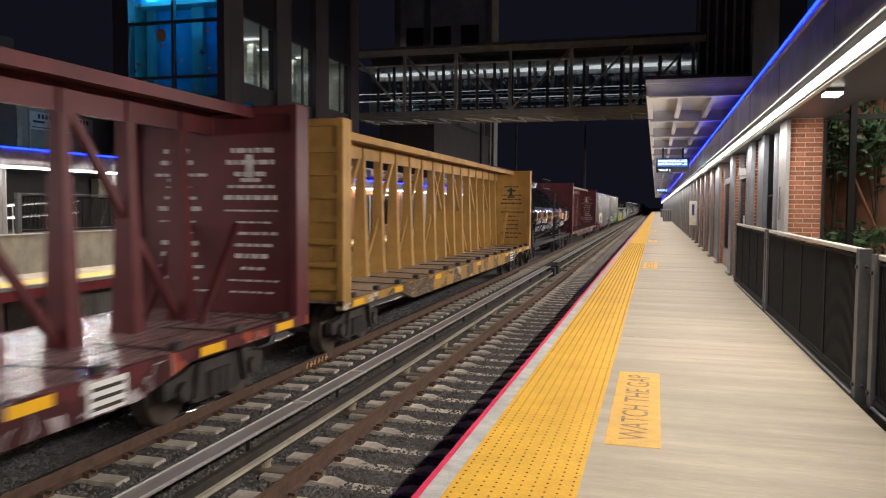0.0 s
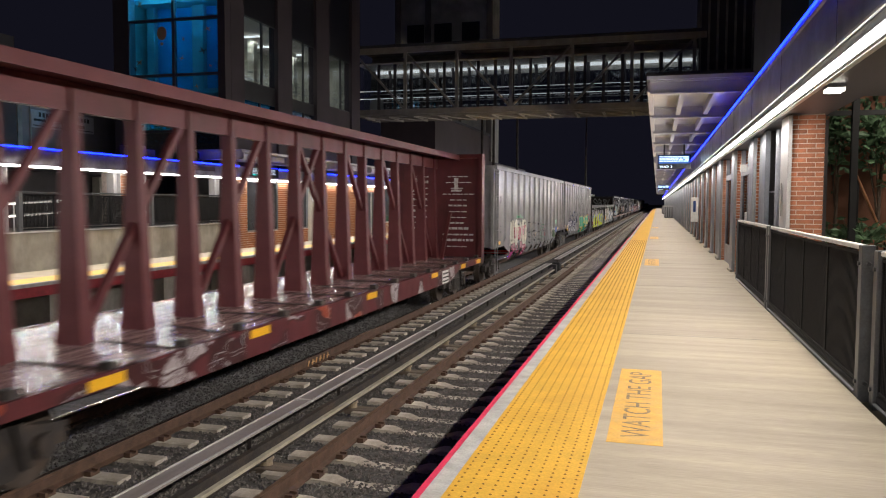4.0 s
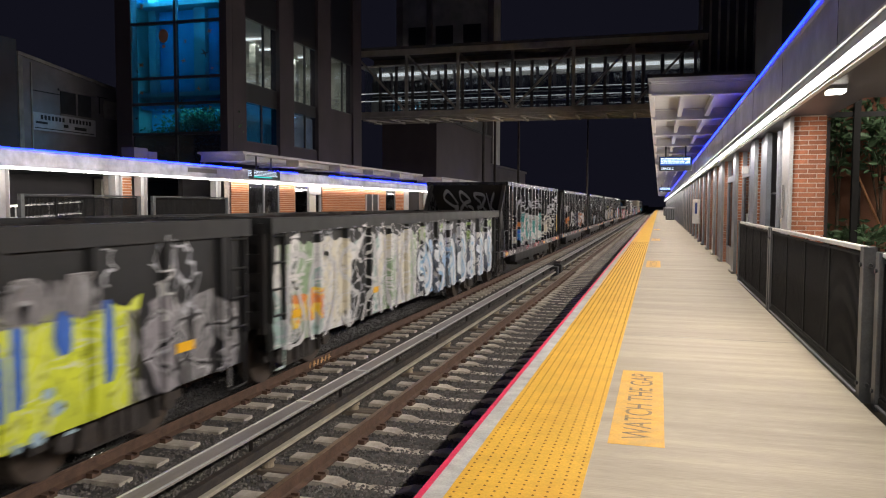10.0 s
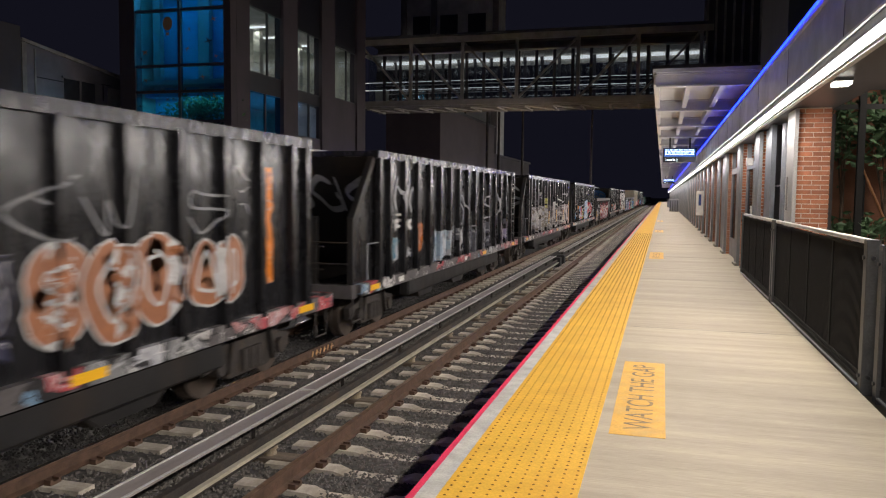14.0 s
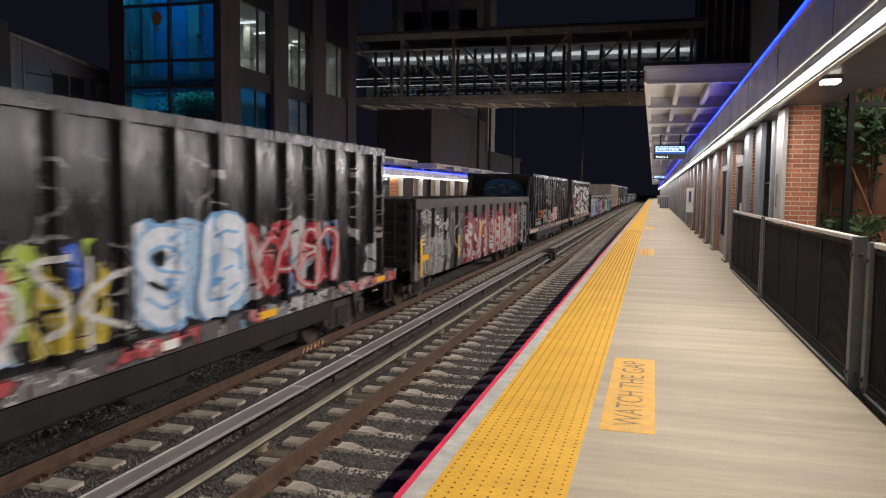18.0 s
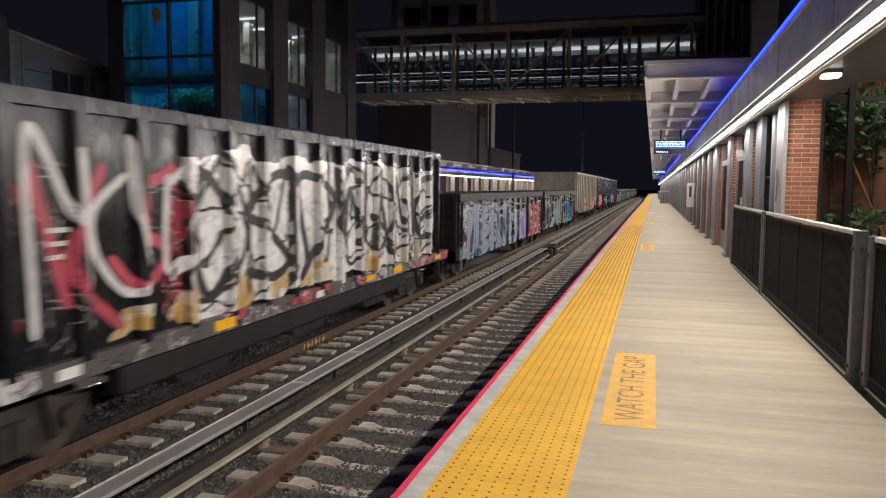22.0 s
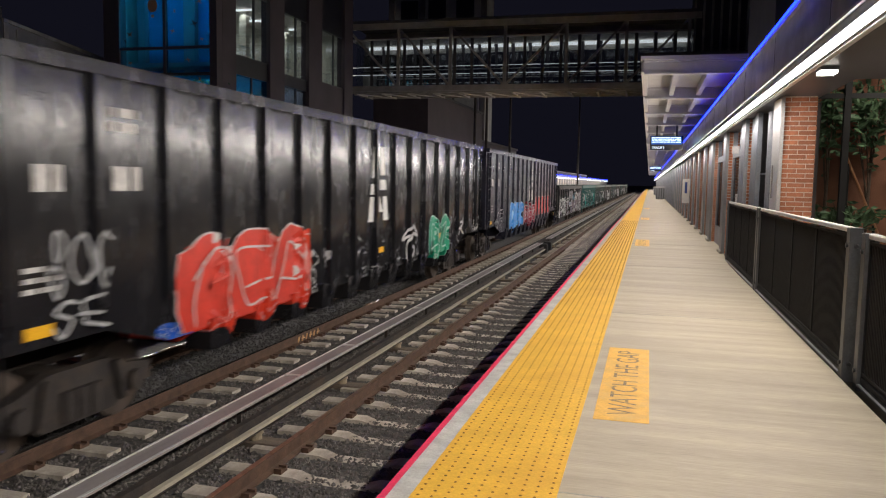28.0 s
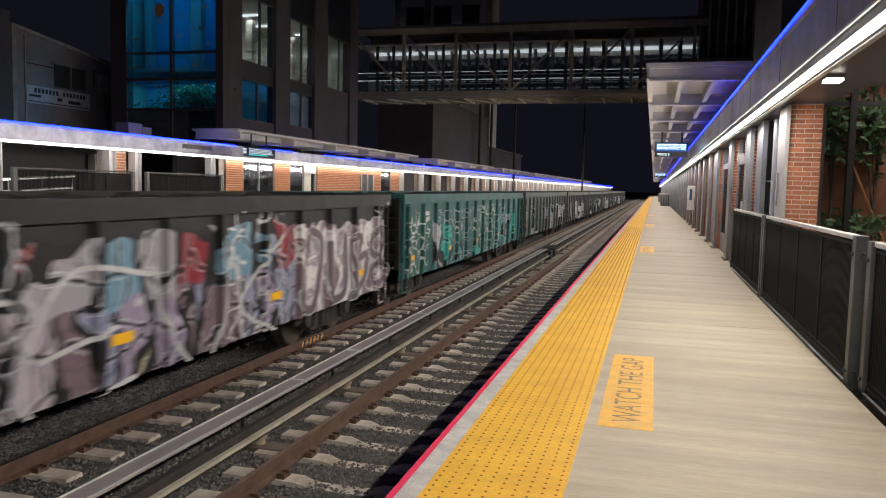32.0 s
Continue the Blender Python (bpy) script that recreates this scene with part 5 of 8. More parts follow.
        hi.inputs[1].default_value, hi.inputs[2].default_value = 0.1, 0.018
        lk(nt, n2.outputs[0], hi.inputs[0])
        ed = node(nt, "Math", operation="LESS_THAN")
        ed.inputs[1].default_value = 0.07
        lk(nt, v2.outputs[0], ed.inputs[0])
        mx = node(nt, "Math", operation="MAXIMUM")
        lk(nt, st.outputs[0], mx.inputs[0])
        lk(nt, ed.outputs[0], mx.inputs[1])
        c0 = node(nt, "MixRGB", Color2=(0.6, 0.6, 0.6, 1))
        hs = node(nt, "Math", operation="MULTIPLY")
        hs.inputs[1].default_value = 0.55
        lk(nt, hi.outputs[0], hs.inputs[0])
        lk(nt, hs.outputs[0], c0.inputs[0])
        lk(nt, r.outputs[0], c0.inputs[1])
        c1 = node(nt, "MixRGB", Color2=rgb(outline))
        if cover > 0:
            lk(nt, mx.outputs[0], c1.inputs[0])
        else:
            c1.inputs[0].default_value = 0.0
        lk(nt, c0.outputs[0] if cover > 0 else r.outputs[0], c1.inputs[1])
        # where the tag covers the car
        sp = nt.nodes.new("ShaderNodeSeparateXYZ")
        lk(nt, ws.outputs[0], sp.inputs[0])
        mk = []
        for axis, lo, hi, wob in ((1, y0, y1, 0.5), (2, z0, z1, 0.75)):
            a = node(nt, "Math", operation="MULTIPLY_ADD")
            a.inputs[1].default_value = wob
            lk(nt, sp.outputs[axis - 1], a.inputs[0])
            lk(nt, sep.outputs[axis], a.inputs[2])
            c = node(nt, "Math", operation="COMPARE")
            c.inputs[1].default_value, c.inputs[2].default_value = (lo + hi) / 2, (hi - lo) / 2
            lk(nt, a.outputs[0], c.inputs[0])
            mk.append(c)
        ga = node(nt, "Math", operation="LESS_THAN")
        ga.inputs[1].default_value = abs(cover)
        lk(nt, sx.outputs[1], ga.inputs[0])
        k1 = node(nt, "Math", operation="MULTIPLY")
        lk(nt, mk[0].outputs[0], k1.inputs[0])
        lk(nt, mk[1].outputs[0], k1.inputs[1])
        k2 = node(nt, "Math", operation="MULTIPLY")
        lk(nt, k1.outputs[0], k2.inputs[0])
        lk(nt, ga.outputs[0], k2.inputs[1])
        if cover < 0:
            kk = node(nt, "Math", operation="MULTIPLY")
            lk(nt, k2.outputs[0], kk.inputs[0])
            lk(nt, st.outputs[0], kk.inputs[1])
            k2 = kk
        # thin and worn spray
        n3 = node(nt, "TexNoise", Scale=9.0, Detail=4.0)
        lk(nt, tc.outputs["Object"], n3.inputs["Vector"])
        k3 = node(nt, "Math", operation="MULTIPLY")
        lk(nt, k2.outputs[0], k3.inputs[0])
        lk(nt, ramp(nt, n3.outputs[0], ((0.28, (0.35, 0.35, 0.35)), (0.45, (0.95, 0.95, 0.95)))), k3.inputs[1])
        mixer = node(nt, "MixRGB")
        lk(nt, k3.outputs[0], mixer.inputs[0])
        lk(nt, out, mixer.inputs[1])
        lk(nt, c1.outputs[0], mixer.inputs[2])
        out = mixer.outputs[0]
    lk(nt, out, p.inputs["Base Color"])
    return m


# bogie, wheel, coupler: one mesh each for the whole train
bm = bmesh.new()
for s in (-1, 1):
    slab(bm, [(-1.25, 0.4), (-1.25, 0.62), (-0.85, 0.68), (-0.45, 0.82), (0.45, 0.82), (0.85, 0.68), (1.25, 0.62), (1.25, 0.4), (0.95, 0.42), (0.55, 0.22), (-0.55, 0.22), (-0.95, 0.42)], s * 0.98 - 0.07, s * 0.98 + 0.07)
    for k in (-0.2, 0, 0.2):
        tube(bm, (s * 1.06, k, 0.28), (s * 1.06, k, 0.6), 0.085, 8)
    for y in (-0.89, 0.89):
        tube(bm, (s * 1.0, y, 0.46), (s * 1.14, y, 0.46), 0.13, 10)
        bar(bm, (s * 1.1, y * 0.6, 0.78), (s * 1.1, y * 0.75, 0.3), 0.06, 0.06)
box(bm, -1.0, 1.0, -0.2, 0.2, 0.45, 0.75)
BOGIE = mesh_of("bogie", bm, M["truck"])
bm = bmesh.new()
for s in (-1, 1):
    tube(bm, (s * 0.69, 0, 0), (s * 0.83, 0, 0), 0.455, 28)
    tube(bm, (s * 0.64, 0, 0), (s * 0.69, 0, 0), 0.485, 28)
    tube(bm, (s * 0.83, 0, 0), (s * 0.86, 0, 0), 0.16, 14)
tube(bm, (-0.7, 0, 0), (0.7, 0, 0), 0.08, 10)
WHEEL = mesh_of("wheelset", bm, M["wheel"])
bm = bmesh.new()
box(bm, -0.1, 0.1, -0.75, 0.0, 0.72, 0.92)
box(bm, -0.16, 0.16, -0.82, -0.55, 0.66, 0.98)
COUPLER = mesh_of("coupler", bm, M["truck"])
bm = bmesh.new()
tube(bm, (0.35, -0.05, 0.75), (0.35, -0.3, 0.4), 0.03, 6)
tube(bm, (0.35, -0.3, 0.4), (0.2, -0.55, 0.35), 0.03, 6)
HOSE = mesh_of("brake_hose", bm, M["black"])

TRAIN = []


def new_car(label, category, s_rear, length):
    """The car's local frame: the middle of the track, rail top, its leading end at y = 0."""
    c = thing("freight_car", TRACKS[1], s_rear - length, RAIL, label, category, "freight train")
    TRAIN.append((c, s_rear - length))
    for y in (2.0, length - 2.0):
        b = piece("bogie", BOGIE, c, 0, y, 0)
        for d in (-0.89, 0.89):
            w = new("wheelset", WHEEL)
            w.parent, w.location = b, (0, d, 0.46)
    piece("coupler", COUPLER, c, 0, 0.0, 0)
    piece("coupler", COUPLER, c, 0, length, 0, math.pi)
    piece("brake_hose", HOSE, c, 0, 0, 0)
    piece("brake_hose", HOSE, c, 0, length, 0, math.pi)
    one("centre_sill", M["truck"], (-0.3, 0.3, 0.3, length - 0.3, 0.7, 0.98), parent=c)
    return c


def ladder(c, x, y, z0, z1, w, material, along=True):
    """Two stiles with rungs between them, and a stirrup step under a side ladder."""
    n = int((z1 - z0) / 0.38) + 1
    bm = bmesh.new()
    if along:
        box(bm, 0, 0.07, -0.02, 0.02, z0 - 0.1, z1 + 0.1)
    else:
        box(bm, -0.02, 0.02, -0.01, 0.05, z0 - 0.1, z1 + 0.1)
    stile = mesh_of("ladder", bm, material)
    bm = bmesh.new()
    if along:
        tube(bm, (0.06, 0.0, 0), (0.06, w, 0), 0.017, 6)
    else:
        tube(bm, (0, 0, 0), (w, 0, 0), 0.017, 6)
    rung = mesh_of("rung", bm, material)
    lad = piece("ladder", stile, c, x, y, 0)
    lad["label"] = "steel ladder with rungs"
    piece("stile", stile, lad, 0 if along else w, w if along else 0, 0)
    for k in range(n):
        piece("rung", rung, lad, 0, 0, z0 + (z1 - z0) * k / (n - 1))
    if along:
        bm = bmesh.new()
        for yy in (y, y + w):
            tube(bm, (x + 0.03, yy, 0.45), (x + 0.03, yy, z0), 0.018, 6)
        tube(bm, (x + 0.03, y, 0.45), (x + 0.03, y + w, 0.45), 0.02, 6)
        part("stirrup", bm, material, c)


def marks(c, x, spots, material, name="marking", label=""):
    """Flat painted bars on a side: (y0, y1, z0, z1)."""
    if name == "reflector":
        for y0, y1, z0, z1 in spots:
            one(name, material, (x, x + 0.004, y0, y1, z0, z1), parent=c, label=label)
        return
    bm = bmesh.new()
    for y0, y1, z0, z1 in spots:
        box(bm, x, x + 0.004, y0, y1, z0, z1)
    part(name, bm, material, c, label)["kind"] = "stuff"


def stencil_rows(y0, width, z0, rows, seed, h=0.07, gap=0.13):
    r = random.Random(seed)
    out = []
    for k in range(rows):
        y = y0
        end = y0 + width * r.uniform(0.6, 1.0)
        while y < end:
            l = r.uniform(0.1, 0.3)
            out.append((y, min(y + l, end), z0 - k * gap, z0 - k * gap + h))
            y += l + 0.06
    return out


def shifted(me, y):
    """The mesh moved along the car, so that the paint runs on over it."""
    m = me.copy()
    m.transform(Matrix.Translation((0, y, 0)))
    return m


def skin_panels(c, edges, foot, top, x, body, seed, swell=0.013):
    """Pressed side sheets between the ribs, each swollen a little differently."""
    g = np.random.default_rng(seed)
    nu, nv = 6, 10
    for a, b in zip(edges[:-1], edges[1:]):
        k, lean = swell * g.uniform(0.35, 1.0), g.uniform(-0.004, 0.004)
        bm = bmesh.new()
        z0 = foot((a + b) / 2)
        rows = []
        for j in range(nv + 1):
            v = j / nv
            rows.append([bm.verts.new((x + k * (1 - abs(2 * i / nu - 1) ** 3) * (1 - abs(2 * v - 1) ** 3) + lean * (v - 0.5), a + (b - a) * i / nu, z0 + (top - z0) * v)) for i in range(nu + 1)])
        for p, q in zip(rows[:-1], rows[1:]):
            for i in range(nu):
                bm.faces.new((p[i], p[i + 1], q[i + 1], q[i])).smooth = True
        part("side_panel", bm, body, c)


def gondola(label, s_rear, length, top, body, ribs, low, rail_mat=None, tub=0.0, bar_seed=1, end_ribs=5, load=None, rib_w=0.17, ladder_mat=None, stencil="stencil"):
    """Open-top car with outside ribs. tub: how far the ribs' feet hang below the sides."""
    c = new_car(label, "gondola car", s_rear, length)
    H, R = 1.5, 1.6
    end_mat = PM["coal_plain"] if top < 3 else body
    rise = 0.32 if top > 3 else 0.02
    bottom = [(0.0, low + rise), (0.0, top), (length, top), (length, low + rise), (length - 1.9, low + rise), (length - 3.0, low), (3.0, low), (1.9, low + rise)]
    for s, nm in ((1, "side"), (-1, "side")):
        bm = bmesh.new()
        slab(bm, bottom, s * H - 0.02 if s > 0 else s * H - 0.03, s * H + 0.008 if s > 0 else s * H + 0.02)
        part(nm, bm, body, c)
    for y in (0.02, length - 0.08):
        one("end_wall", end_mat, (-H + 0.03, H - 0.03, y, y + 0.06, low + 0.35, top), parent=c)
    for y, f in ((0.02, -1), (length - 0.02, 1)):
        for k in range(end_ribs):
            z = low + 0.55 + (top - low - 0.75) * k / (end_ribs - 1)
            bm = bmesh.new()
            box(bm, -H + 0.05, H - 0.05, min(y, y + f * 0.1), max(y, y + f * 0.1), z - 0.07, z + 0.07)
            part("end_rib", bm, end_mat, c)
        for x in (-H, H - 0.08):
            one("corner_post", end_mat, (x, x + 0.1, min(y, y + f * 0.12), max(y, y + f * 0.12), low + 0.3, top + 0.04), parent=c)
    bm = bmesh.new()
    for s in (-1, 1):
        box(bm, s * 1.53 - 0.1, s * 1.53 + 0.1, -0.05, length + 0.05, top - (0.02 if top > 3 else 0.11), top + 0.12)
    for y in (-0.05, length - 0.1):
        box(bm, -1.42, 1.42, y, y + 0.15, top, top + 0.12)
    part("top_chord", bm, rail_mat or body, c)
    one("floor", M["load"], (-H + 0.05, H - 0.05, 0.1, length - 0.1, low + 0.4, low + 0.5), parent=c)
    # ribs share one mesh per height
    n = ribs
    def rib_mesh(foot):
        bm = bmesh.new()
        w = rib_w / 2
        pts = [(R, top), (R, foot + 0.25), (R - 0.16 if tub else R - 0.03, foot)]
        a = [bm.verts.new(v) for v in ((1.52, -w, top), (1.6, -w * 0.75, top), (1.6, w * 0.75, top), (1.52, w, top))]
        b = [bm.verts.new(v) for v in ((1.52, -w, foot + 0.3), (1.6, -w * 0.75, foot + 0.3), (1.6, w * 0.75, foot + 0.3), (1.52, w, foot + 0.3))]
        d = [bm.verts.new(v) for v in ((1.38, -w * (1.5 if tub else 1), foot), (1.44 if tub else 1.56, -w * (1.2 if tub else 0.7), foot), (1.44 if tub else 1.56, w * (1.2 if tub else 0.7), foot), (1.38, w * (1.5 if tub else 1), foot))]
        for p, q in ((a, b), (b, d)):
            for k in range(4):
                bm.faces.new((p[k], p[(k + 1) % 4], q[(k + 1) % 4], q[k]))
        bm.faces.new(a)
        bm.faces.new(d)
        if tub > 0.3 and foot < low:
            u = [bm.verts.new(v) for v in ((1.2, -0.36, low + 0.12), (1.585, -0.34, low + 0.12), (1.585, 0.34, low + 0.12), (1.2, 0.36, low + 0.12))]
            v = [bm.verts.new(v) for v in ((1.1, -0.24, foot), (1.5, -0.22, foot), (1.5, 0.22, foot), (1.1, 0.24, foot))]
            for k in range(4):
                bm.faces.new((u[k], u[(k + 1) % 4], v[(k + 1) % 4], v[k]))
            bm.faces.new(u)
            bm.faces.new(v)
        return mesh_of("rib", bm, body)
    skin_panels(c, [0.02] + [0.55 + (length - 1.1) * k / (n - 1) for k in range(n)] + [length - 0.02], lambda y: low + 0.012 if 2.9 < y < length - 2.9 else low + rise + 0.01, top - 0.02, 1.513, body, bar_seed + 50)
    short, deep_rib = rib_mesh(low + rise), rib_mesh(low - tub)
    for k in range(n):
        y = 0.55 + (length - 1.1) * k / (n - 1)
        me = deep_rib if 3.2 < y < length - 3.2 else short
        piece("rib", shifted(me, y), c, 0, 0, 0)
        o = piece("rib", me, c, 0, y, 0, math.pi)
    if tub:
        bm = bmesh.new()
        prism(bm, [(-1.45, low + 0.05), (1.45, low + 0.05), (1.2, low - tub * 0.6), (-1.2, low - tub * 0.6)], 3.6, length - 3.6)
        part("tub", bm, body, c)
    lm = ladder_mat or body
    ladder(c, 1.53, 0.02, low + 0.55, top - 0.15, 0.4, lm)
    ladder(c, 1.53, length - 0.42, low + 0.55, top - 0.15, 0.4, lm)
    ladder(c, 0.7, -0.14, low + 0.6, top - 0.1, 0.42, lm, along=False)
    st = stencil_rows(0.75, 0.5, low + 1.05, 3, bar_seed, 0.05, 0.1) + stencil_rows(1.95, 0.5, top - 0.42, 2, bar_seed + 1, 0.1, 0.15)
    if top > 3:
        st += stencil_rows(0.9, 0.5, top - 1.2, 1, bar_seed + 2, 0.26) + stencil_rows(2.0, 0.55, top - 1.2, 1, bar_seed + 3, 0.26)
    marks(c, 1.531, st, M[stencil], "stencil", "painted lines of stencilled data")
    step = (length - 1.1) / (n - 1)
    rf = [(0.55 + step * k + 0.2, 0.55 + step * k + 0.55, low + 0.42, low + 0.54) for k in range(0, n - 1, max(1, n // 4))]
    marks(c, 1.531, rf, M["reflector"], "reflector", "yellow reflective plates")
    if load:
        bm = bmesh.new()
        rr = random.Random(bar_seed)
        nx, ny = 7, 60
        g = [[bm.verts.new((-1.4 + 2.8 * i / nx, 0.2 + (length - 0.4) * j / ny, top - 0.16 + rr.uniform(-0.12, 0.2) + (0.1 if 0 < i < nx else -0.1))) for i in range(nx + 1)] for j in range(ny + 1)]
        for j in range(ny):
            for i in range(nx):
                bm.faces.new((g[j][i], g[j][i + 1], g[j + 1][i + 1], g[j + 1][i]))
        part("load", bm, M["load"], c, "dark heaped scrap load")
    return c


def hopper(label, s_rear, length, body, ribs, seed, sill=None, top=3.66, sill_marks=True):
    c = new_car(label, "hopper car", s_rear, length)
    H, E, R, low = 1.48, 1.0, 0.98, 1.22
    sill = sill or PM["sill_grey"]
    for s in (1, -1):
        bm = bmesh.new()
        slab(bm, [(E, low), (E, top), (length - R, top), (length - R, low)], s * H - 0.025, s * H + 0.003)
        part("side", bm, body, c)
        one("side_sill", sill, (s * 1.5 - 0.09, s * 1.5 + 0.09, 0.02, length - 0.15, 0.98, 1.2), parent=c)
    for y0, y1, f in ((E, 4.2, 1), (length - R, length - 3.6, -1)):
        bm = bmesh.new()
        vs = [bm.verts.new(v) for v in ((-H, y0, top), (H, y0, top), (H, y1, 1.0), (-H, y1, 1.0), (-H, y0 + 0.06 * f, top), (H, y0 + 0.06 * f, top), (H, y1 + 0.06 * f, 1.0), (-H, y1 + 0.06 * f, 1.0))]
        for fc in ((0, 1, 2, 3), (4, 5, 6, 7), (0, 1, 5, 4), (2, 3, 7, 6), (1, 2, 6, 5), (0, 3, 7, 4)):
            bm.faces.new([vs[i] for i in fc])
        part("slope_sheet", bm, PM["coal_plain"], c, "sloping end sheet")
    bm = bmesh.new()
    for s in (-1, 1):
        box(bm, s * 1.5 - 0.1, s * 1.5 + 0.08, E - 0.08, length - R + 0.08, top - 0.03, top + 0.12)
    for y in (E - 0.08, length - R - 0.04):
        box(bm, -1.4, 1.4, y, y + 0.12, top, top + 0.11)
    part("top_chord", bm, body, c)
    bm = bmesh.new()
    w = 0.09
    a = [bm.verts.new(v) for v in ((1.5, -w, top), (1.6, -w * 0.8, top), (1.6, w * 0.8, top), (1.5, w, top))]
    b = [bm.verts.new(v) for v in ((1.5, -w, 1.15), (1.6, -w * 0.8, 1.15), (1.6, w * 0.8, 1.15), (1.5, w, 1.15))]
    for k in range(4):
        bm.faces.new((a[k], a[(k + 1) % 4], b[(k + 1) % 4], b[k]))
    me = mesh_of("rib", bm, body)
    span = [E + 0.07] + [1.66 + 0.945 * k for k in range(ribs - 2) if 1.66 + 0.945 * k < length - R - 0.3] + [length - R - 0.1]
    skin_panels(c, span, lambda y: 1.2, top - 0.03, 1.488, body, seed)
    for y in span:
        piece("rib", shifted(me, y), c, 0, 0, 0)
        piece("rib", me, c, 0, y, 0, math.pi)
    for s in (-1, 1):
        bm = bmesh.new()
        bar(bm, (s * 1.42, -0.06, 2.4), (s * 1.42, E, top - 0.02), 0.16, 0.12)
        part("end_brace", bm, PM["coal_plain"], c, "sloping corner brace")
        bm = bmesh.new()
        bar(bm, (s * 1.42, -0.08, 1.15), (s * 1.42, -0.08, 2.46), 0.12, 0.1)
        part("corner_post", bm, PM["coal_plain"], c)
        bm = bmesh.new()
        slab(bm, [(-0.02, 1.2), (E, 1.2), (E, top - 0.05), (-0.02, 2.4)], s * 1.42 - 0.012, s * 1.42 + 0.012)
        part("end_gusset", bm, body, c, "black corner gusset plate")
    for y, f in ((-0.1, 1), (length - 0.15, -1)):
        for x in (-0.7, 0.7):
            bm = bmesh.new()
            bar(bm, (x, y, 1.0), (x, y, 2.48), 0.1, 0.08)
            part("end_post", bm, PM["coal_plain"], c)
        one("end_sill", sill, (-1.5, 1.5, y - 0.12, y + 0.12, 0.95, 1.2), parent=c)
        bm = bmesh.new()
        tube(bm, (-0.7, y - 0.06 * f, 2.0), (1.4, y - 0.06 * f, 2.0), 0.014, 6)
        tube(bm, (-0.7, y - 0.06 * f, 1.6), (1.4, y - 0.06 * f, 1.6), 0.014, 6)
        tube(bm, (1.46, y, 0.5), (1.46, y, 0.98), 0.018, 6)
        tube(bm, (1.46, y, 0.5), (1.46, y + f * 0.4, 0.5), 0.018, 6)
        tube(bm, (1.46, y + f * 0.4, 0.5), (1.46, y + f * 0.4, 0.98), 0.018, 6)
        part("grab_rail", bm, M["truck"], c, "thin end rails and step")
    bm = bmesh.new()
    tube(bm, (1.56, 0.4, 1.25), (1.56, 0.4, 1.95), 0.014, 6)
    tube(bm, (1.56, 0.4, 1.95), (1.56, 1.02, 1.95), 0.014, 6)
    part("grab_iron", bm, M["grey_metal"], c, "bent grab iron")
    for s in (-1, 1):
        one("lower_beam", PM["coal_plain"], (s * 1.32 - 0.12, s * 1.32 + 0.12, 3.3, length - 3.3, 0.58, 0.95), parent=c, bevel=0.04)
    n = 3
    step = (length - 7.0) / n
    for k in range(n):
        a, b = 3.5 + k * step + 0.1, 3.5 + (k + 1) * step - 0.1
        bm = bmesh.new()
        slab(bm, [(a, 1.2), (b, 1.2), ((a + b) / 2 + 0.5, 0.4), ((a + b) / 2 - 0.5, 0.4)], -1.3, 1.3)
        part("hopper_bay", bm, PM["coal_plain"], c)
    one("floor", M["load"], (-H + 0.05, H - 0.05, 4.4, length - 4.4, 1.22, 1.3), parent=c)
    if sill_marks:
        marks(c, 1.591, [(y, y + 0.5, 1.03, 1.14) for y in (0.5, length * 0.62, length - 1.4)], M["reflector"], "reflector", "yellow reflective plates")
        marks(c, 1.591, [(y, y + 0.3, 1.03, 1.14) for y in (2.2, length * 0.48)], M["reflector_white"], "reflector", "white reflective plates")
    marks(c, 1.506, stencil_rows(E + 1.2, 0.6, 2.45, 3, seed + 9, 0.05), M["stencil"], "stencil")
    return c


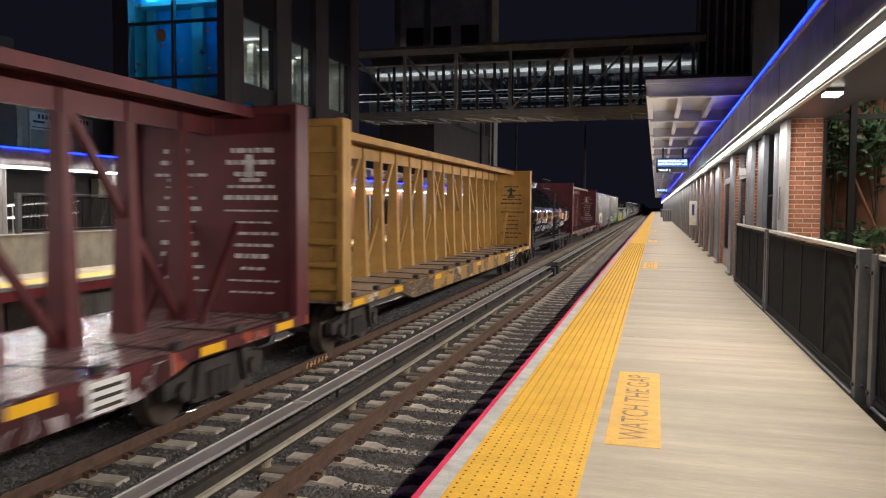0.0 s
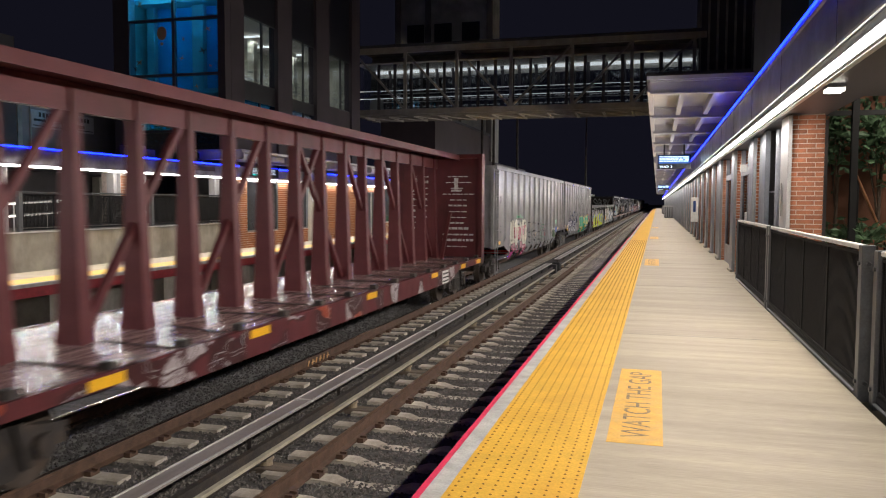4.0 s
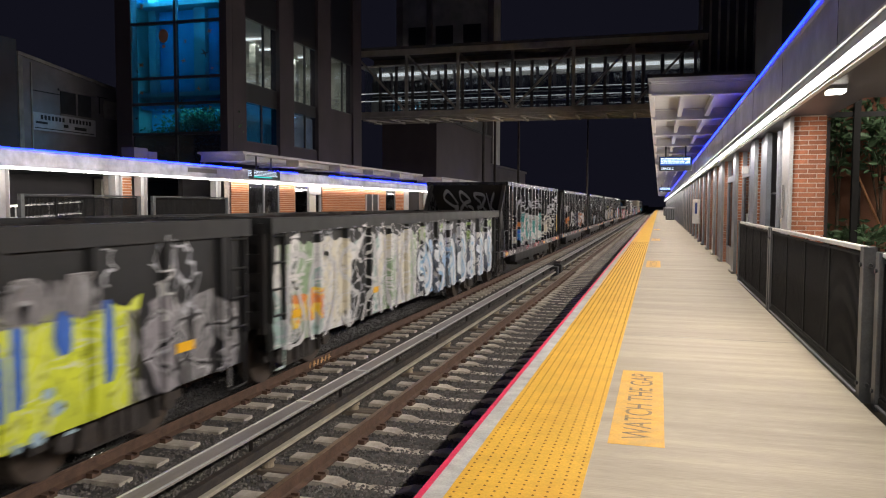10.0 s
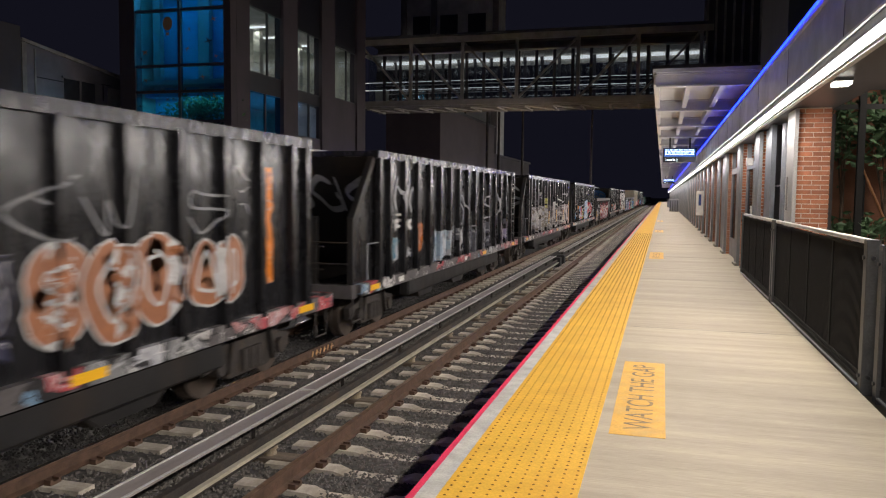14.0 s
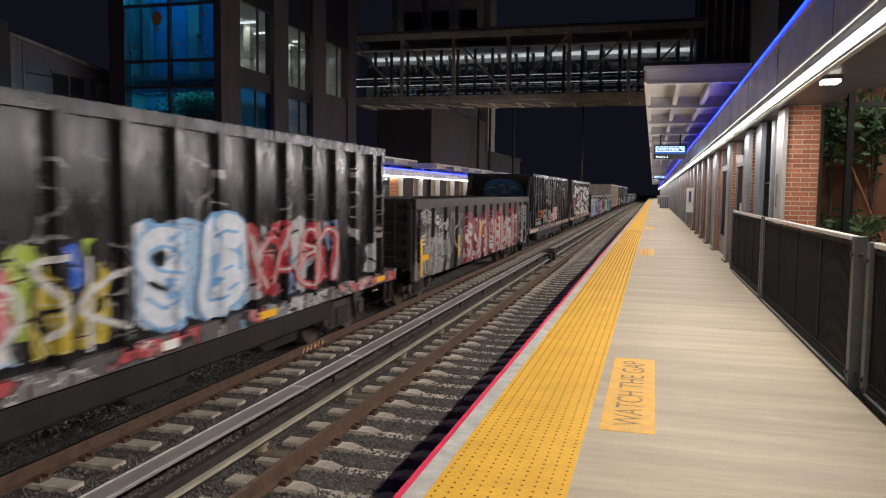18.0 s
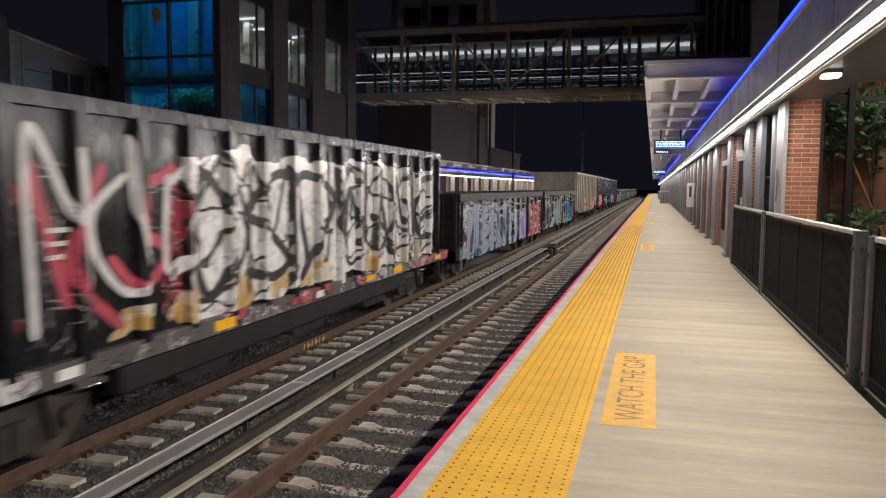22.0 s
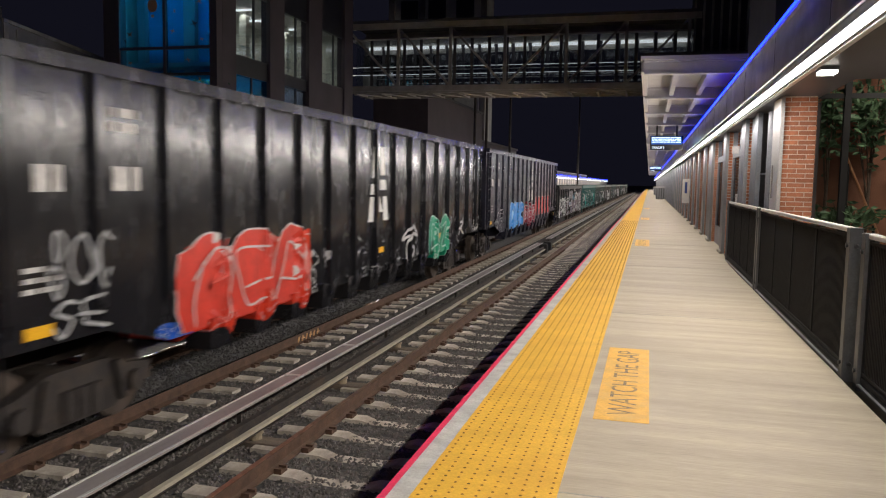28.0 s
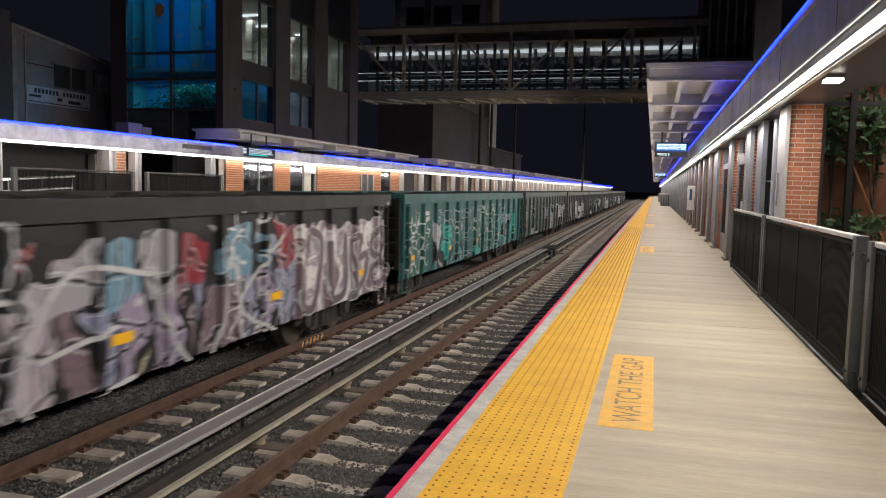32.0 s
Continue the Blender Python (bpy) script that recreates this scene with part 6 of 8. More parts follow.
def centerbeam(label, s_rear, length, body, seed, deck_mat, ink):
    c = new_car(label, "flat car", s_rear, length)
    T = 4.45
    one("deck", deck_mat, (-1.45, 1.45, 0.3, length - 0.3, 1.08, 1.14), parent=c, label="scuffed pale deck boards")
    for s in (-1, 1):
        bm = bmesh.new()
        slab(bm, [(0.1, 1.15), (length - 0.1, 1.15), (length - 0.1, 0.98), (length - 3.4, 0.98), (length - 4.4, 0.74), (4.4, 0.74), (3.4, 0.98), (0.1, 0.98)], s * 1.5 - 0.05, s * 1.5 + 0.05)
        part("side_sill", bm, body, c)
    for y0, y1, f in ((0.1, 0.5, -1), (length - 0.5, length - 0.1, 1)):
        b = one("bulkhead", body, (-1.5, 1.5, y0 + 0.1, y1 - 0.1, 1.15, T), parent=c, label="tall steel end bulkhead")
        bm = bmesh.new()
        for x in (-1.55, 1.43):
            box(bm, x, x + 0.12, y0, y1, 1.0, T + 0.04)
        box(bm, -1.43, 1.43, y0, y1, T - 0.1, T + 0.03)
        part("edge_frame", bm, body, c)
        yo = y0 + 0.1 if f < 0 else y1 - 0.1
        for k in range(7):
            z = 1.35 + k * 0.42
            bm = bmesh.new()
            box(bm, -1.42, 1.42, min(yo, yo + f * 0.1), max(yo, yo + f * 0.1), z, z + 0.1)
            part("end_rib", bm, body, b)
        # signs on the inner face
        yi = y1 - 0.1 if f < 0 else y0 + 0.1
        bm = bmesh.new()
        r = random.Random(seed)
        for k in range(13):
            z = 3.75 - k * 0.19
            for x0 in (-1.15, 0.2):
                l = r.uniform(0.35, 0.95)
                h = r.choice((0.03, 0.05, 0.075))
                xx = x0 + (0.95 - l) / 2
                while xx < x0 + (0.95 + l) / 2:
                    q = r.uniform(0.06, 0.2)
                    ya, yb = (yi, yi + 0.004) if f < 0 else (yi - 0.004, yi)
                    box(bm, xx, xx + q, ya, yb, z, z + h)
                    xx += q + 0.035
        for x0 in (-0.75, 0.6):
            ya, yb = (yi, yi + 0.005) if f < 0 else (yi - 0.005, yi)
            box(bm, x0, x0 + 0.13, ya, yb, 3.35, 3.72)
            box(bm, x0 - 0.1, x0 + 0.25, ya, yb, 3.28, 3.34)
        part("safety_sign", bm, ink, b, "painted safety lines")["kind"] = "stuff"
        # knee braces to the deck
        ye = y1 if f < 0 else y0
        for x in (-0.5, 0.5):
            bm = bmesh.new()
            bar(bm, (x, ye - f * 0.02, 2.6), (x, ye - f * 1.1, 1.15), 0.08, 0.1)
            part("knee_brace", bm, body, c)
    bm = bmesh.new()
    prism(bm, [(-0.8, T), (0.8, T), (0.8, T - 0.16), (0.74, T - 0.16), (0.74, T - 0.06), (0.06, T - 0.06), (0.06, T - 0.42), (-0.06, T - 0.42), (-0.06, T - 0.06), (-0.74, T - 0.06), (-0.74, T - 0.16), (-0.8, T - 0.16)], 0.5, length - 0.5)
    part("top_beam", bm, body, c)
    n, step = 17, 1.22
    first = (length - 16 * step) / 2
    bm = bmesh.new()
    vs = []
    for z, w in ((1.14, 0.2), (1.6, 0.17), (T - 0.7, 0.1), (T - 0.1, 0.1)):
        vs.append([bm.verts.new(v) for v in ((-w, -0.45 * w - 0.03, z), (w, -0.45 * w - 0.03, z), (w, 0.45 * w + 0.03, z), (-w, 0.45 * w + 0.03, z))])
    for p, q in zip(vs[:-1], vs[1:]):
        for k in range(4):
            bm.faces.new((p[k], p[(k + 1) % 4], q[(k + 1) % 4], q[k]))
    POST = mesh_of("upright", bm, body)
    for k in range(n):
        piece("upright", POST, c, 0, first + k * step, 0)
    for k in (1, 3, 5, 7, 8, 10, 12, 14):
        y = first + k * step
        a, b = (1.2, T - 0.3) if k < 8 else (T - 0.3, 1.2)
        bm = bmesh.new()
        bar(bm, (0.0, y + 0.1, a), (0.0, y + 2 * step - 0.1, b), 0.1, 0.1)
        part("brace", bm, body, c)
    r = random.Random(seed)
    for k in range(16):
        bm = bmesh.new()
        y = 0.8 + (length - 1.6) * k / 15
        tube(bm, (0.25, y, 1.16), (1.42, y + r.uniform(-0.3, 0.3), 1.155), 0.012, 5)
        box(bm, 1.38, 1.5, y - 0.08, y + 0.08, 1.15, 1.24)
        part("tie_down", bm, M["truck"], c, "steel tie-down cable and winch")
    marks(c, 1.551, [(y, y + 0.55, 1.0, 1.12) for y in (0.6, 3.0, 6.2, length * 0.5, length - 6.2, length - 3.2, length - 1.2)], M["reflector"], "reflector", "yellow reflective plates")
    one("data_plate", M["reflector_white"], (1.551, 1.556, length - 5.2, length - 4.6, 0.76, 1.1), parent=c, label="white data plate with dark lines")
    marks(c, 1.557, [(length - 5.15, length - 4.65, 0.8 + k * 0.1, 0.84 + k * 0.1) for k in range(3)], M["stencil_dark"], "plate_lines")
    return c


def tank_car(label, s_rear, length, body):
    c = new_car(label, "tank car", s_rear, length)
    R, zc = 1.48, 2.42
    bm = bmesh.new()
    arc = [(0.3 + 0.78 * (1 - math.cos(q)), R * math.sin(q)) for q in (0, 0.25, 0.5, 0.75, 1.0, 1.2, 1.38, math.pi / 2)]
    prof = arc + [(length - y, r) for y, r in reversed(arc)]
    n = 48
    rings = []
    for y, r in prof:
        rings.append([bm.verts.new((r * math.cos(2 * math.pi * k / n), y, zc + r * math.sin(2 * math.pi * k / n))) for k in range(n)] if r else [bm.verts.new((0, y, zc))])
    for p, q in zip(rings[:-1], rings[1:]):
        for k in range(n):
            if len(p) == 1:
                bm.faces.new((p[0], q[k], q[(k + 1) % n]))
            elif len(q) == 1:
                bm.faces.new((p[k], p[(k + 1) % n], q[0]))
            else:
                bm.faces.new((p[k], p[(k + 1) % n], q[(k + 1) % n], q[k]))
    for f in bm.faces:
        f.smooth = True
    part("tank", bm, body, c, "glossy black cylindrical tank")
    for y in (length * 0.33, length * 0.66):
        bm = bmesh.new()
        for k in range(n):
            a, b = 2 * math.pi * k / n, 2 * math.pi * (k + 1) / n
            vs = [bm.verts.new((r * math.cos(t), yy, zc + r * math.sin(t))) for r, yy, t in ((R + 0.008, y, a), (R + 0.008, y + 0.07, a), (R + 0.008, y + 0.07, b), (R + 0.008, y, b))]
            bm.faces.new(vs)
        part("weld_band", bm, body, c)
    def curved(y0, y1, z0, z1, material, name, label=""):
        bm = bmesh.new()
        m = 10
        cols = []
        for k in range(m + 1):
            z = z0 + (z1 - z0) * k / m
            x = math.sqrt(max(0.0, (R + 0.012) ** 2 - (z - zc) ** 2))
            cols.append([bm.verts.new((x, y0, z)), bm.verts.new((x, y1, z))])
        for a, b in zip(cols[:-1], cols[1:]):
            bm.faces.new((a[0], a[1], b[1], b[0]))
        part(name, bm, material, c, label)
    for y in (1.27, 4.63, 6.68, 9.95, 12.45, length - 0.92):
        curved(y, y + 0.13, 2.0, 2.6, M["reflector"], "reflector", "yellow vertical stripe")
    curved(11.45, 12.2, 2.12, 2.5, M["reflector"], "placard", "yellow rectangular placard")
    r = random.Random(4)
    for k in range(10):
        curved((1.6 if k < 4 else 2.0) + k * 0.3, (1.6 if k < 4 else 2.0) + k * 0.3 + 0.15, 2.03, 2.24, M["stencil"], "stencil")
    for k in range(7):
        curved(10.5, 10.5 + r.uniform(0.4, 0.75), 1.25 + k * 0.13, 1.285 + k * 0.13, M["stencil"], "stencil")
        curved(13.2, 13.2 + r.uniform(0.75, 1.1), 2.02 + k * 0.085, 2.075 + k * 0.085, M["stencil"], "stencil")
    one("side_sill", M["black"], (-1.45, -1.3, 0.2, length - 0.2, 0.95, 1.12), (1.3, 1.45, 0.2, length - 0.2, 0.95, 1.12), (-1.4, 1.4, 0.1, 1.2, 1.0, 1.08), (-1.4, 1.4, length - 1.2, length - 0.1, 1.0, 1.08), parent=c)
    for y in (2.4, length - 2.4):
        bm = bmesh.new()
        slab(bm, [(y - 0.35, 0.98), (y + 0.35, 0.98), (y + 0.3, 1.6), (y - 0.3, 1.6)], -1.1, 1.1)
        part("saddle", bm, M["truck"], c)
    bm = bmesh.new()
    for y in (0.25, 1.1, length - 1.1, length - 0.25):
        tube(bm, (1.4, y, 1.1), (1.4, y, 2.1), 0.022, 6)
    for y in (0.25, length - 1.1):
        tube(bm, (1.4, y, 2.1), (1.4, y + 0.85, 2.1), 0.022, 6)
        tube(bm, (1.4, y, 1.6), (1.4, y + 0.85, 1.6), 0.022, 6)
    tube(bm, (1.42, 1.2, 1.25), (1.42, length - 1.2, 1.25), 0.022, 6)
    part("handrail", bm, M["black"], c)
    y = length / 2
    bm = bmesh.new()
    bmesh.ops.create_cone(bm, cap_ends=True, segments=20, radius1=0.45, radius2=0.45, depth=0.5, matrix=pose(0, y, zc + R + 0.12))
    bmesh.ops.create_cone(bm, cap_ends=True, segments=20, radius1=0.5, radius2=0.42, depth=0.08, matrix=pose(0, y, zc + R + 0.4))
    part("dome", bm, body, c)
    bm = bmesh.new()
    box(bm, -1.0, 1.0, y - 1.5, y + 1.5, zc + R - 0.02, zc + R + 0.03)
    part("walkway", bm, M["black"], c)
    for x in (-1.0, 1.0):
        bm = bmesh.new()
        for yy in (y - 1.5, y, y + 1.5):
            tube(bm, (x, yy, zc + R), (x, yy, zc + R + 0.5), 0.016, 6)
        tube(bm, (x, y - 1.5, zc + R + 0.5), (x, y + 1.5, zc + R + 0.5), 0.016, 6)
        part("platform_rail", bm, M["truck"], c)
    ladder(c, 1.42, y - 0.25, 1.2, 3.6, 0.45, M["black"])
    return c


# colours
WHITE, CREAM, GREYW = (0.62, 0.6, 0.58), (0.6, 0.55, 0.42), (0.4, 0.4, 0.42)
BLACK, RED, DRED = (0.015, 0.014, 0.015), (0.55, 0.03, 0.03), (0.22, 0.02, 0.03)
YEL, LIME, BLUE, LBLUE = (0.75, 0.5, 0.03), (0.6, 0.65, 0.05), (0.02, 0.1, 0.5), (0.3, 0.45, 0.65)
TEAL, GREEN, PINK, ORNG = (0.03, 0.35, 0.3), (0.02, 0.25, 0.08), (0.6, 0.1, 0.3), (0.65, 0.2, 0.03)

PM = {}
PM["maroon"] = paint("maroon_paint", (0.11, 0.024, 0.027), 0.45, 0.1, ((0, 23, 0.7, 1.16, [(0.04, 0.012, 0.012), (0.3, 0.06, 0.03), (0.35, 0.3, 0.3)], (0.05, 0.015, 0.015), 0.5, 3, 0.35),), grime=(0.04, 0.02, 0.015))
PM["coal_plain"] = paint("weathered_black", (0.022, 0.021, 0.021), 0.5, 0.1)
PM["sill_grey"] = paint("sill_grey", (0.11, 0.1, 0.1), 0.5, 0.1, ((0, 18, 0.95, 1.25, [(0.5, 0.47, 0.45), (0.4, 0.06, 0.07), GREYW, (0.45, 0.22, 0.22), (0.2, 0.2, 0.2), (0.15, 0.25, 0.35)], BLACK, 0.6, 3, 0.65), (0, 18, 0.95, 1.25, [BLACK, WHITE], BLACK, 0.22, 5, -0.7)), (0.04, 0.03, 0.025), 0.7)
PM["yellow"] = paint("car_yellow_paint", (0.42, 0.235, 0.06), 0.55, 0.1, ((0, 23, 0.7, 1.16, [(0.06, 0.035, 0.02), (0.5, 0.42, 0.3), (0.1, 0.06, 0.03)], (0.06, 0.04, 0.02), 0.5, 3, 0.45),), grime=(0.12, 0.06, 0.02))
PM["deck"] = surface("deck_boards", (0.34, 0.27, 0.22), 0.28, scale=3, vary=0.4, bump=0.4, stretch=(3, 0.4, 1), dirt=(0.1, 0.07, 0.05))
PM["deck_red"] = surface("deck_red", (0.24, 0.15, 0.14), 0.26, scale=3, vary=0.4, bump=0.3, stretch=(3, 0.4, 1), dirt=(0.08, 0.03, 0.03))


def P(name, base, tags, rough=0.5, metal=0.1, grime=(0.03, 0.025, 0.02), amount=0.5, dent=0.2):
    return paint(name, base, rough, metal, tags, grime, amount, dent)


GREY = (0.3, 0.292, 0.294)
COAL = (0.014, 0.0138, 0.0155)
centerbeam("maroon steel centerbeam flat car, empty", 11.6, 22.2, PM["maroon"], 3, PM["deck_red"], M["stencil"])
centerbeam("worn yellow steel centerbeam flat car, empty", 34.85, 22.0, PM["yellow"], 4, PM["deck"], M["stencil_dark"])
tank_car("black tank car with white lettering and sprayed tags", 51.7, 15.9, P("tank_black", (0.012, 0.012, 0.013), (
    (9.4, 10.3, 1.65, 2.1, [(0.2, 0.3, 0.35), (0.35, 0.05, 0.05), (0.25, 0.35, 0.4)], BLACK, 0.4, 3, 0.9), (7.0, 7.8, 2.05, 2.35, [(0.45, 0.04, 0.04)], RED, 0.4, 2, 0.9), (5.3, 6.1, 2.0, 2.25, [(0.4, 0.03, 0.03)], RED, 0.4, 2, 0.9)), 0.12, 0.1, amount=0.2, dent=0))
centerbeam("dark maroon centerbeam flat car with white lettering", 74.0, 21.4, PM["maroon"], 6, PM["deck_red"], M["stencil"])
gondola("tall pale grey gondola with pink and red sprayed letters", 95.0, 19.4, 4.1, P("grey_car_a", GREY, (
    (3.1, 6.3, 1.2, 2.1, [CREAM, WHITE, GREYW], GREYW, 0.8, 4, 0.9), (3.0, 6.6, 0.4, 1.15, [PINK, WHITE, RED, (0.5, 0.1, 0.2)], BLACK, 0.7, 9, 1.0), (6.8, 12.5, 1.0, 2.1, [BLACK, (0.1, 0.1, 0.12)], BLACK, 0.35, 45, -0.3), (9.8, 13, 0.9, 1.9, [GREEN, RED, BLACK], BLACK, 0.35, 46, -0.75), (14.6, 16.0, 1.1, 1.6, [(0.1, 0.16, 0.1), (0.16, 0.24, 0.14)], WHITE, 0.6, 8, 0.9), (16.3, 17.4, 1.25, 1.6, [BLUE, (0.04, 0.09, 0.42)], BLUE, 0.9, 3, 1.0)), 0.24, 0.1, (0.26, 0.245, 0.225), 0.35, 0.08), 14, 0.99, tub=0.27, rib_w=0.26, bar_seed=2, stencil="stencil_dark")
gondola("tall pale grey gondola with green and blue sprayed tags", 115.2, 19.1, 4.1, P("grey_car_b", GREY, (
    (2.8, 8.2, 1.15, 1.75, [(0.3, 0.28, 0.36), (0.27, 0.25, 0.33)], GREY, 0.9, 46, 0.8), (3.0, 7.4, 1.3, 2.4, [BLACK, (0.03, 0.03, 0.08)], BLACK, 0.3, 47, -0.75), (8.2, 15.8, 0.85, 1.7, [(0.02, 0.28, 0.15), (0.03, 0.32, 0.17), (0.5, 0.4, 0.08), (0.02, 0.25, 0.12)], (0.5, 0.4, 0.1), 0.9, 5, 0.7), (2.0, 3.0, 0.9, 1.5, [YEL], ORNG, 0.4, 7, 0.7), (15.6, 18.6, 0.9, 2.0, [RED, BLACK], BLACK, 0.4, 48, -0.75)), 0.24, 0.1, (0.26, 0.245, 0.225), 0.35, 0.08), 14, 0.99, tub=0.27, rib_w=0.26, bar_seed=4, stencil="stencil_dark")
gondola("low dark gondola covered in yellow and blue sprayed letters", 132.4, 16.4, 2.6, P("low_a", (0.02, 0.0195, 0.02), (
    (1.8, 14.2, 0.3, 1.9, [LIME, LIME, (0.62, 0.6, 0.05), LIME], (0.5, 0.55, 0.05), 0.62, 4, 1.0), (7.2, 8.5, 0.3, 1.95, [DRED, (0.16, 0.025, 0.03), (0.15, 0.14, 0.14)], GREYW, 0.7, 6, 1.0), (4.5, 5.3, 0.95, 1.75, [(0.07, 0.035, 0.035), (0.12, 0.03, 0.03)], BLACK, 0.5, 11, 0.9), (5.7, 6.3, 1.2, 1.85, [(0.14, 0.03, 0.03), (0.05, 0.03, 0.03)], BLACK, 0.5, 12, 0.9), (0.1, 1.9, 0.4, 1.75, [(0.2, 0.18, 0.18), (0.17, 0.15, 0.15), (0.23, 0.2, 0.2)], (0.04, 0.035, 0.035), 0.6, 8, 0.95), (1.0, 2.6, 0.4, 1.5, [DRED, (0.2, 0.025, 0.03), (0.15, 0.12, 0.12)], BLACK, 0.5, 13, 0.85), (14.0, 16.3, 0.5, 1.8, [(0.2, 0.19, 0.19), (0.26, 0.24, 0.25)], BLACK, 0.55, 7, 0.95), (1.0, 13.5, 1.85, 2.15, [(0.17, 0.16, 0.16), (0.22, 0.2, 0.2)], BLACK, 0.5, 9, 0.8), (0.2, 16, 1.6, 2.5, [WHITE, GREYW], BLACK, 0.35, 37, -0.3))), 14, 0.72, bar_seed=5, load=True)
gondola("low gondola with white and pale blue sprayed letters", 149.45, 16.35, 2.6, P("low_b", (0.02, 0.021, 0.02), (
    (0.2, 7.2, 0.4, 2.3, [(0.24, 0.33, 0.2), (0.35, 0.42, 0.3), CREAM, (0.12, 0.14, 0.12), (0.3, 0.4, 0.36)], WHITE, 0.7, 2, 0.95), (0.8, 1.8, 1.0, 1.5, [ORNG, YEL], ORNG, 0.4, 3, 0.9), (7.2, 15.7, 0.4, 2.0, [WHITE, WHITE, LBLUE, WHITE, BLACK], (0.1, 0.12, 0.15), 0.95, 7, 0.97), (7.4, 15.6, 1.8, 2.4, [GREYW, (0.25, 0.35, 0.12)], BLACK, 0.5, 5, 0.5), (0.3, 15.6, 0.6, 2.5, [WHITE, GREYW], BLACK, 0.4, 38, -0.75))), 14, 0.72, bar_seed=6, load=True)
hopper("black open hopper with white and orange sprayed patches", 166.8, 16.35, P("hop_a", COAL, (
    (1.7, 2.4, 1.3, 1.95, [CREAM, WHITE], GREYW, 0.5, 3, 0.9), (2.55, 3.3, 1.95, 2.2, [(0.5, 0.1, 0.04)], ORNG, 0.5, 4, 1.0), (2.5, 3.2, 1.38, 1.65, [CREAM], WHITE, 0.5, 5, 0.9), (3.35, 4.1, 2.0, 2.2, [(0.35, 0.14, 0.06)], ORNG, 0.5, 6, 0.9), (3.4, 4.0, 1.4, 1.95, [(0.03, 0.2, 0.45)], BLUE, 0.6, 7, 1.0), (4.3, 9.3, 1.25, 2.5, [WHITE, WHITE, (0.5, 0.5, 0.48), (0.1, 0.33, 0.3)], (0.4, 0.42, 0.42), 0.95, 3, 0.95), (9.6, 14.0, 1.3, 2.4, [CREAM, WHITE, (0.3, 0.28, 0.24), BLACK], BLACK, 0.6, 8, 0.75), (11.5, 14.0, 2.4, 3.0, [GREYW, (0.25, 0.2, 0.4)], BLACK, 0.5, 5, 0.35), (1.7, 15.5, 1.3, 3.3, [(0.2, 0.2, 0.2), (0.12, 0.12, 0.13), (0.3, 0.3, 0.3)], BLACK, 0.4, 31, -0.2)), 0.28, grime=(0.022, 0.02, 0.02), dent=0.1), 18, 21)
hopper("black open hopper with scrawled white and red tags", 184.5, 16.45, P("hop_b", COAL, (
    (2.35, 3.1, 1.75, 2.12, [(0.5, 0.14, 0.03), (0.45, 0.05, 0.03)], DRED, 0.5, 6, 1.0), (2.35, 3.1, 1.35, 1.7, [(0.25, 0.12, 0.05), GREYW], BLACK, 0.3, 7, 0.9), (3.3, 4.0, 1.85, 2.2, [(0.55, 0.2, 0.04)], ORNG, 0.5, 8, 1.0), (3.3, 4.0, 1.4, 1.8, [(0.4, 0.05, 0.05), (0.3, 0.2, 0.1)], BLACK, 0.3, 9, 0.9), (6.7, 9.6, 1.3, 2.4, [(0.03, 0.035, 0.09), (0.05, 0.05, 0.08)], BLACK, 0.9, 4, 0.9), (14.0, 14.35, 1.6, 3.3, [ORNG, (0.4, 0.15, 0.05)], ORNG, 0.4, 3, 0.9), (1.7, 15.5, 1.5, 3.3, [(0.2, 0.2, 0.2), (0.12, 0.12, 0.13), (0.3, 0.3, 0.3)], BLACK, 0.4, 32, -0.15)), 0.28, grime=(0.022, 0.02, 0.02), dent=0.1), 18, 22, PM["sill_grey"])
hopper("black open hopper with scribbled brown and white tags", 202.15, 16.5, P("hop_c", COAL, (
    (3.5, 4.15, 1.6, 2.25, [(0.5, 0.16, 0.05), (0.3, 0.1, 0.05)], ORNG, 0.4, 8, 0.95), (1.8, 2.4, 1.5, 1.95, [(0.1, 0.2, 0.27)], GREYW, 0.5, 4, 0.9), (2.7, 3.3, 1.5, 1.9, [(0.2, 0.1, 0.07), GREYW], BLACK, 0.35, 5, 0.9), (5.2, 7.0, 1.3, 2.05, [(0.35, 0.42, 0.48), (0.28, 0.35, 0.42)], GREYW, 0.9, 6, 0.85), (7.2, 14.5, 1.3, 2.0, [(0.3, 0.26, 0.38), GREYW, (0.32, 0.28, 0.15), (0.12, 0.12, 0.14)], BLACK, 0.9, 7, 0.7), (1.7, 15.5, 1.4, 3.3, [(0.2, 0.2, 0.2), (0.12, 0.12, 0.13), (0.3, 0.3, 0.3)], BLACK, 0.4, 33, -0.2)), 0.28, grime=(0.022, 0.02, 0.02), dent=0.1), 18, 23)
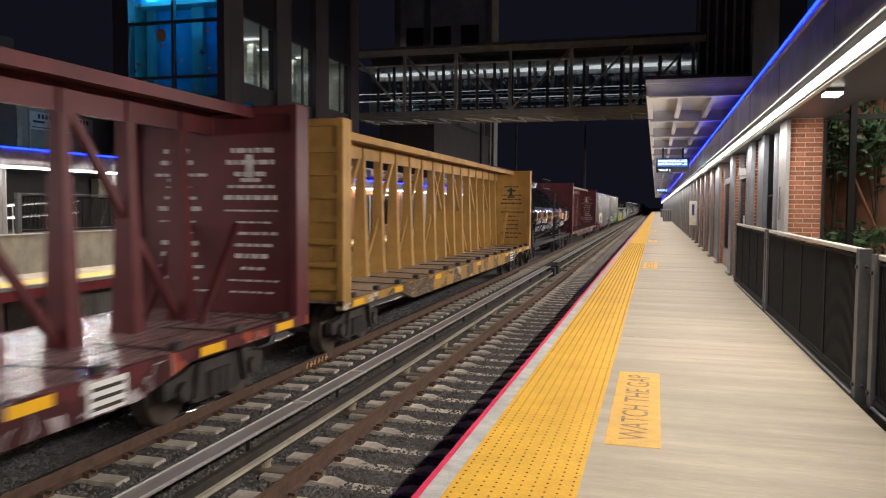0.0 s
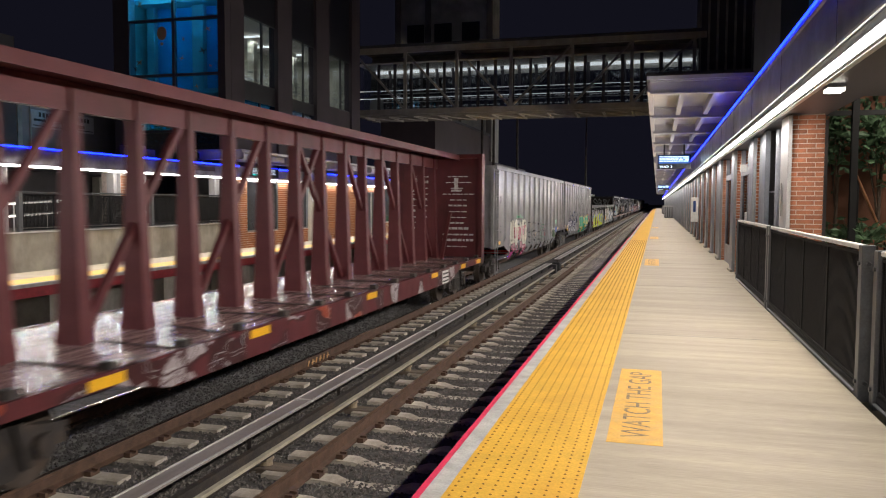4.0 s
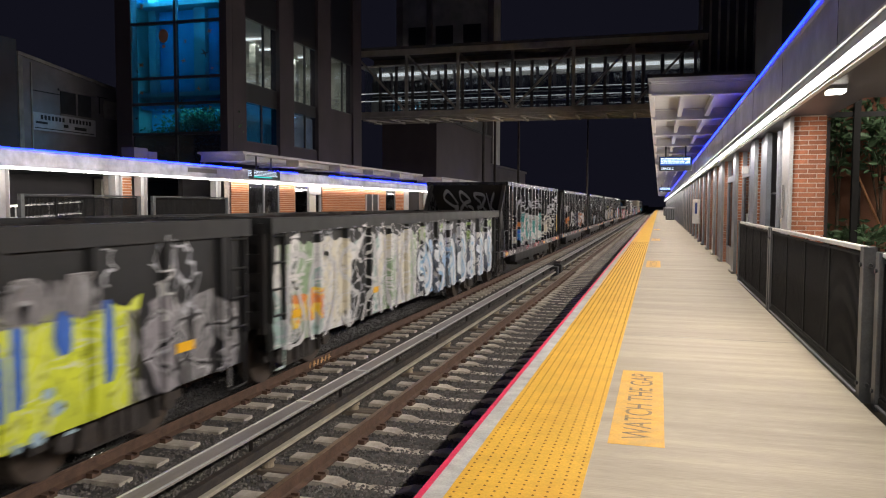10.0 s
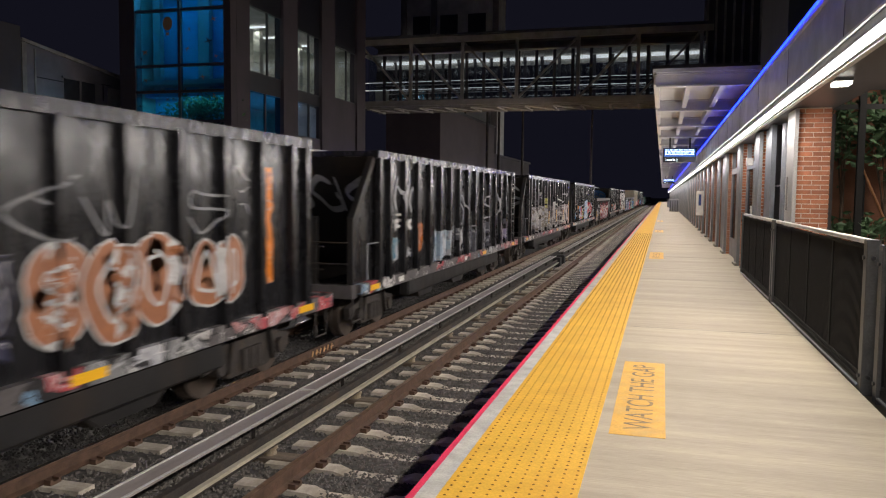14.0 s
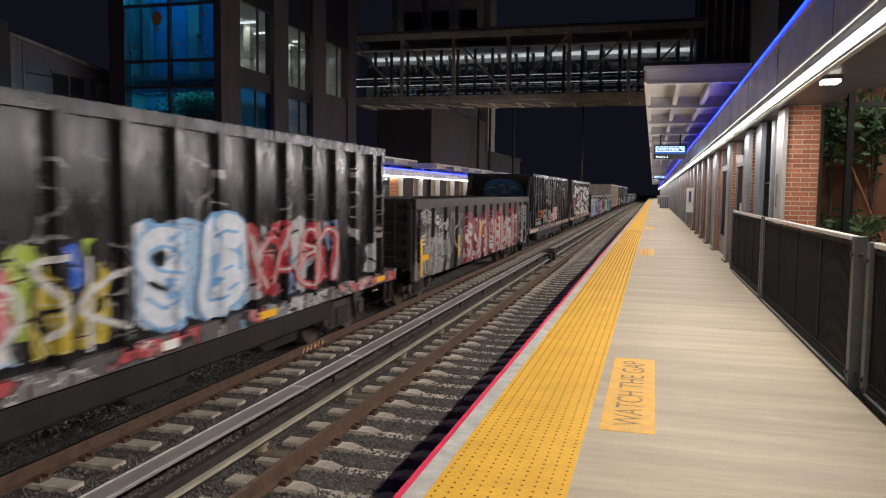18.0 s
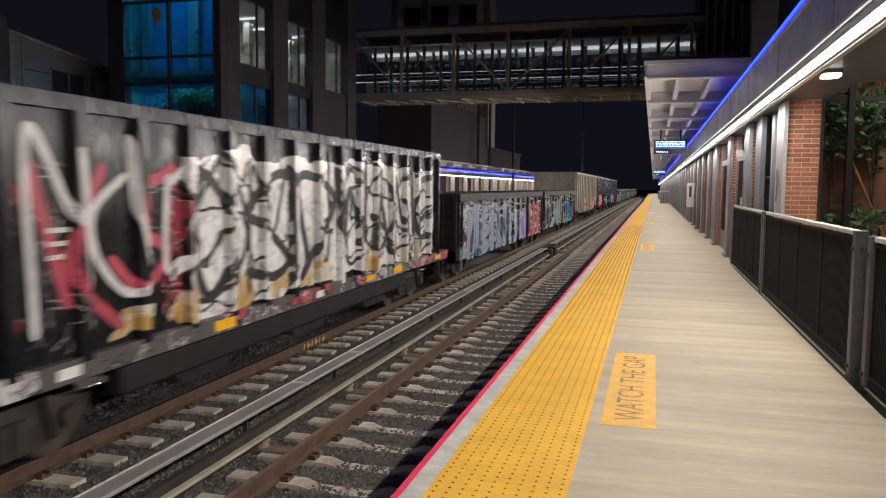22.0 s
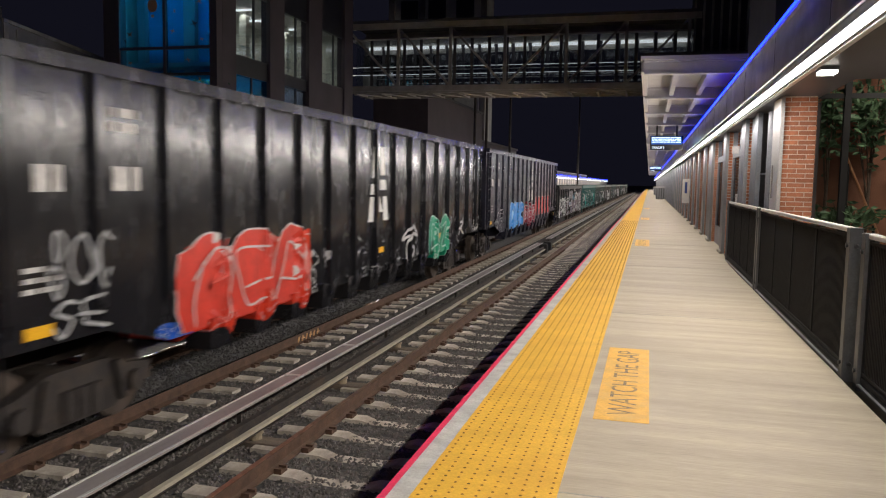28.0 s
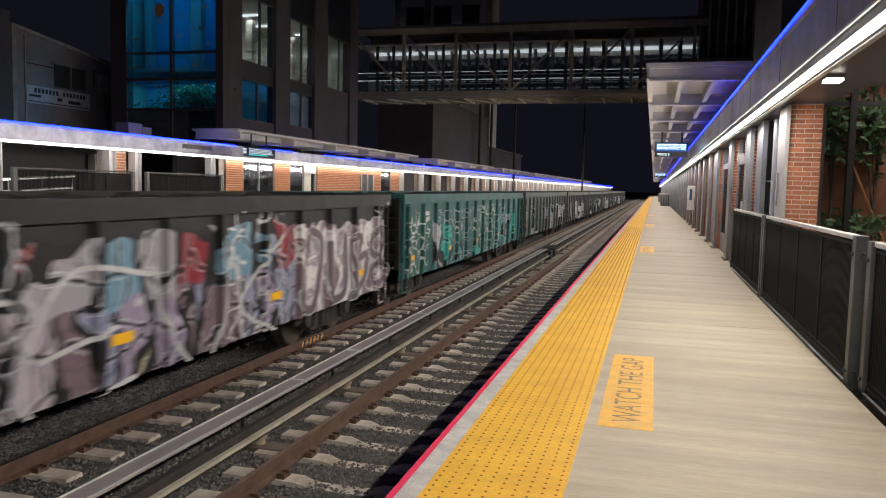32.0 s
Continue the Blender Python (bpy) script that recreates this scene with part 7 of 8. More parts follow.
hopper("black open hopper with yellow and white tags", 219.9, 16.45, P("hop_d", COAL, (
    (1.8, 6.6, 1.3, 2.4, [(0.2, 0.18, 0.15), (0.26, 0.24, 0.2), (0.12, 0.11, 0.1)], GREYW, 0.8, 9, 0.85), (5.4, 6.8, 2.35, 2.75, [(0.4, 0.4, 0.1), (0.45, 0.42, 0.15)], BLACK, 0.6, 5, 0.8), (7.0, 12.6, 1.3, 2.35, [(0.09, 0.08, 0.085), (0.13, 0.11, 0.11), (0.07, 0.065, 0.07)], (0.2, 0.18, 0.18), 0.9, 6, 0.95), (12.5, 15.4, 1.3, 2.35, [(0.5, 0.33, 0.32), WHITE, (0.4, 0.38, 0.38), (0.45, 0.3, 0.28)], (0.25, 0.2, 0.2), 0.6, 4, 0.95), (1.7, 15.5, 2.3, 3.3, [(0.2, 0.2, 0.2), (0.12, 0.12, 0.13), (0.3, 0.3, 0.3)], BLACK, 0.4, 34, -0.2)), 0.28, grime=(0.022, 0.02, 0.02), dent=0.1), 18, 24)
hopper("black open hopper with blue and red sprayed pieces", 237.6, 16.45, P("hop_e", COAL, (
    (1.2, 1.9, 1.4, 1.9, [(0.08, 0.2, 0.42), (0.12, 0.26, 0.48)], LBLUE, 0.5, 3, 0.8), (2.65, 3.3, 1.95, 2.18, [ORNG], ORNG, 0.5, 4, 1.0), (2.65, 3.3, 1.4, 1.9, [(0.25, 0.2, 0.17), BLACK], GREYW, 0.3, 5, 0.8), (3.5, 4.2, 2.0, 2.22, [ORNG], ORNG, 0.5, 6, 1.0), (3.5, 4.2, 1.4, 1.9, [(0.35, 0.12, 0.05), GREYW, BLACK], BLACK, 0.3, 7, 0.8), (4.4, 5.9, 1.3, 2.2, [RED, WHITE, (0.5, 0.1, 0.12), LBLUE, BLACK], WHITE, 0.45, 8, 0.95), (5.8, 7.6, 1.3, 2.35, [(0.3, 0.4, 0.06), (0.45, 0.35, 0.05), BLACK, BLUE, (0.1, 0.3, 0.35), RED], BLACK, 0.45, 9, 0.97), (7.4, 10.0, 1.3, 2.5, [(0.5, 0.55, 0.62), (0.55, 0.6, 0.66), (0.3, 0.45, 0.62)], (0.2, 0.38, 0.62), 0.9, 3, 1.0), (10.0, 13.0, 1.3, 2.4, [(0.4, 0.03, 0.05), BLACK, (0.3, 0.03, 0.04), GREYW, (0.15, 0.2, 0.35)], BLACK, 0.55, 6, 0.95), (13.0, 15.3, 1.3, 2.2, [GREYW, (0.3, 0.2, 0.2), BLACK], BLACK, 0.5, 7, 0.6), (1.7, 15.5, 2.4, 3.3, [(0.2, 0.2, 0.2), (0.12, 0.12, 0.13), (0.3, 0.3, 0.3)], BLACK, 0.4, 35, -0.2)), 0.28, grime=(0.022, 0.02, 0.02), dent=0.1), 18, 25)
gondola("low dark gondola with pink and white sprayed letters", 255.8, 17.0, 2.6, P("low_c", (0.022, 0.021, 0.022), (
    (5.2, 14.0, 1.85, 2.4, [(0.1, 0.025, 0.03), (0.06, 0.035, 0.035), (0.05, 0.03, 0.03)], DRED, 0.9, 3, 0.7), (5.2, 14.3, 0.7, 1.9, [(0.45, 0.4, 0.39), (0.42, 0.38, 0.38), (0.4, 0.3, 0.3), (0.25, 0.05, 0.06), (0.2, 0.04, 0.05)], (0.3, 0.07, 0.08), 0.9, 5, 1.0), (0.2, 5.0, 0.7, 1.8, [(0.2, 0.16, 0.15), (0.26, 0.24, 0.23), (0.12, 0.11, 0.11), (0.3, 0.2, 0.18)], (0.07, 0.06, 0.06), 0.7, 6, 0.8), (0.2, 5.0, 1.8, 2.45, [GREYW, (0.2, 0.2, 0.2)], BLACK, 0.45, 39, -0.4), (14.2, 16.9, 0.7, 2.3, [(0.24, 0.23, 0.23), (0.16, 0.14, 0.14), (0.09, 0.08, 0.08)], BLACK, 0.5, 8, 0.8))), 14, 0.72, bar_seed=8, load=True)
hopper("black open hopper with pale hand-painted letters", 273.15, 16.65, P("hop_f", COAL, (
    (1.8, 14.1, 2.7, 3.3, [(0.2, 0.2, 0.2), (0.12, 0.12, 0.13), (0.34, 0.33, 0.33)], BLACK, 0.32, 36, -0.6), (2.3, 4.4, 1.5, 1.95, [ORNG, (0.5, 0.14, 0.04)], BLACK, 0.5, 7, 0.9), (1.8, 4.4, 1.25, 1.6, [WHITE, GREYW], BLACK, 0.4, 8, 0.7), (4.5, 8.2, 1.25, 2.05, [(0.1, 0.085, 0.08), (0.14, 0.12, 0.11)], (0.42, 0.4, 0.4), 0.75, 5, 1.0), (8.2, 10.6, 1.3, 2.1, [WHITE, (0.6, 0.5, 0.5)], (0.5, 0.1, 0.14), 0.55, 6, 1.0), (10.6, 13.6, 1.3, 2.0, [(0.22, 0.2, 0.2), (0.3, 0.28, 0.28), (0.1, 0.09, 0.09)], BLACK, 0.4, 9, 0.6), (1.8, 14.0, 2.2, 3.5, [(0.09, 0.09, 0.1), (0.13, 0.13, 0.135)], COAL, 0.5, 2, 0.5)), 0.28, grime=(0.022, 0.02, 0.02), dent=0.1), 18, 26)
hopper("open hopper covered in white and black sprayed letters", 291.15, 16.75, P("hop_g", COAL, (
    (4.4, 15.5, 1.25, 3.35, [(0.72, 0.7, 0.68), (0.8, 0.78, 0.76), (0.65, 0.62, 0.58), (0.78, 0.76, 0.74)], (0.6, 0.58, 0.56), 0.9, 7, 1.0), (1.8, 4.6, 1.3, 3.1, [(0.25, 0.03, 0.05), WHITE, BLACK, (0.3, 0.3, 0.3)], BLACK, 0.5, 2, 0.6), (1.8, 15.5, 1.3, 3.4, [BLACK], BLACK, 0.8, 24, -0.75), (3.0, 15.3, 1.25, 1.6, [(0.5, 0.3, 0.1), CREAM], CREAM, 0.5, 4, 0.4)), 0.28, grime=(0.022, 0.02, 0.02), dent=0.1), 18, 27)
gondola("low gondola with blue, green and red sprayed letters", 309.4, 17.1, 2.6, P("low_d", (0.022, 0.022, 0.025), (
    (0.4, 8.2, 0.4, 2.35, [(0.22, 0.32, 0.46), (0.3, 0.35, 0.44), (0.4, 0.4, 0.42), (0.12, 0.18, 0.35)], BLACK, 0.8, 5, 0.97), (6.4, 11.3, 0.4, 1.9, [(0.4, 0.42, 0.45), (0.2, 0.36, 0.07), (0.22, 0.38, 0.08), (0.03, 0.05, 0.14)], (0.03, 0.05, 0.14), 0.8, 8, 0.98), (11.3, 12.6, 0.55, 1.8, [(0.25, 0.16, 0.55), (0.3, 0.2, 0.6)], (0.5, 0.45, 0.6), 0.9, 3, 1.0), (13.0, 17.1, 0.45, 2.1, [(0.04, 0.03, 0.03), (0.12, 0.03, 0.03)], BLACK, 0.8, 3, 0.5), (0.3, 13, 1.8, 2.5, [WHITE, GREYW], BLACK, 0.35, 40, -0.75))), 14, 0.72, bar_seed=9, load=True)
gondola("low gondola with turquoise, blue and orange sprayed letters", 326.5, 16.25, 2.6, P("low_e", (0.022, 0.022, 0.025), (
    (0.2, 4.6, 0.65, 1.02, [WHITE], WHITE, 0.9, 5, 1.0), (0.2, 4.0, 0.98, 2.2, [(0.03, 0.03, 0.033), (0.1, 0.1, 0.105), (0.05, 0.05, 0.055), (0.2, 0.2, 0.21)], (0.4, 0.4, 0.42), 0.9, 7, 1.0), (4.0, 4.9, 0.8, 2.1, [(0.2, 0.33, 0.48), (0.3, 0.03, 0.04), WHITE, BLACK], BLACK, 0.4, 6, 0.9), (4.6, 8.6, 0.65, 1.9, [(0.4, 0.33, 0.04), (0.03, 0.2, 0.62), (0.1, 0.1, 0.03)], BLACK, 0.8, 8, 0.85), (8.3, 9.5, 0.65, 1.95, [RED, (0.5, 0.05, 0.06)], BLACK, 0.6, 3, 0.95), (9.3, 14.6, 0.65, 2.0, [(0.04, 0.42, 0.44), (0.05, 0.45, 0.45), (0.3, 0.2, 0.5), (0.03, 0.25, 0.55)], BLACK, 0.7, 6, 1.0), (14.3, 15.2, 0.7, 1.6, [RED], WHITE, 0.5, 9, 0.9), (0.3, 16.0, 1.9, 2.45, [WHITE, GREYW], BLACK, 0.35, 41, -0.6), (14.9, 16.1, 0.7, 2.4, [WHITE, GREYW], BLACK, 0.3, 43, -0.75))), 14, 0.72, bar_seed=10, load=True)
gondola("tall dull tan gondola with pink and green sprayed letters", 348.2, 20.6, 3.95, P("tan_car", (0.3, 0.26, 0.21), (
    (12.6, 17.1, 0.85, 1.7, [(0.6, 0.16, 0.15), (0.55, 0.13, 0.13)], (0.6, 0.45, 0.4), 0.8, 4, 0.9), (17.1, 20.15, 0.75, 2.0, [(0.01, 0.09, 0.06), (0.015, 0.1, 0.07)], WHITE, 0.95, 6, 1.0), (7.0, 8.6, 0.9, 2.0, [(0.1, 0.06, 0.05)], WHITE, 0.7, 3, 0.8), (9.4, 11.0, 0.9, 1.7, [(0.5, 0.06, 0.06)], (0.55, 0.4, 0.4), 0.6, 8, 0.8)), 0.6, 0.05, (0.13, 0.1, 0.08), 0.6), 14, 0.95, bar_seed=12, stencil="stencil_dark")
gondola("tall glossy black gondola with a red sprayed name and white marks", 369.6, 20.2, 3.95, P("black_car_a", (0.015, 0.0148, 0.0175), (
    (3.3, 6.9, 0.85, 2.0, [(0.62, 0.045, 0.02), (0.58, 0.04, 0.02)], (0.62, 0.045, 0.02), 1.0, 4, 1.0), (14.3, 16.0, 0.8, 1.8, [(0.01, 0.3, 0.16)], (0.4, 0.6, 0.5), 0.7, 6, 1.0), (2.7, 3.5, 0.8, 1.15, [(0.03, 0.08, 0.3)], BLUE, 0.5, 3, 0.9), (7.0, 8.0, 0.9, 1.7, [WHITE, GREYW], BLACK, 0.3, 5, -0.4), (9.2, 14.2, 0.9, 1.8, [WHITE, GREYW], BLACK, 0.3, 44, -0.3), (16.4, 20.5, 0.9, 1.9, [WHITE, GREYW], BLACK, 0.35, 45, -0.3)), 0.22, 0.1, amount=0.15, dent=0.05), 17, 0.95, tub=0.32, bar_seed=14)
gondola("tall glossy black gondola with blue and red sprayed letters", 391.2, 20.4, 3.95, P("black_car_b", (0.029, 0.0285, 0.041), (
    (4.5, 7.9, 0.8, 2.0, [(0.05, 0.3, 0.75), (0.06, 0.33, 0.78)], (0.05, 0.3, 0.75), 0.9, 4, 0.3), (8.3, 11.6, 0.8, 1.9, [(0.32, 0.02, 0.05), DRED], DRED, 0.8, 6, 0.3), (1.0, 3.2, 0.9, 1.9, [WHITE, GREYW], BLACK, 0.35, 3, -0.75)), 0.36, 0.1, amount=0.15, dent=0.05), 17, 0.95, tub=0.32, bar_seed=15)
gondola("low gondola covered in grey and white sprayed letters", 409.05, 16.4, 2.6, P("low_f", (0.022, 0.022, 0.024), (
    (0.4, 4.6, 0.4, 1.9, [WHITE, WHITE, (0.5, 0.5, 0.52)], BLACK, 1.0, 5, 1.0), (4.5, 12.4, 0.4, 1.7, [(0.28, 0.23, 0.31), (0.24, 0.25, 0.34), (0.26, 0.22, 0.12), (0.34, 0.29, 0.33), (0.17, 0.12, 0.14)], BLACK, 0.6, 9, 0.95), (4.5, 12.4, 1.6, 2.3, [(0.12, 0.22, 0.32), DRED, (0.3, 0.28, 0.3), (0.14, 0.25, 0.32)], BLACK, 0.8, 3, 0.85), (12.2, 16.6, 0.4, 2.2, [(0.2, 0.14, 0.15), (0.3, 0.26, 0.28)], WHITE, 0.75, 6, 1.0), (0.3, 16.5, 0.6, 2.5, [WHITE, GREYW], BLACK, 0.4, 42, -0.3))), 14, 0.72, bar_seed=16, load=True)
gondola("low teal gondola with tags", 426.2, 16.1, 2.6, P("low_g", (0.03, 0.11, 0.1), (
    (0.3, 15.5, 0.6, 2.3, [WHITE, GREYW], BLACK, 0.4, 43, -0.75), (1.0, 15.0, 0.5, 1.9, [TEAL, (0.1, 0.3, 0.28), GREYW], BLACK, 0.8, 5, 0.6),)), 14, 0.72, bar_seed=17, load=True)
for k in range(7):
    body = P("low_far", (0.06, 0.055, 0.05) if k % 2 else (0.05, 0.07, 0.065), ((0.5, 15.5, 0.5, 2.0, [GREYW, WHITE, (0.2, 0.2, 0.25)], BLACK, 0.8, k + 3, 0.6),)) if k < 2 else (body_odd if k % 2 else body_even)
    if k == 0:
        body_even = body
    if k == 1:
        body_odd = body
    gondola("low tagged gondola at the rear of the train", 443.2 + k * 17.2, 16.2, 2.6, body, 14, 0.72, bar_seed=20 + k, load=True)

# sprayed letter forms: round strokes laid in coats over panels and ribs
GLYPH = {
    "o": [[(.5, 1), (.1, .75), (.1, .25), (.5, 0), (.9, .25), (.9, .75), (.5, 1)]],
    "s": [[(.9, .85), (.5, 1), (.12, .78), (.5, .5), (.88, .25), (.5, 0), (.1, .15)]],
    "n": [[(.1, 0), (.12, .5), (.1, 1)], [(.12, .7), (.5, 1), (.88, .75), (.9, 0)]],
    "u": [[(.1, 1), (.1, .3), (.5, 0), (.9, .3), (.9, 1)]],
    "e": [[(.9, .95), (.2, .95), (.1, .5), (.2, .05), (.9, .05)], [(.15, .5), (.75, .52)]],
    "a": [[(.05, 0), (.3, .7), (.5, 1), (.7, .7), (.95, 0)], [(.25, .35), (.75, .35)]],
    "k": [[(.15, 0), (.12, 1)], [(.9, 1), (.3, .5), (.9, 0)]],
    "h": [[(.12, 0), (.15, 1)], [(.85, 0), (.88, 1)], [(.15, .5), (.85, .55)]],
    "d": [[(.15, 0), (.15, 1), (.7, .9), (.92, .5), (.7, .08), (.15, 0)]],
    "b": [[(.15, 0), (.15, 1), (.75, .9), (.7, .58), (.2, .52)], [(.3, .52), (.85, .45), (.85, .1), (.15, 0)]],
    "c": [[(.9, .8), (.5, 1), (.12, .7), (.12, .3), (.5, 0), (.9, .2)]],
    "y": [[(.1, 1), (.3, .6), (.5, .5), (.7, .6), (.9, 1)], [(.5, .5), (.5, 0)]],
    "w": [[(.05, 1), (.2, .05), (.5, .7), (.8, .05), (.95, 1)]],
    "t": [[(.05, .95), (.95, .95)], [(.5, .9), (.5, 0)]],
    "i": [[(.5, 0), (.45, .5), (.5, 1)]],
    "m": [[(.05, 0), (.15, 1), (.5, .4), (.85, 1), (.95, 0)]],
    "8": [[(.5, .52), (.12, .75), (.5, 1), (.88, .75), (.5, .52), (.1, .28), (.5, 0), (.9, .28), (.5, .52)]],
    "z": [[(.1, .95), (.85, .95), (.15, .05), (.9, .05)]],
    "g": [[(.9, .8), (.5, 1), (.12, .7), (.12, .3), (.5, 0), (.9, .2), (.9, .5), (.55, .5)]],
    "v": [[(.05, .9), (.5, .1), (.95, 1)], [(.1, .5), (.4, .45)]],
    "f": [[(.15, 0), (.15, .95), (.9, .95)], [(.15, .5), (.75, .5)]],
    "p": [[(.15, 0), (.15, 1), (.8, .9), (.8, .55), (.2, .45)]],
    "l": [[(.15, 1), (.15, .05), (.85, .05)]],
}
SPRAY = {}


def spray_can(c):
    key = tuple(round(v, 3) for v in c)
    if key not in SPRAY:
        SPRAY[key] = surface("spray_paint", c, 0.5, scale=5, vary=0.2, bump=0.05, dirt=tuple(v * 0.5 for v in c), dirt_amount=0.5, streak=0.6)
    return SPRAY[key]


def smooth_line(pts, step=0.045):
    p = [np.array(q, float) for q in pts]
    p = [2 * p[0] - p[1]] + p + [2 * p[-1] - p[-2]]
    out = []
    for i in range(1, len(p) - 2):
        n = max(2, int(np.linalg.norm(p[i + 1] - p[i]) / step))
        for k in range(n):
            t = k / n
            out.append(0.5 * (2 * p[i] + (p[i + 1] - p[i - 1]) * t + (2 * p[i - 1] - 5 * p[i] + 4 * p[i + 1] - p[i + 2]) * t * t + (3 * p[i] - p[i - 1] - 3 * p[i + 1] + p[i + 2]) * t ** 3))
    out.append(p[-2])
    return np.array(out)


def spray(label, glyphs, y0, y1, z0, z1, coats, seed=1, hop=False, shift=(0, 0), ribs=14, rib_w=0.17, tank=False, name="sprayed_letter", jitter=0.15, lift=0.0, slope=0):
    """coats: (width, colour), widest first; letters run from y0 to y1."""
    car = TRAIN_BY_LABEL[label]
    L = CAR_LENGTH[label]
    rr = np.random.default_rng(seed)
    first, pitch, half = (1.66, 0.945, 0.09) if hop else (0.55, (L - 1.1) / (ribs - 1), rib_w / 2)
    plane = 1.505 if hop else 1.53
    w = (y1 - y0) / len(glyphs)
    if coats[0][0] >= 0.28:
        coats = [(c[0] + 0.35 * coats[0][0] if c[0] > 0.15 else c[0], c[1]) for c in coats]
    if len(coats) == 2 and coats[0][0] >= 0.28:
        coats = list(coats) + [(0.045, coats[0][1])]
    low = 1.24 if hop else (0.98 if L > 18.5 else 0.68)
    m = min(0.42 * coats[0][0], 0.2 * w)
    for i, g in enumerate(glyphs):
        if g == " ":
            continue
        verts, faces, mats = [], [], []
        for s_i, stroke in enumerate(GLYPH[g]):
            q = [(y0 + i * w + m + (w - 2 * m) * (a + rr.normal(0, jitter * 0.6)) + shift[0], z0 + m + (z1 - z0 - 2 * m) * (b + rr.normal(0, jitter * 0.6)) + shift[1]) for a, b in stroke]
            line = smooth_line(q)
            tan = np.gradient(line, axis=0)
            tan /= np.linalg.norm(tan, axis=1)[:, None] + 1e-9
            nor = np.stack([-tan[:, 1], tan[:, 0]], 1)
            for c_i, (width, colour) in enumerate(coats):
                wid = np.full(len(line), width / 2)
                ext = width * 0.3
                ln = line.copy()
                ln[0] -= tan[0] * ext
                ln[-1] += tan[-1] * ext
                wid[0] *= 0.6
                wid[-1] *= 0.6
                k0 = len(verts)
                cols = 5
                for p, n_, h in zip(ln, nor, wid):
                    for j in range(cols):
                        a = p + n_ * h * (2 * j / (cols - 1) - 1)
                        if slope:
                            verts.append((a[0], 4.2 - 3.2 * a[1] - 0.02 - 0.004 * c_i, 1.0 + 2.66 * a[1] - 0.01))
                            continue
                        a[1] = max(a[1], low + (0.0 if hop or 3.0 < a[0] < L - 3.0 or L < 18.5 else 0.32))
                        d = abs((a[0] - first + pitch / 2) % pitch - pitch / 2)
                        x = np.interp(d, (half * 0.85, half + 0.03), (1.6, plane)) + 0.005 + 0.004 * c_i + 0.0009 * s_i + (0.014 * (i % 2) if coats[0][0] > 0.3 else 0.0) + lift
                        if tank:
                            x = math.sqrt(max(0.0, 1.49 ** 2 - (a[1] - 2.42) ** 2)) + 0.004 * c_i
                        verts.append((x, a[0], a[1]))
                for k in range(len(ln) - 1):
                    for j in range(cols - 1):
                        e = k0 + k * cols + j
                        faces.append((e, e + 1, e + cols + 1, e + cols))
                        mats.append(c_i)
        me = bpy.data.meshes.new(name)
        me.from_pydata(verts, [], faces)
        for c in coats:
            me.materials.append(spray_can(c[1]))
        me.polygons.foreach_set("material_index", mats)
        ob = new(name, me)
        ob.parent = car


TRAIN_BY_LABEL = {c["label"]: c for c, _ in TRAIN}
CAR_LENGTH = {c["label"]: 0.0 for c, _ in TRAIN}
for c, _ in TRAIN:
    CAR_LENGTH[c["label"]] = max(k.location.y for k in c.children if k.name.startswith("coupler"))
NAVY, OFFW, BROWN = (0.02, 0.035, 0.12), (0.5, 0.49, 0.48), (0.3, 0.115, 0.05)
TK = "black tank car with white lettering and sprayed tags"
spray(TK, "sgk", 11.4, 13.4, 1.65, 2.0, ((0.08, OFFW),), 40, tank=True, jitter=0.25)
spray(TK, "kgs", 11.3, 13.5, 1.67, 1.95, ((0.05, GREYW),), 44, tank=True, jitter=0.3)
spray(TK, "s8k8m88e", 5.7, 8.2, 1.68, 2.05, ((0.07, GREYW),), 41, tank=True, jitter=0.25)
spray(TK, "8gs e 8s8m", 1.5, 5.5, 1.62, 1.92, ((0.065, GREYW),), 42, tank=True, jitter=0.25)
spray(TK, "wm", 10.3, 11.3, 2.1, 2.75, ((0.1, (0.4, 0.13, 0.12)),), 43, tank=True, jitter=0.2)
spray(TK, "ant", 2.4, 3.5, 2.28, 2.66, ((0.26, (0.2, 0.035, 0.04)),), 145, tank=True)
spray(TK, "8a", 13.7, 14.7, 1.95, 2.2, ((0.12, (0.45, 0.05, 0.04)),), 45, tank=True)
GA = "tall pale grey gondola with pink and red sprayed letters"
spray(GA, "ooao", 3.0, 6.3, 1.3, 2.2, ((0.42, (0.03, 0.035, 0.04)), (0.36, (0.58, 0.55, 0.45)), (0.25, (0.58, 0.55, 0.45))), 46, rib_w=0.26, jitter=0.06)
spray(GA, "iviiv", 3.2, 6.1, 1.5, 2.0, ((0.16, (0.5, 0.07, 0.12)), (0.1, (0.55, 0.35, 0.38))), 146, rib_w=0.26, lift=0.04)
spray(GA, "onoo", 3.1, 6.3, 1.0, 1.4, ((0.2, (0.03, 0.03, 0.035)), (0.14, (0.5, 0.06, 0.1)), (0.07, (0.55, 0.3, 0.35))), 147, rib_w=0.26)
spray(GA, "vv", 4.4, 6.0, 2.25, 2.45, ((0.07, (0.03, 0.18, 0.08)),), 148, rib_w=0.26)
spray(GA, "s e  k o", 7.2, 13.0, 1.05, 1.8, ((0.05, (0.03, 0.03, 0.035)),), 47, rib_w=0.26, jitter=0.2)
spray(GA, "es", 16.35, 17.2, 1.72, 1.98, ((0.12, (0.04, 0.28, 0.14)),), 149, rib_w=0.26, jitter=0.2)
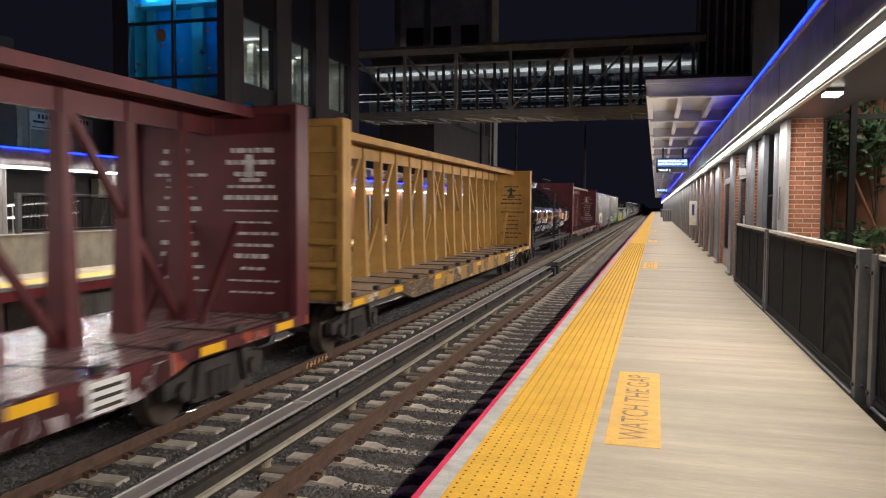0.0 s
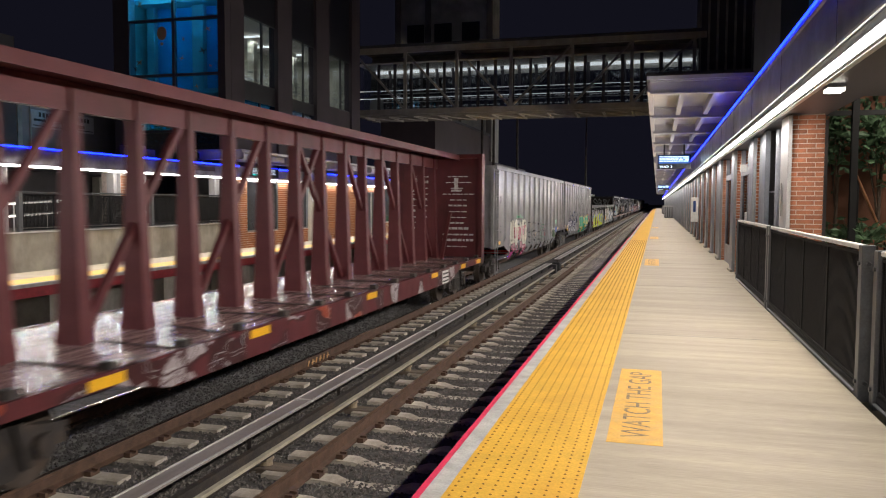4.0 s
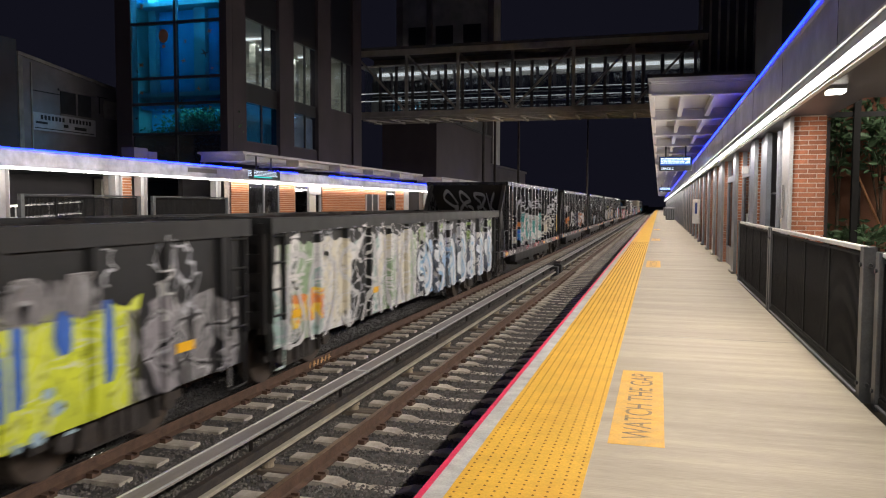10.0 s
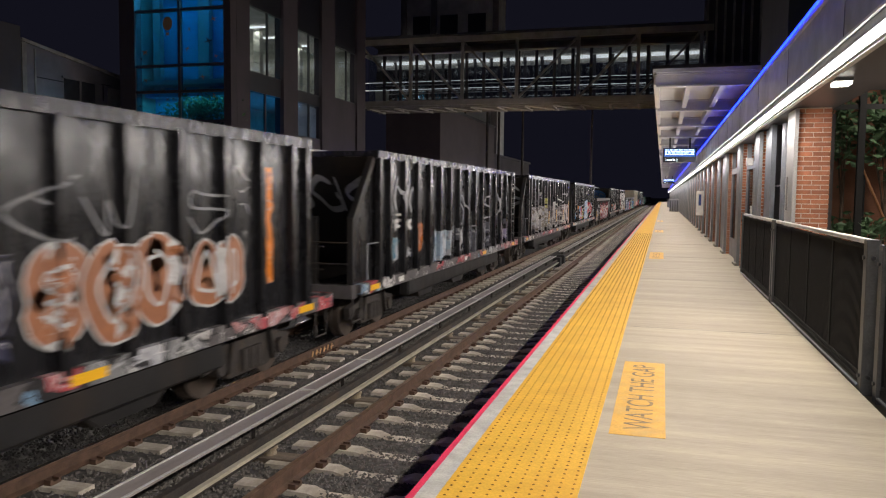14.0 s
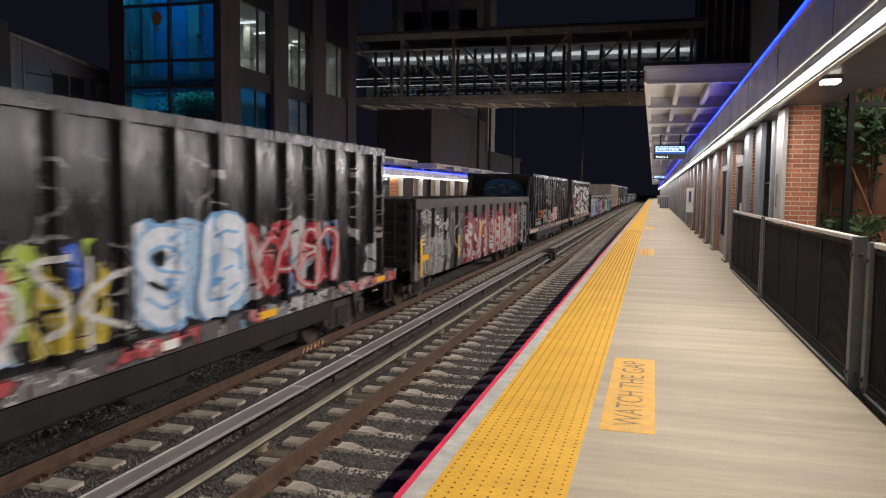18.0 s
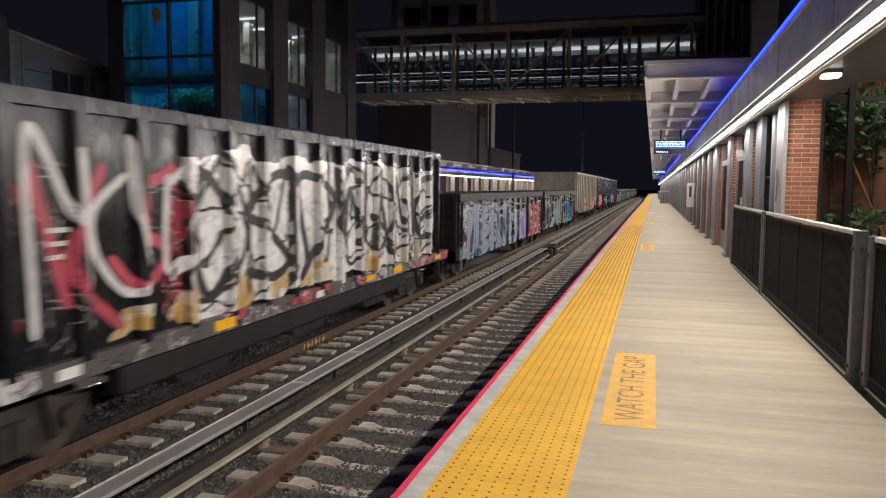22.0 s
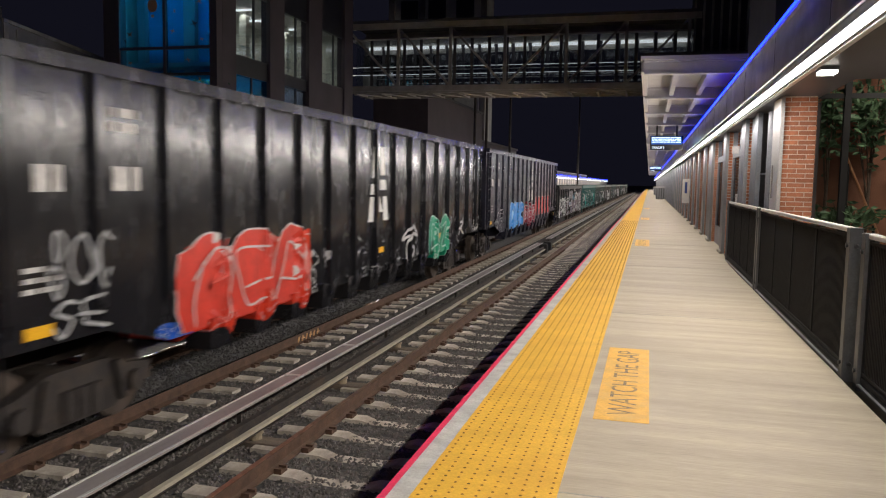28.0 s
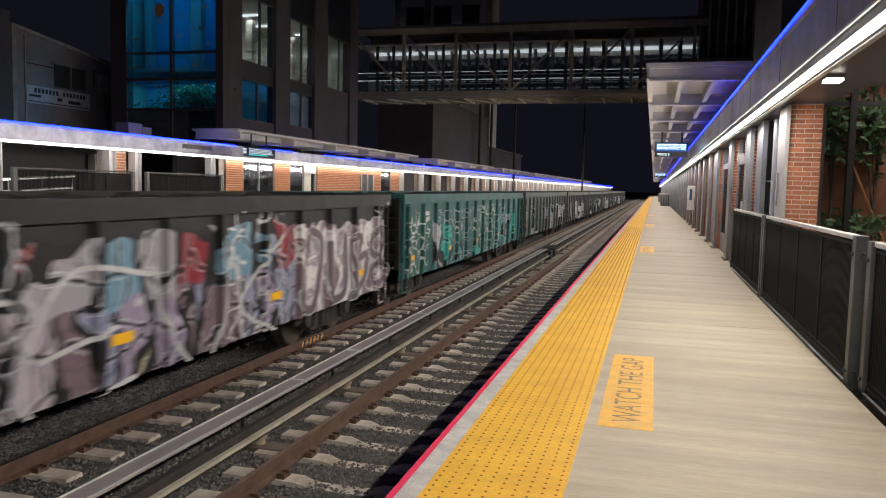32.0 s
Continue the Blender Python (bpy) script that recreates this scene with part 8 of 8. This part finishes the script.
spray(GA, "z8", 17.45, 18.2, 1.8, 2.45, ((0.045, (0.02, 0.02, 0.025)),), 150, rib_w=0.26, jitter=0.2)
spray(GA, "us", 16.3, 17.3, 1.28, 1.55, ((0.14, (0.03, 0.07, 0.36)),), 151, rib_w=0.26, jitter=0.15)
GB = "tall pale grey gondola with green and blue sprayed tags"
spray(GB, "m8koe8n", 2.2, 8.2, 1.0, 1.75, ((0.12, (0.42, 0.4, 0.44)),), 48, rib_w=0.26)
spray(GB, "kmoneak", 2.9, 7.8, 1.3, 2.2, ((0.1, (0.012, 0.016, 0.05)),), 49, rib_w=0.26, jitter=0.25, lift=0.02)
spray(GB, "zs8osn", 9.7, 16.2, 1.15, 1.95, ((0.36, (0.5, 0.4, 0.08)), (0.27, (0.02, 0.27, 0.14)), (0.18, (0.02, 0.27, 0.14))), 50, rib_w=0.26)
spray(GB, "8", 7.9, 8.6, 0.95, 1.5, ((0.2, (0.5, 0.12, 0.13)),), 51, rib_w=0.26)
spray(GB, "ok", 7.7, 9.2, 1.6, 1.95, ((0.06, (0.02, 0.02, 0.025)),), 52, rib_w=0.26, jitter=0.2)
A1 = "low dark gondola covered in yellow and blue sprayed letters"
drips = random.Random(5)
for k in range(20):
    y = 2.55 + k * 0.58
    if 7.0 < y < 8.4:
        continue
    low = drips.uniform(1.0, 1.5)
    spray(A1, "i" if k % 4 else "n", y, y + (0.2 if k % 4 else 0.5), low, 1.84, ((drips.uniform(0.16, 0.24), (0.03, 0.11, 0.42)),), 300 + k, jitter=0.08)
for k in range(26):
    y, z = drips.uniform(2.6, 13.6), drips.uniform(0.5, 1.15)
    if not 7.0 < y < 8.5:
        spray(A1, "i", y, y + 0.08, z, z + 0.05, ((drips.uniform(0.12, 0.19), (0.33, 0.45, 0.52)),), 340 + k, jitter=0.02, lift=0.004)
for k in range(17):
    y = 0.35 + k * 0.8
    top = drips.uniform(2.05, 2.3) if k > 1 else 1.75 + 0.15 * k
    spray(A1, "in"[k % 2], y, y + (0.3, 0.5)[k % 2], 1.86 if k > 1 else 1.3, top, ((0.33, (0.26, 0.25, 0.25)), (0.29, (0.16, 0.148, 0.148))), 370 + k, jitter=0.12)
spray(A1, "ew", 1.05, 2.1, 2.05, 2.35, ((0.22, (0.4, 0.43, 0.48)), (0.05, (0.15, 0.2, 0.3))), 5, jitter=0.1)
spray(A1, "sy", 2.9, 3.8, 1.75, 2.4, ((0.14, (0.45, 0.44, 0.44)),), 6, jitter=0.2, lift=0.006)
spray(A1, "z", 7.1, 8.5, 0.6, 2.1, ((0.1, (0.4, 0.38, 0.38)),), 5)
A2 = "low gondola with white and pale blue sprayed letters"
spray(A2, "osagesb", 7.3, 15.6, 0.55, 2.0, ((0.44, (0.05, 0.06, 0.08)), (0.34, (0.58, 0.6, 0.62)), (0.1, (0.25, 0.4, 0.55))), 6)
spray(A2, "sosaun", 0.3, 7.1, 0.6, 2.3, ((0.09, OFFW),), 7)
HA = "black open hopper with white and orange sprayed patches"
spray(HA, "anase", 4.3, 9.2, 1.32, 2.45, ((0.34, (0.1, 0.3, 0.27)), (0.28, (0.6, 0.59, 0.57)), (0.06, (0.15, 0.17, 0.17))), 8, True)
spray(HA, "lmkan", 9.6, 14.2, 1.35, 2.4, ((0.2, (0.5, 0.47, 0.42)), (0.08, (0.05, 0.05, 0.06))), 9, True)
spray(HA, "wsemsew", 2.5, 9.3, 2.72, 3.12, ((0.055, (0.34, 0.34, 0.36)),), 19, True, jitter=0.2)
spray(HA, "fotitle", 1.75, 2.2, 2.0, 3.4, ((0.12, (0.35, 0.13, 0.05)),), 119, True, jitter=0.2)
spray(HA, "fo", 2.6, 3.25, 1.98, 2.18, ((0.05, (0.5, 0.4, 0.36)),), 120, True)
for k, ch in enumerate("smw8s"):
    spray(HA, ch, 14.75, 15.25, 2.35 + 0.22 * k, 2.55 + 0.22 * k, ((0.09, (0.5, 0.5, 0.53)),), 420 + k, True, jitter=0.2)
for k, ch in enumerate("ewsm8w"):
    spray(HA, ch, 13.75, 14.4, 1.75 + 0.26 * k, 1.97 + 0.26 * k, ((0.1, (0.42, 0.42, 0.44)),), 430 + k, True, jitter=0.2)
HB = "black open hopper with scrawled white and red tags"
spray(HB, "8oo", 9.8, 12.0, 1.5, 2.35, ((0.38, OFFW), (0.32, BROWN)), 10, True)
spray(HB, "od", 12.3, 13.5, 1.5, 2.3, ((0.3, OFFW), (0.24, BROWN)), 110, True)
spray(HB, "ksk", 2.35, 4.1, 2.3, 2.9, ((0.07, (0.36, 0.36, 0.37)),), 11, True, jitter=0.2)
spray(HB, "8oks8o", 4.4, 6.8, 1.4, 2.5, ((0.075, (0.42, 0.42, 0.42)),), 57, True, jitter=0.22)
spray(HB, "s8 ew s", 7.2, 13.0, 2.45, 3.0, ((0.035, (0.2, 0.2, 0.21)),), 111, True, jitter=0.28)
HC = "black open hopper with scribbled brown and white tags"
spray(HC, "tf", 1.78, 2.42, 2.1, 2.38, ((0.09, OFFW),), 12, True, jitter=0.03)
spray(HC, "ok", 2.68, 3.3, 2.1, 2.38, ((0.09, OFFW),), 112, True, jitter=0.03)
spray(HC, "kyk", 1.8, 3.4, 2.5, 3.15, ((0.08, (0.4, 0.4, 0.42)),), 113, True, jitter=0.2)
spray(HC, "s y s o k", 7.4, 14.6, 2.1, 2.9, ((0.05, GREYW),), 13, True, jitter=0.2)
HD = "black open hopper with yellow and white tags"
spray(HD, "thope", 7.1, 12.6, 1.4, 2.6, ((0.085, (0.46, 0.45, 0.44)),), 14, True, jitter=0.16)
spray(HD, "onohae", 7.2, 12.6, 1.3, 1.9, ((0.05, (0.4, 0.38, 0.36)),), 58, True, jitter=0.2)
spray(HD, "oh8e", 12.6, 15.4, 1.4, 2.4, ((0.2, (0.52, 0.47, 0.46)), (0.06, (0.06, 0.06, 0.07))), 114, True)
spray(HD, "nno", 12.4, 14.8, 2.5, 3.1, ((0.05, GREYW),), 115, True, jitter=0.2)
spray(HD, "mwse", 2.0, 6.6, 1.5, 2.3, ((0.06, OFFW),), 116, True, jitter=0.2)
HE = "black open hopper with blue and red sprayed pieces"
spray(HE, "se", 7.4, 10.0, 1.32, 2.5, ((0.4, (0.16, 0.34, 0.6)), (0.32, (0.56, 0.6, 0.66))), 15, True)
spray(HE, "ka8n", 10.0, 13.0, 1.35, 2.3, ((0.12, (0.45, 0.04, 0.05)), (0.04, OFFW)), 117, True, jitter=0.2)
spray(HE, "8osk", 4.4, 7.4, 1.35, 2.2, ((0.07, OFFW),), 118, True, jitter=0.2)
spray(HE, "ks sy", 1.8, 5.0, 2.5, 3.15, ((0.08, (0.4, 0.4, 0.41)),), 16, True, jitter=0.2)
spray(HE, "ee", 1.9, 2.6, 1.4, 2.3, ((0.07, (0.45, 0.36, 0.35)),), 56, True, jitter=0.2)
for lab, gl, col, wd in ((HA, "s88k", GREYW, 0.05), (HB, "mk", (0.2, 0.2, 0.21), 0.05), (HC, "sgk", GREYW, 0.05), (HD, "mks", GREYW, 0.05), (HE, "ooo", (0.22, 0.25, 0.12), 0.06)):
    spray(lab, gl, -1.1, 1.1, 0.55, 0.9, ((wd, col),), len(lab), True, slope=1, name="end_tag")
for lab, z0, rows_ in ((HA, 1.6, "wsteka"), (HB, 2.24, "wtok"), (HE, 1.55, "kyts8kwm")):
    for k, ch in enumerate(rows_):
        spray(lab, ch, 1.0, 1.22, z0 + 0.18 * k, z0 + 0.18 * k + 0.14, ((0.04, (0.42, 0.42, 0.42)),), 400 + k, True, jitter=0.1, lift=0.11)
LC = "low dark gondola with pink and white sprayed letters"
spray(LC, "cubsnlim", 5.3, 14.3, 0.85, 2.05, ((0.4, DRED), (0.27, (0.47, 0.43, 0.42))), 17)
spray(LC, "cubsnlim", 5.4, 14.2, 0.9, 2.0, ((0.04, (0.35, 0.06, 0.07)),), 171, jitter=0.22, lift=0.03)
spray(LC, "se8", 14.5, 16.6, 0.9, 2.2, ((0.05, (0.3, 0.29, 0.29)),), 60, jitter=0.25, lift=0.02)
spray(LC, "aha", 0.3, 2.2, 0.8, 2.0, ((0.14, (0.42, 0.4, 0.39)), (0.07, (0.2, 0.17, 0.16))), 18)
spray(LC, "nace", 0.3, 2.1, 2.08, 2.4, ((0.12, (0.34, 0.33, 0.33)), (0.04, (0.1, 0.09, 0.09))), 184, jitter=0.08)
spray(LC, "aho", 2.3, 3.35, 1.85, 2.2, ((0.06, (0.42, 0.4, 0.4)),), 181, jitter=0.06)
spray(LC, "otis", 2.3, 3.35, 1.5, 1.82, ((0.06, (0.42, 0.4, 0.4)),), 182, jitter=0.06)
spray(LC, "skns", 3.5, 5.1, 1.3, 2.2, ((0.05, (0.28, 0.27, 0.27)),), 183, jitter=0.2)
HF = "black open hopper with pale hand-painted letters"
spray(HF, "ano", 7.5, 9.6, 1.3, 2.02, ((0.3, (0.5, 0.07, 0.12)), (0.2, (0.6, 0.55, 0.55))), 20, True)
spray(HF, "ima", 4.5, 7.1, 1.3, 2.05, ((0.3, (0.4, 0.39, 0.39)), (0.22, (0.06, 0.055, 0.055))), 21, True)
HG = "open hopper covered in white and black sprayed letters"
spray(HG, "csdwame", 4.2, 15.4, 1.5, 3.2, ((0.15, (0.015, 0.015, 0.017)),), 22, True, jitter=0.14)
spray(HG, "omugose", 4.4, 15.2, 1.4, 3.3, ((0.07, (0.015, 0.015, 0.017)),), 23, True, jitter=0.16)
spray(HG, "ks", 2.0, 4.4, 1.6, 3.2, ((0.14, (0.4, 0.05, 0.08)),), 24, True, jitter=0.25)
spray(HG, "mos", 2.0, 4.6, 1.5, 3.3, ((0.1, (0.6, 0.58, 0.57)),), 64, True, jitter=0.25, lift=0.004)
LD = "low gondola with blue, green and red sprayed letters"
spray(LD, "udesa", 1.2, 6.6, 0.5, 2.25, ((0.42, (0.04, 0.05, 0.1)), (0.3, (0.3, 0.35, 0.44))), 25)
spray(LD, "gess", 6.7, 11.2, 0.45, 2.2, ((0.46, NAVY), (0.3, (0.42, 0.44, 0.47))), 26)
spray(LD, "d", 11.5, 12.4, 0.75, 1.85, ((0.62, (0.42, 0.38, 0.55)), (0.56, (0.26, 0.17, 0.56)), (0.4, (0.26, 0.17, 0.56))), 127, jitter=0.04)
spray(LD, "8oe", 12.9, 16.9, 0.5, 2.15, ((0.5, (0.5, 0.36, 0.36)), (0.4, (0.36, 0.04, 0.055))), 27)
spray(LD, "osyno", 1.0, 11.0, 1.9, 2.3, ((0.07, GREYW),), 28)
spray(LD, "su na oe", 0.3, 17.0, 0.9, 2.4, ((0.05, OFFW),), 53, jitter=0.2)
LE = "low gondola with turquoise, blue and orange sprayed letters"
spray(LE, "ssh", 0.3, 3.9, 0.8, 2.0, ((0.3, (0.02, 0.02, 0.022)), (0.05, (0.4, 0.4, 0.41))), 29)
for gl, a0, a1, ink, sd in (("m", 4.65, 6.05, (0.03, 0.2, 0.62), 30), ("e", 6.0, 6.95, (0.16, 0.4, 0.06), 130), ("z", 6.9, 8.5, (0.03, 0.2, 0.62), 131)):
    spray(LE, gl, a0, a1, 0.8, 2.05, ((0.46, (0.45, 0.34, 0.04)), (0.36, ink)), sd, jitter=0.05)
spray(LE, "abam", 9.6, 14.4, 0.5, 1.95, ((0.4, (0.06, 0.05, 0.1)), (0.3, (0.05, 0.45, 0.47))), 31)
spray(LE, "i", 0.02, 0.4, 1.6, 2.5, ((0.25, YEL),), 54)
spray(LE, "s kno e s", 0.6, 16.0, 1.95, 2.4, ((0.05, OFFW),), 55, jitter=0.2)
TC = "tall dull tan gondola with pink and green sprayed letters"
spray(TC, "uens", 17.0, 20.4, 0.98, 1.98, ((0.4, (0.6, 0.6, 0.57)), (0.34, (0.008, 0.06, 0.045)), (0.25, (0.008, 0.06, 0.045))), 132, jitter=0.06)
spray(TC, "uens", 17.1, 20.3, 1.05, 1.9, ((0.05, (0.58, 0.58, 0.55)),), 133, jitter=0.1, lift=0.03)
spray(TC, "a  e", 18.0, 19.8, 2.15, 2.4, ((0.12, (0.5, 0.08, 0.08)),), 134)
spray(TC, "soen", 12.8, 17.0, 0.9, 1.7, ((0.3, (0.55, 0.42, 0.38)), (0.22, (0.58, 0.12, 0.12))), 32)
BA = "tall glossy black gondola with a red sprayed name and white marks"
spray(BA, "nea", 3.2, 6.8, 0.95, 2.0, ((0.66, (0.6, 0.55, 0.53)), (0.61, (0.62, 0.04, 0.02)), (0.35, (0.62, 0.04, 0.02))), 33, ribs=17, jitter=0.06)
spray(BA, "nea", 3.3, 6.7, 1.0, 1.9, ((0.035, (0.6, 0.5, 0.48)),), 135, ribs=17, jitter=0.12, lift=0.04)
spray(BA, "dz", 14.2, 16.1, 0.95, 1.95, ((0.34, (0.42, 0.62, 0.52)), (0.28, (0.01, 0.3, 0.16))), 62, ribs=17)
spray(BA, "8  k 8 k", 12.0, 20.2, 1.0, 1.75, ((0.07, OFFW),), 63, ribs=17, jitter=0.25, lift=0.01)
spray(BA, "8oc", 1.0, 2.0, 1.75, 2.4, ((0.04, (0.4, 0.4, 0.4)),), 34, ribs=17, jitter=0.2)
spray(BA, "se", 1.1, 1.8, 1.35, 1.7, ((0.04, (0.4, 0.4, 0.4)),), 134, ribs=17, jitter=0.2)
BB = "tall glossy black gondola with blue and red sprayed letters"
spray(BB, "enuk", 4.8, 7.8, 0.95, 1.95, ((0.36, (0.4, 0.6, 0.8)), (0.3, (0.05, 0.3, 0.75)), (0.2, (0.05, 0.3, 0.75))), 35, ribs=17)
spray(BB, "mos", 8.5, 11.9, 0.85, 1.85, ((0.42, (0.55, 0.5, 0.5)), (0.36, (0.33, 0.02, 0.05))), 36, ribs=17)
spray(BB, "an", 17.75, 18.45, 1.55, 1.8, ((0.11, (0.45, 0.47, 0.52)),), 37, ribs=17)
spray(BB, "de", 18.9, 19.5, 1.45, 1.95, ((0.1, (0.4, 0.43, 0.5)), (0.04, (0.1, 0.1, 0.13))), 137, ribs=17)
LF = "low gondola covered in grey and white sprayed letters"
spray(LF, "s8", 0.6, 2.6, 0.5, 1.9, ((0.42, (0.02, 0.02, 0.02)), (0.34, (0.56, 0.56, 0.56)), (0.05, (0.02, 0.02, 0.02))), 38)
spray(LF, "gs", 2.7, 4.6, 0.6, 1.8, ((0.4, (0.03, 0.03, 0.03)), (0.3, (0.36, 0.36, 0.36))), 138)
spray(LF, "seuk", 4.8, 12.0, 0.6, 2.0, ((0.06, OFFW),), 39)
spray(LF, "oub8", 12.2, 16.5, 0.7, 2.1, ((0.2, (0.42, 0.41, 0.42)), (0.14, (0.12, 0.09, 0.1))), 65)

for k in range(6):
    for x0 in (-1.25, 0.1):
        one("end_lettering", M["end_ink"], (x0, x0 + 0.7 + 0.35 * ((k * 7 + (x0 > 0) * 3) % 3) / 2, -0.012, -0.006, 0.95 + 0.25 * k, 1.06 + 0.25 * k), parent=TRAIN_BY_LABEL[LF])

for lab, spots in ((LC, ((0.45, 0.6, 0.82, 1.75), (0.61, 1.15, 1.2, 1.34), (4.22, 4.36, 1.0, 1.65), (7.12, 7.26, 1.45, 1.95), (10.35, 10.5, 1.5, 2.0))),
                   (HD, ((6.9, 7.06, 1.5, 2.15), (9.6, 9.76, 1.55, 2.15), (12.6, 12.7, 1.6, 2.1), (14.95, 15.07, 1.45, 2.6))), (HA, ((14.85, 15.0, 1.45, 2.35),)), (BB, ((19.0, 19.35, 1.0, 1.16),)), (HG, ((0.45, 0.95, 1.02, 1.16), (4.9, 5.4, 1.02, 1.16), (12.0, 12.6, 1.02, 1.16)))):
    marks(TRAIN_BY_LABEL[lab], 1.606, spots, M["reflector"], "reflector", "yellow reflective plate")

# hand-painted letters between the ribs of one hopper
PALE = surface("brushed_letters", (0.42, 0.42, 0.4), 0.7, scale=10, vary=0.3, bump=0)
hf = TRAIN_BY_LABEL["black open hopper with pale hand-painted letters"]
for k, ch in enumerate("yukonyukonyukon"):
    t = new("lettering", lettering(ch, 1.05, PALE, bold=0.015))
    t.parent = hf
    t.matrix_basis = Matrix.Translation((1.508, 1.66 + 0.945 * (0.5 + k), 2.45)) @ pose(0, 0, 0, 90, 0, 90)
hb = TRAIN_BY_LABEL["tall glossy black gondola with blue and red sprayed letters"]
REDP = surface("spray_red", (0.6, 0.03, 0.03), 0.5, scale=10, vary=0.2, bump=0)
WHITE_EDGE = surface("spray_white", (0.6, 0.55, 0.55), 0.6, scale=10, vary=0.2, bump=0)
for k, ch in enumerate("AHELL"):
    step = (20.4 - 1.1) / 16
    for dx, mat_, bold in ((0.0, WHITE_EDGE, 0.12), (0.004, REDP, 0.1)):
        t = new("lettering", lettering(ch, 1.05, mat_, sx=0.95, bold=bold))
        t.parent = hb
        t.matrix_basis = Matrix.Translation((1.533 + dx, 0.68 + step * (9.6 + k), 1.68)) @ pose(0, 0, 0, 90, 0, 90)
# checkered emblem on the two black gondolas
for lab, yy in (("tall glossy black gondola with a red sprayed name and white marks", 10.3), ("tall glossy black gondola with blue and red sprayed letters", 10.5)):
    def half(q):
        return 0.62 - 0.34 * q
    # bands of a tapering lattice mast: height range, and edges as shares of the half width
    for q0, q1, a0, a1, b0, b1 in ((0, 0.33, -1, -0.5, -1, -0.5), (0, 0.33, 0.5, 1, 0.5, 1), (0.12, 0.33, -0.5, -0.1, -0.1, 0.15), (0.12, 0.33, 0.1, 0.5, -0.15, 0.1),
                                   (0.36, 0.5, -1, -0.3, -1, -0.3), (0.42, 0.56, 0.2, 1, 0.2, 1), (0.58, 0.75, -1, -0.2, -1, -0.35), (0.62, 1, 0.3, 1, 0.2, 1), (0.75, 1, -1, -0.35, -1, -0.2), (0.88, 1, -0.35, 0.3, -0.2, 0.2)):
        bm = bmesh.new()
        h0, h1 = half(q0), half(q1)
        slab(bm, [(yy + a0 * h0, 2.05 + 1.55 * q0), (yy + a1 * h0, 2.05 + 1.55 * q0), (yy + b1 * h1, 2.05 + 1.55 * q1), (yy + b0 * h1, 2.05 + 1.55 * q1)], 1.532, 1.536)
        part("emblem_block", bm, M["reflector_white"], TRAIN_BY_LABEL[lab], "white block of a tall emblem")

# sprayed oval on the sloping end of the lettered hopper
bm = bmesh.new()
for rad, off in ((1.0, 0.0), (0.9, 0.006)):
    vs = []
    for k in range(28):
        a = 2 * math.pi * k / 28
        u, w = 1.0 * rad * math.cos(a), 0.95 * rad * math.sin(a)
        q = 0.27 + w / 4.16
        vs.append(bm.verts.new((u, 1.0 + 3.2 * q - 0.012 - off, 3.66 - 2.66 * q - 0.006)))
    bm.faces.new(vs)
spray(HF, "cbc", -0.75, 0.75, 0.6, 0.84, ((0.026, (0.3, 0.25, 0.1)),), 61, True, slope=1, name="end_tag")
part("sprayed_oval", bm, surface("oval_blue", (0.03, 0.09, 0.22), 0.6, scale=4, vary=0.4, bump=0.05), hf, "dark blue sprayed oval with yellow outline")

# painted tally on the web of the running rail
tl = thing("rail_marking", TRACKS[1] + 0.7525, 13.0, RAIL, "row of pale orange paint strokes on the rail web", "marking")
TALLY = surface("paint_orange", (0.7, 0.42, 0.2), 0.7, scale=30, vary=0.3, bump=0)
for k in range(6):
    bm = bmesh.new()
    bar(bm, (0.04, 0.02 + k * 0.17, -0.14), (0.03, 0.08 + k * 0.17, -0.045), 0.012, 0.025)
    if k % 2:
        bar(bm, (0.04, k * 0.17, -0.1), (0.038, 0.12 + k * 0.17, -0.095), 0.012, 0.02)
    part("stroke", bm, TALLY, tl)


def motions():
    for c, s in TRAIN:
        walk(c, [(t, pose(TRACKS[1], s - SPEED * t, RAIL)) for t in (0, 8, 16, 24, 32)])


motions()
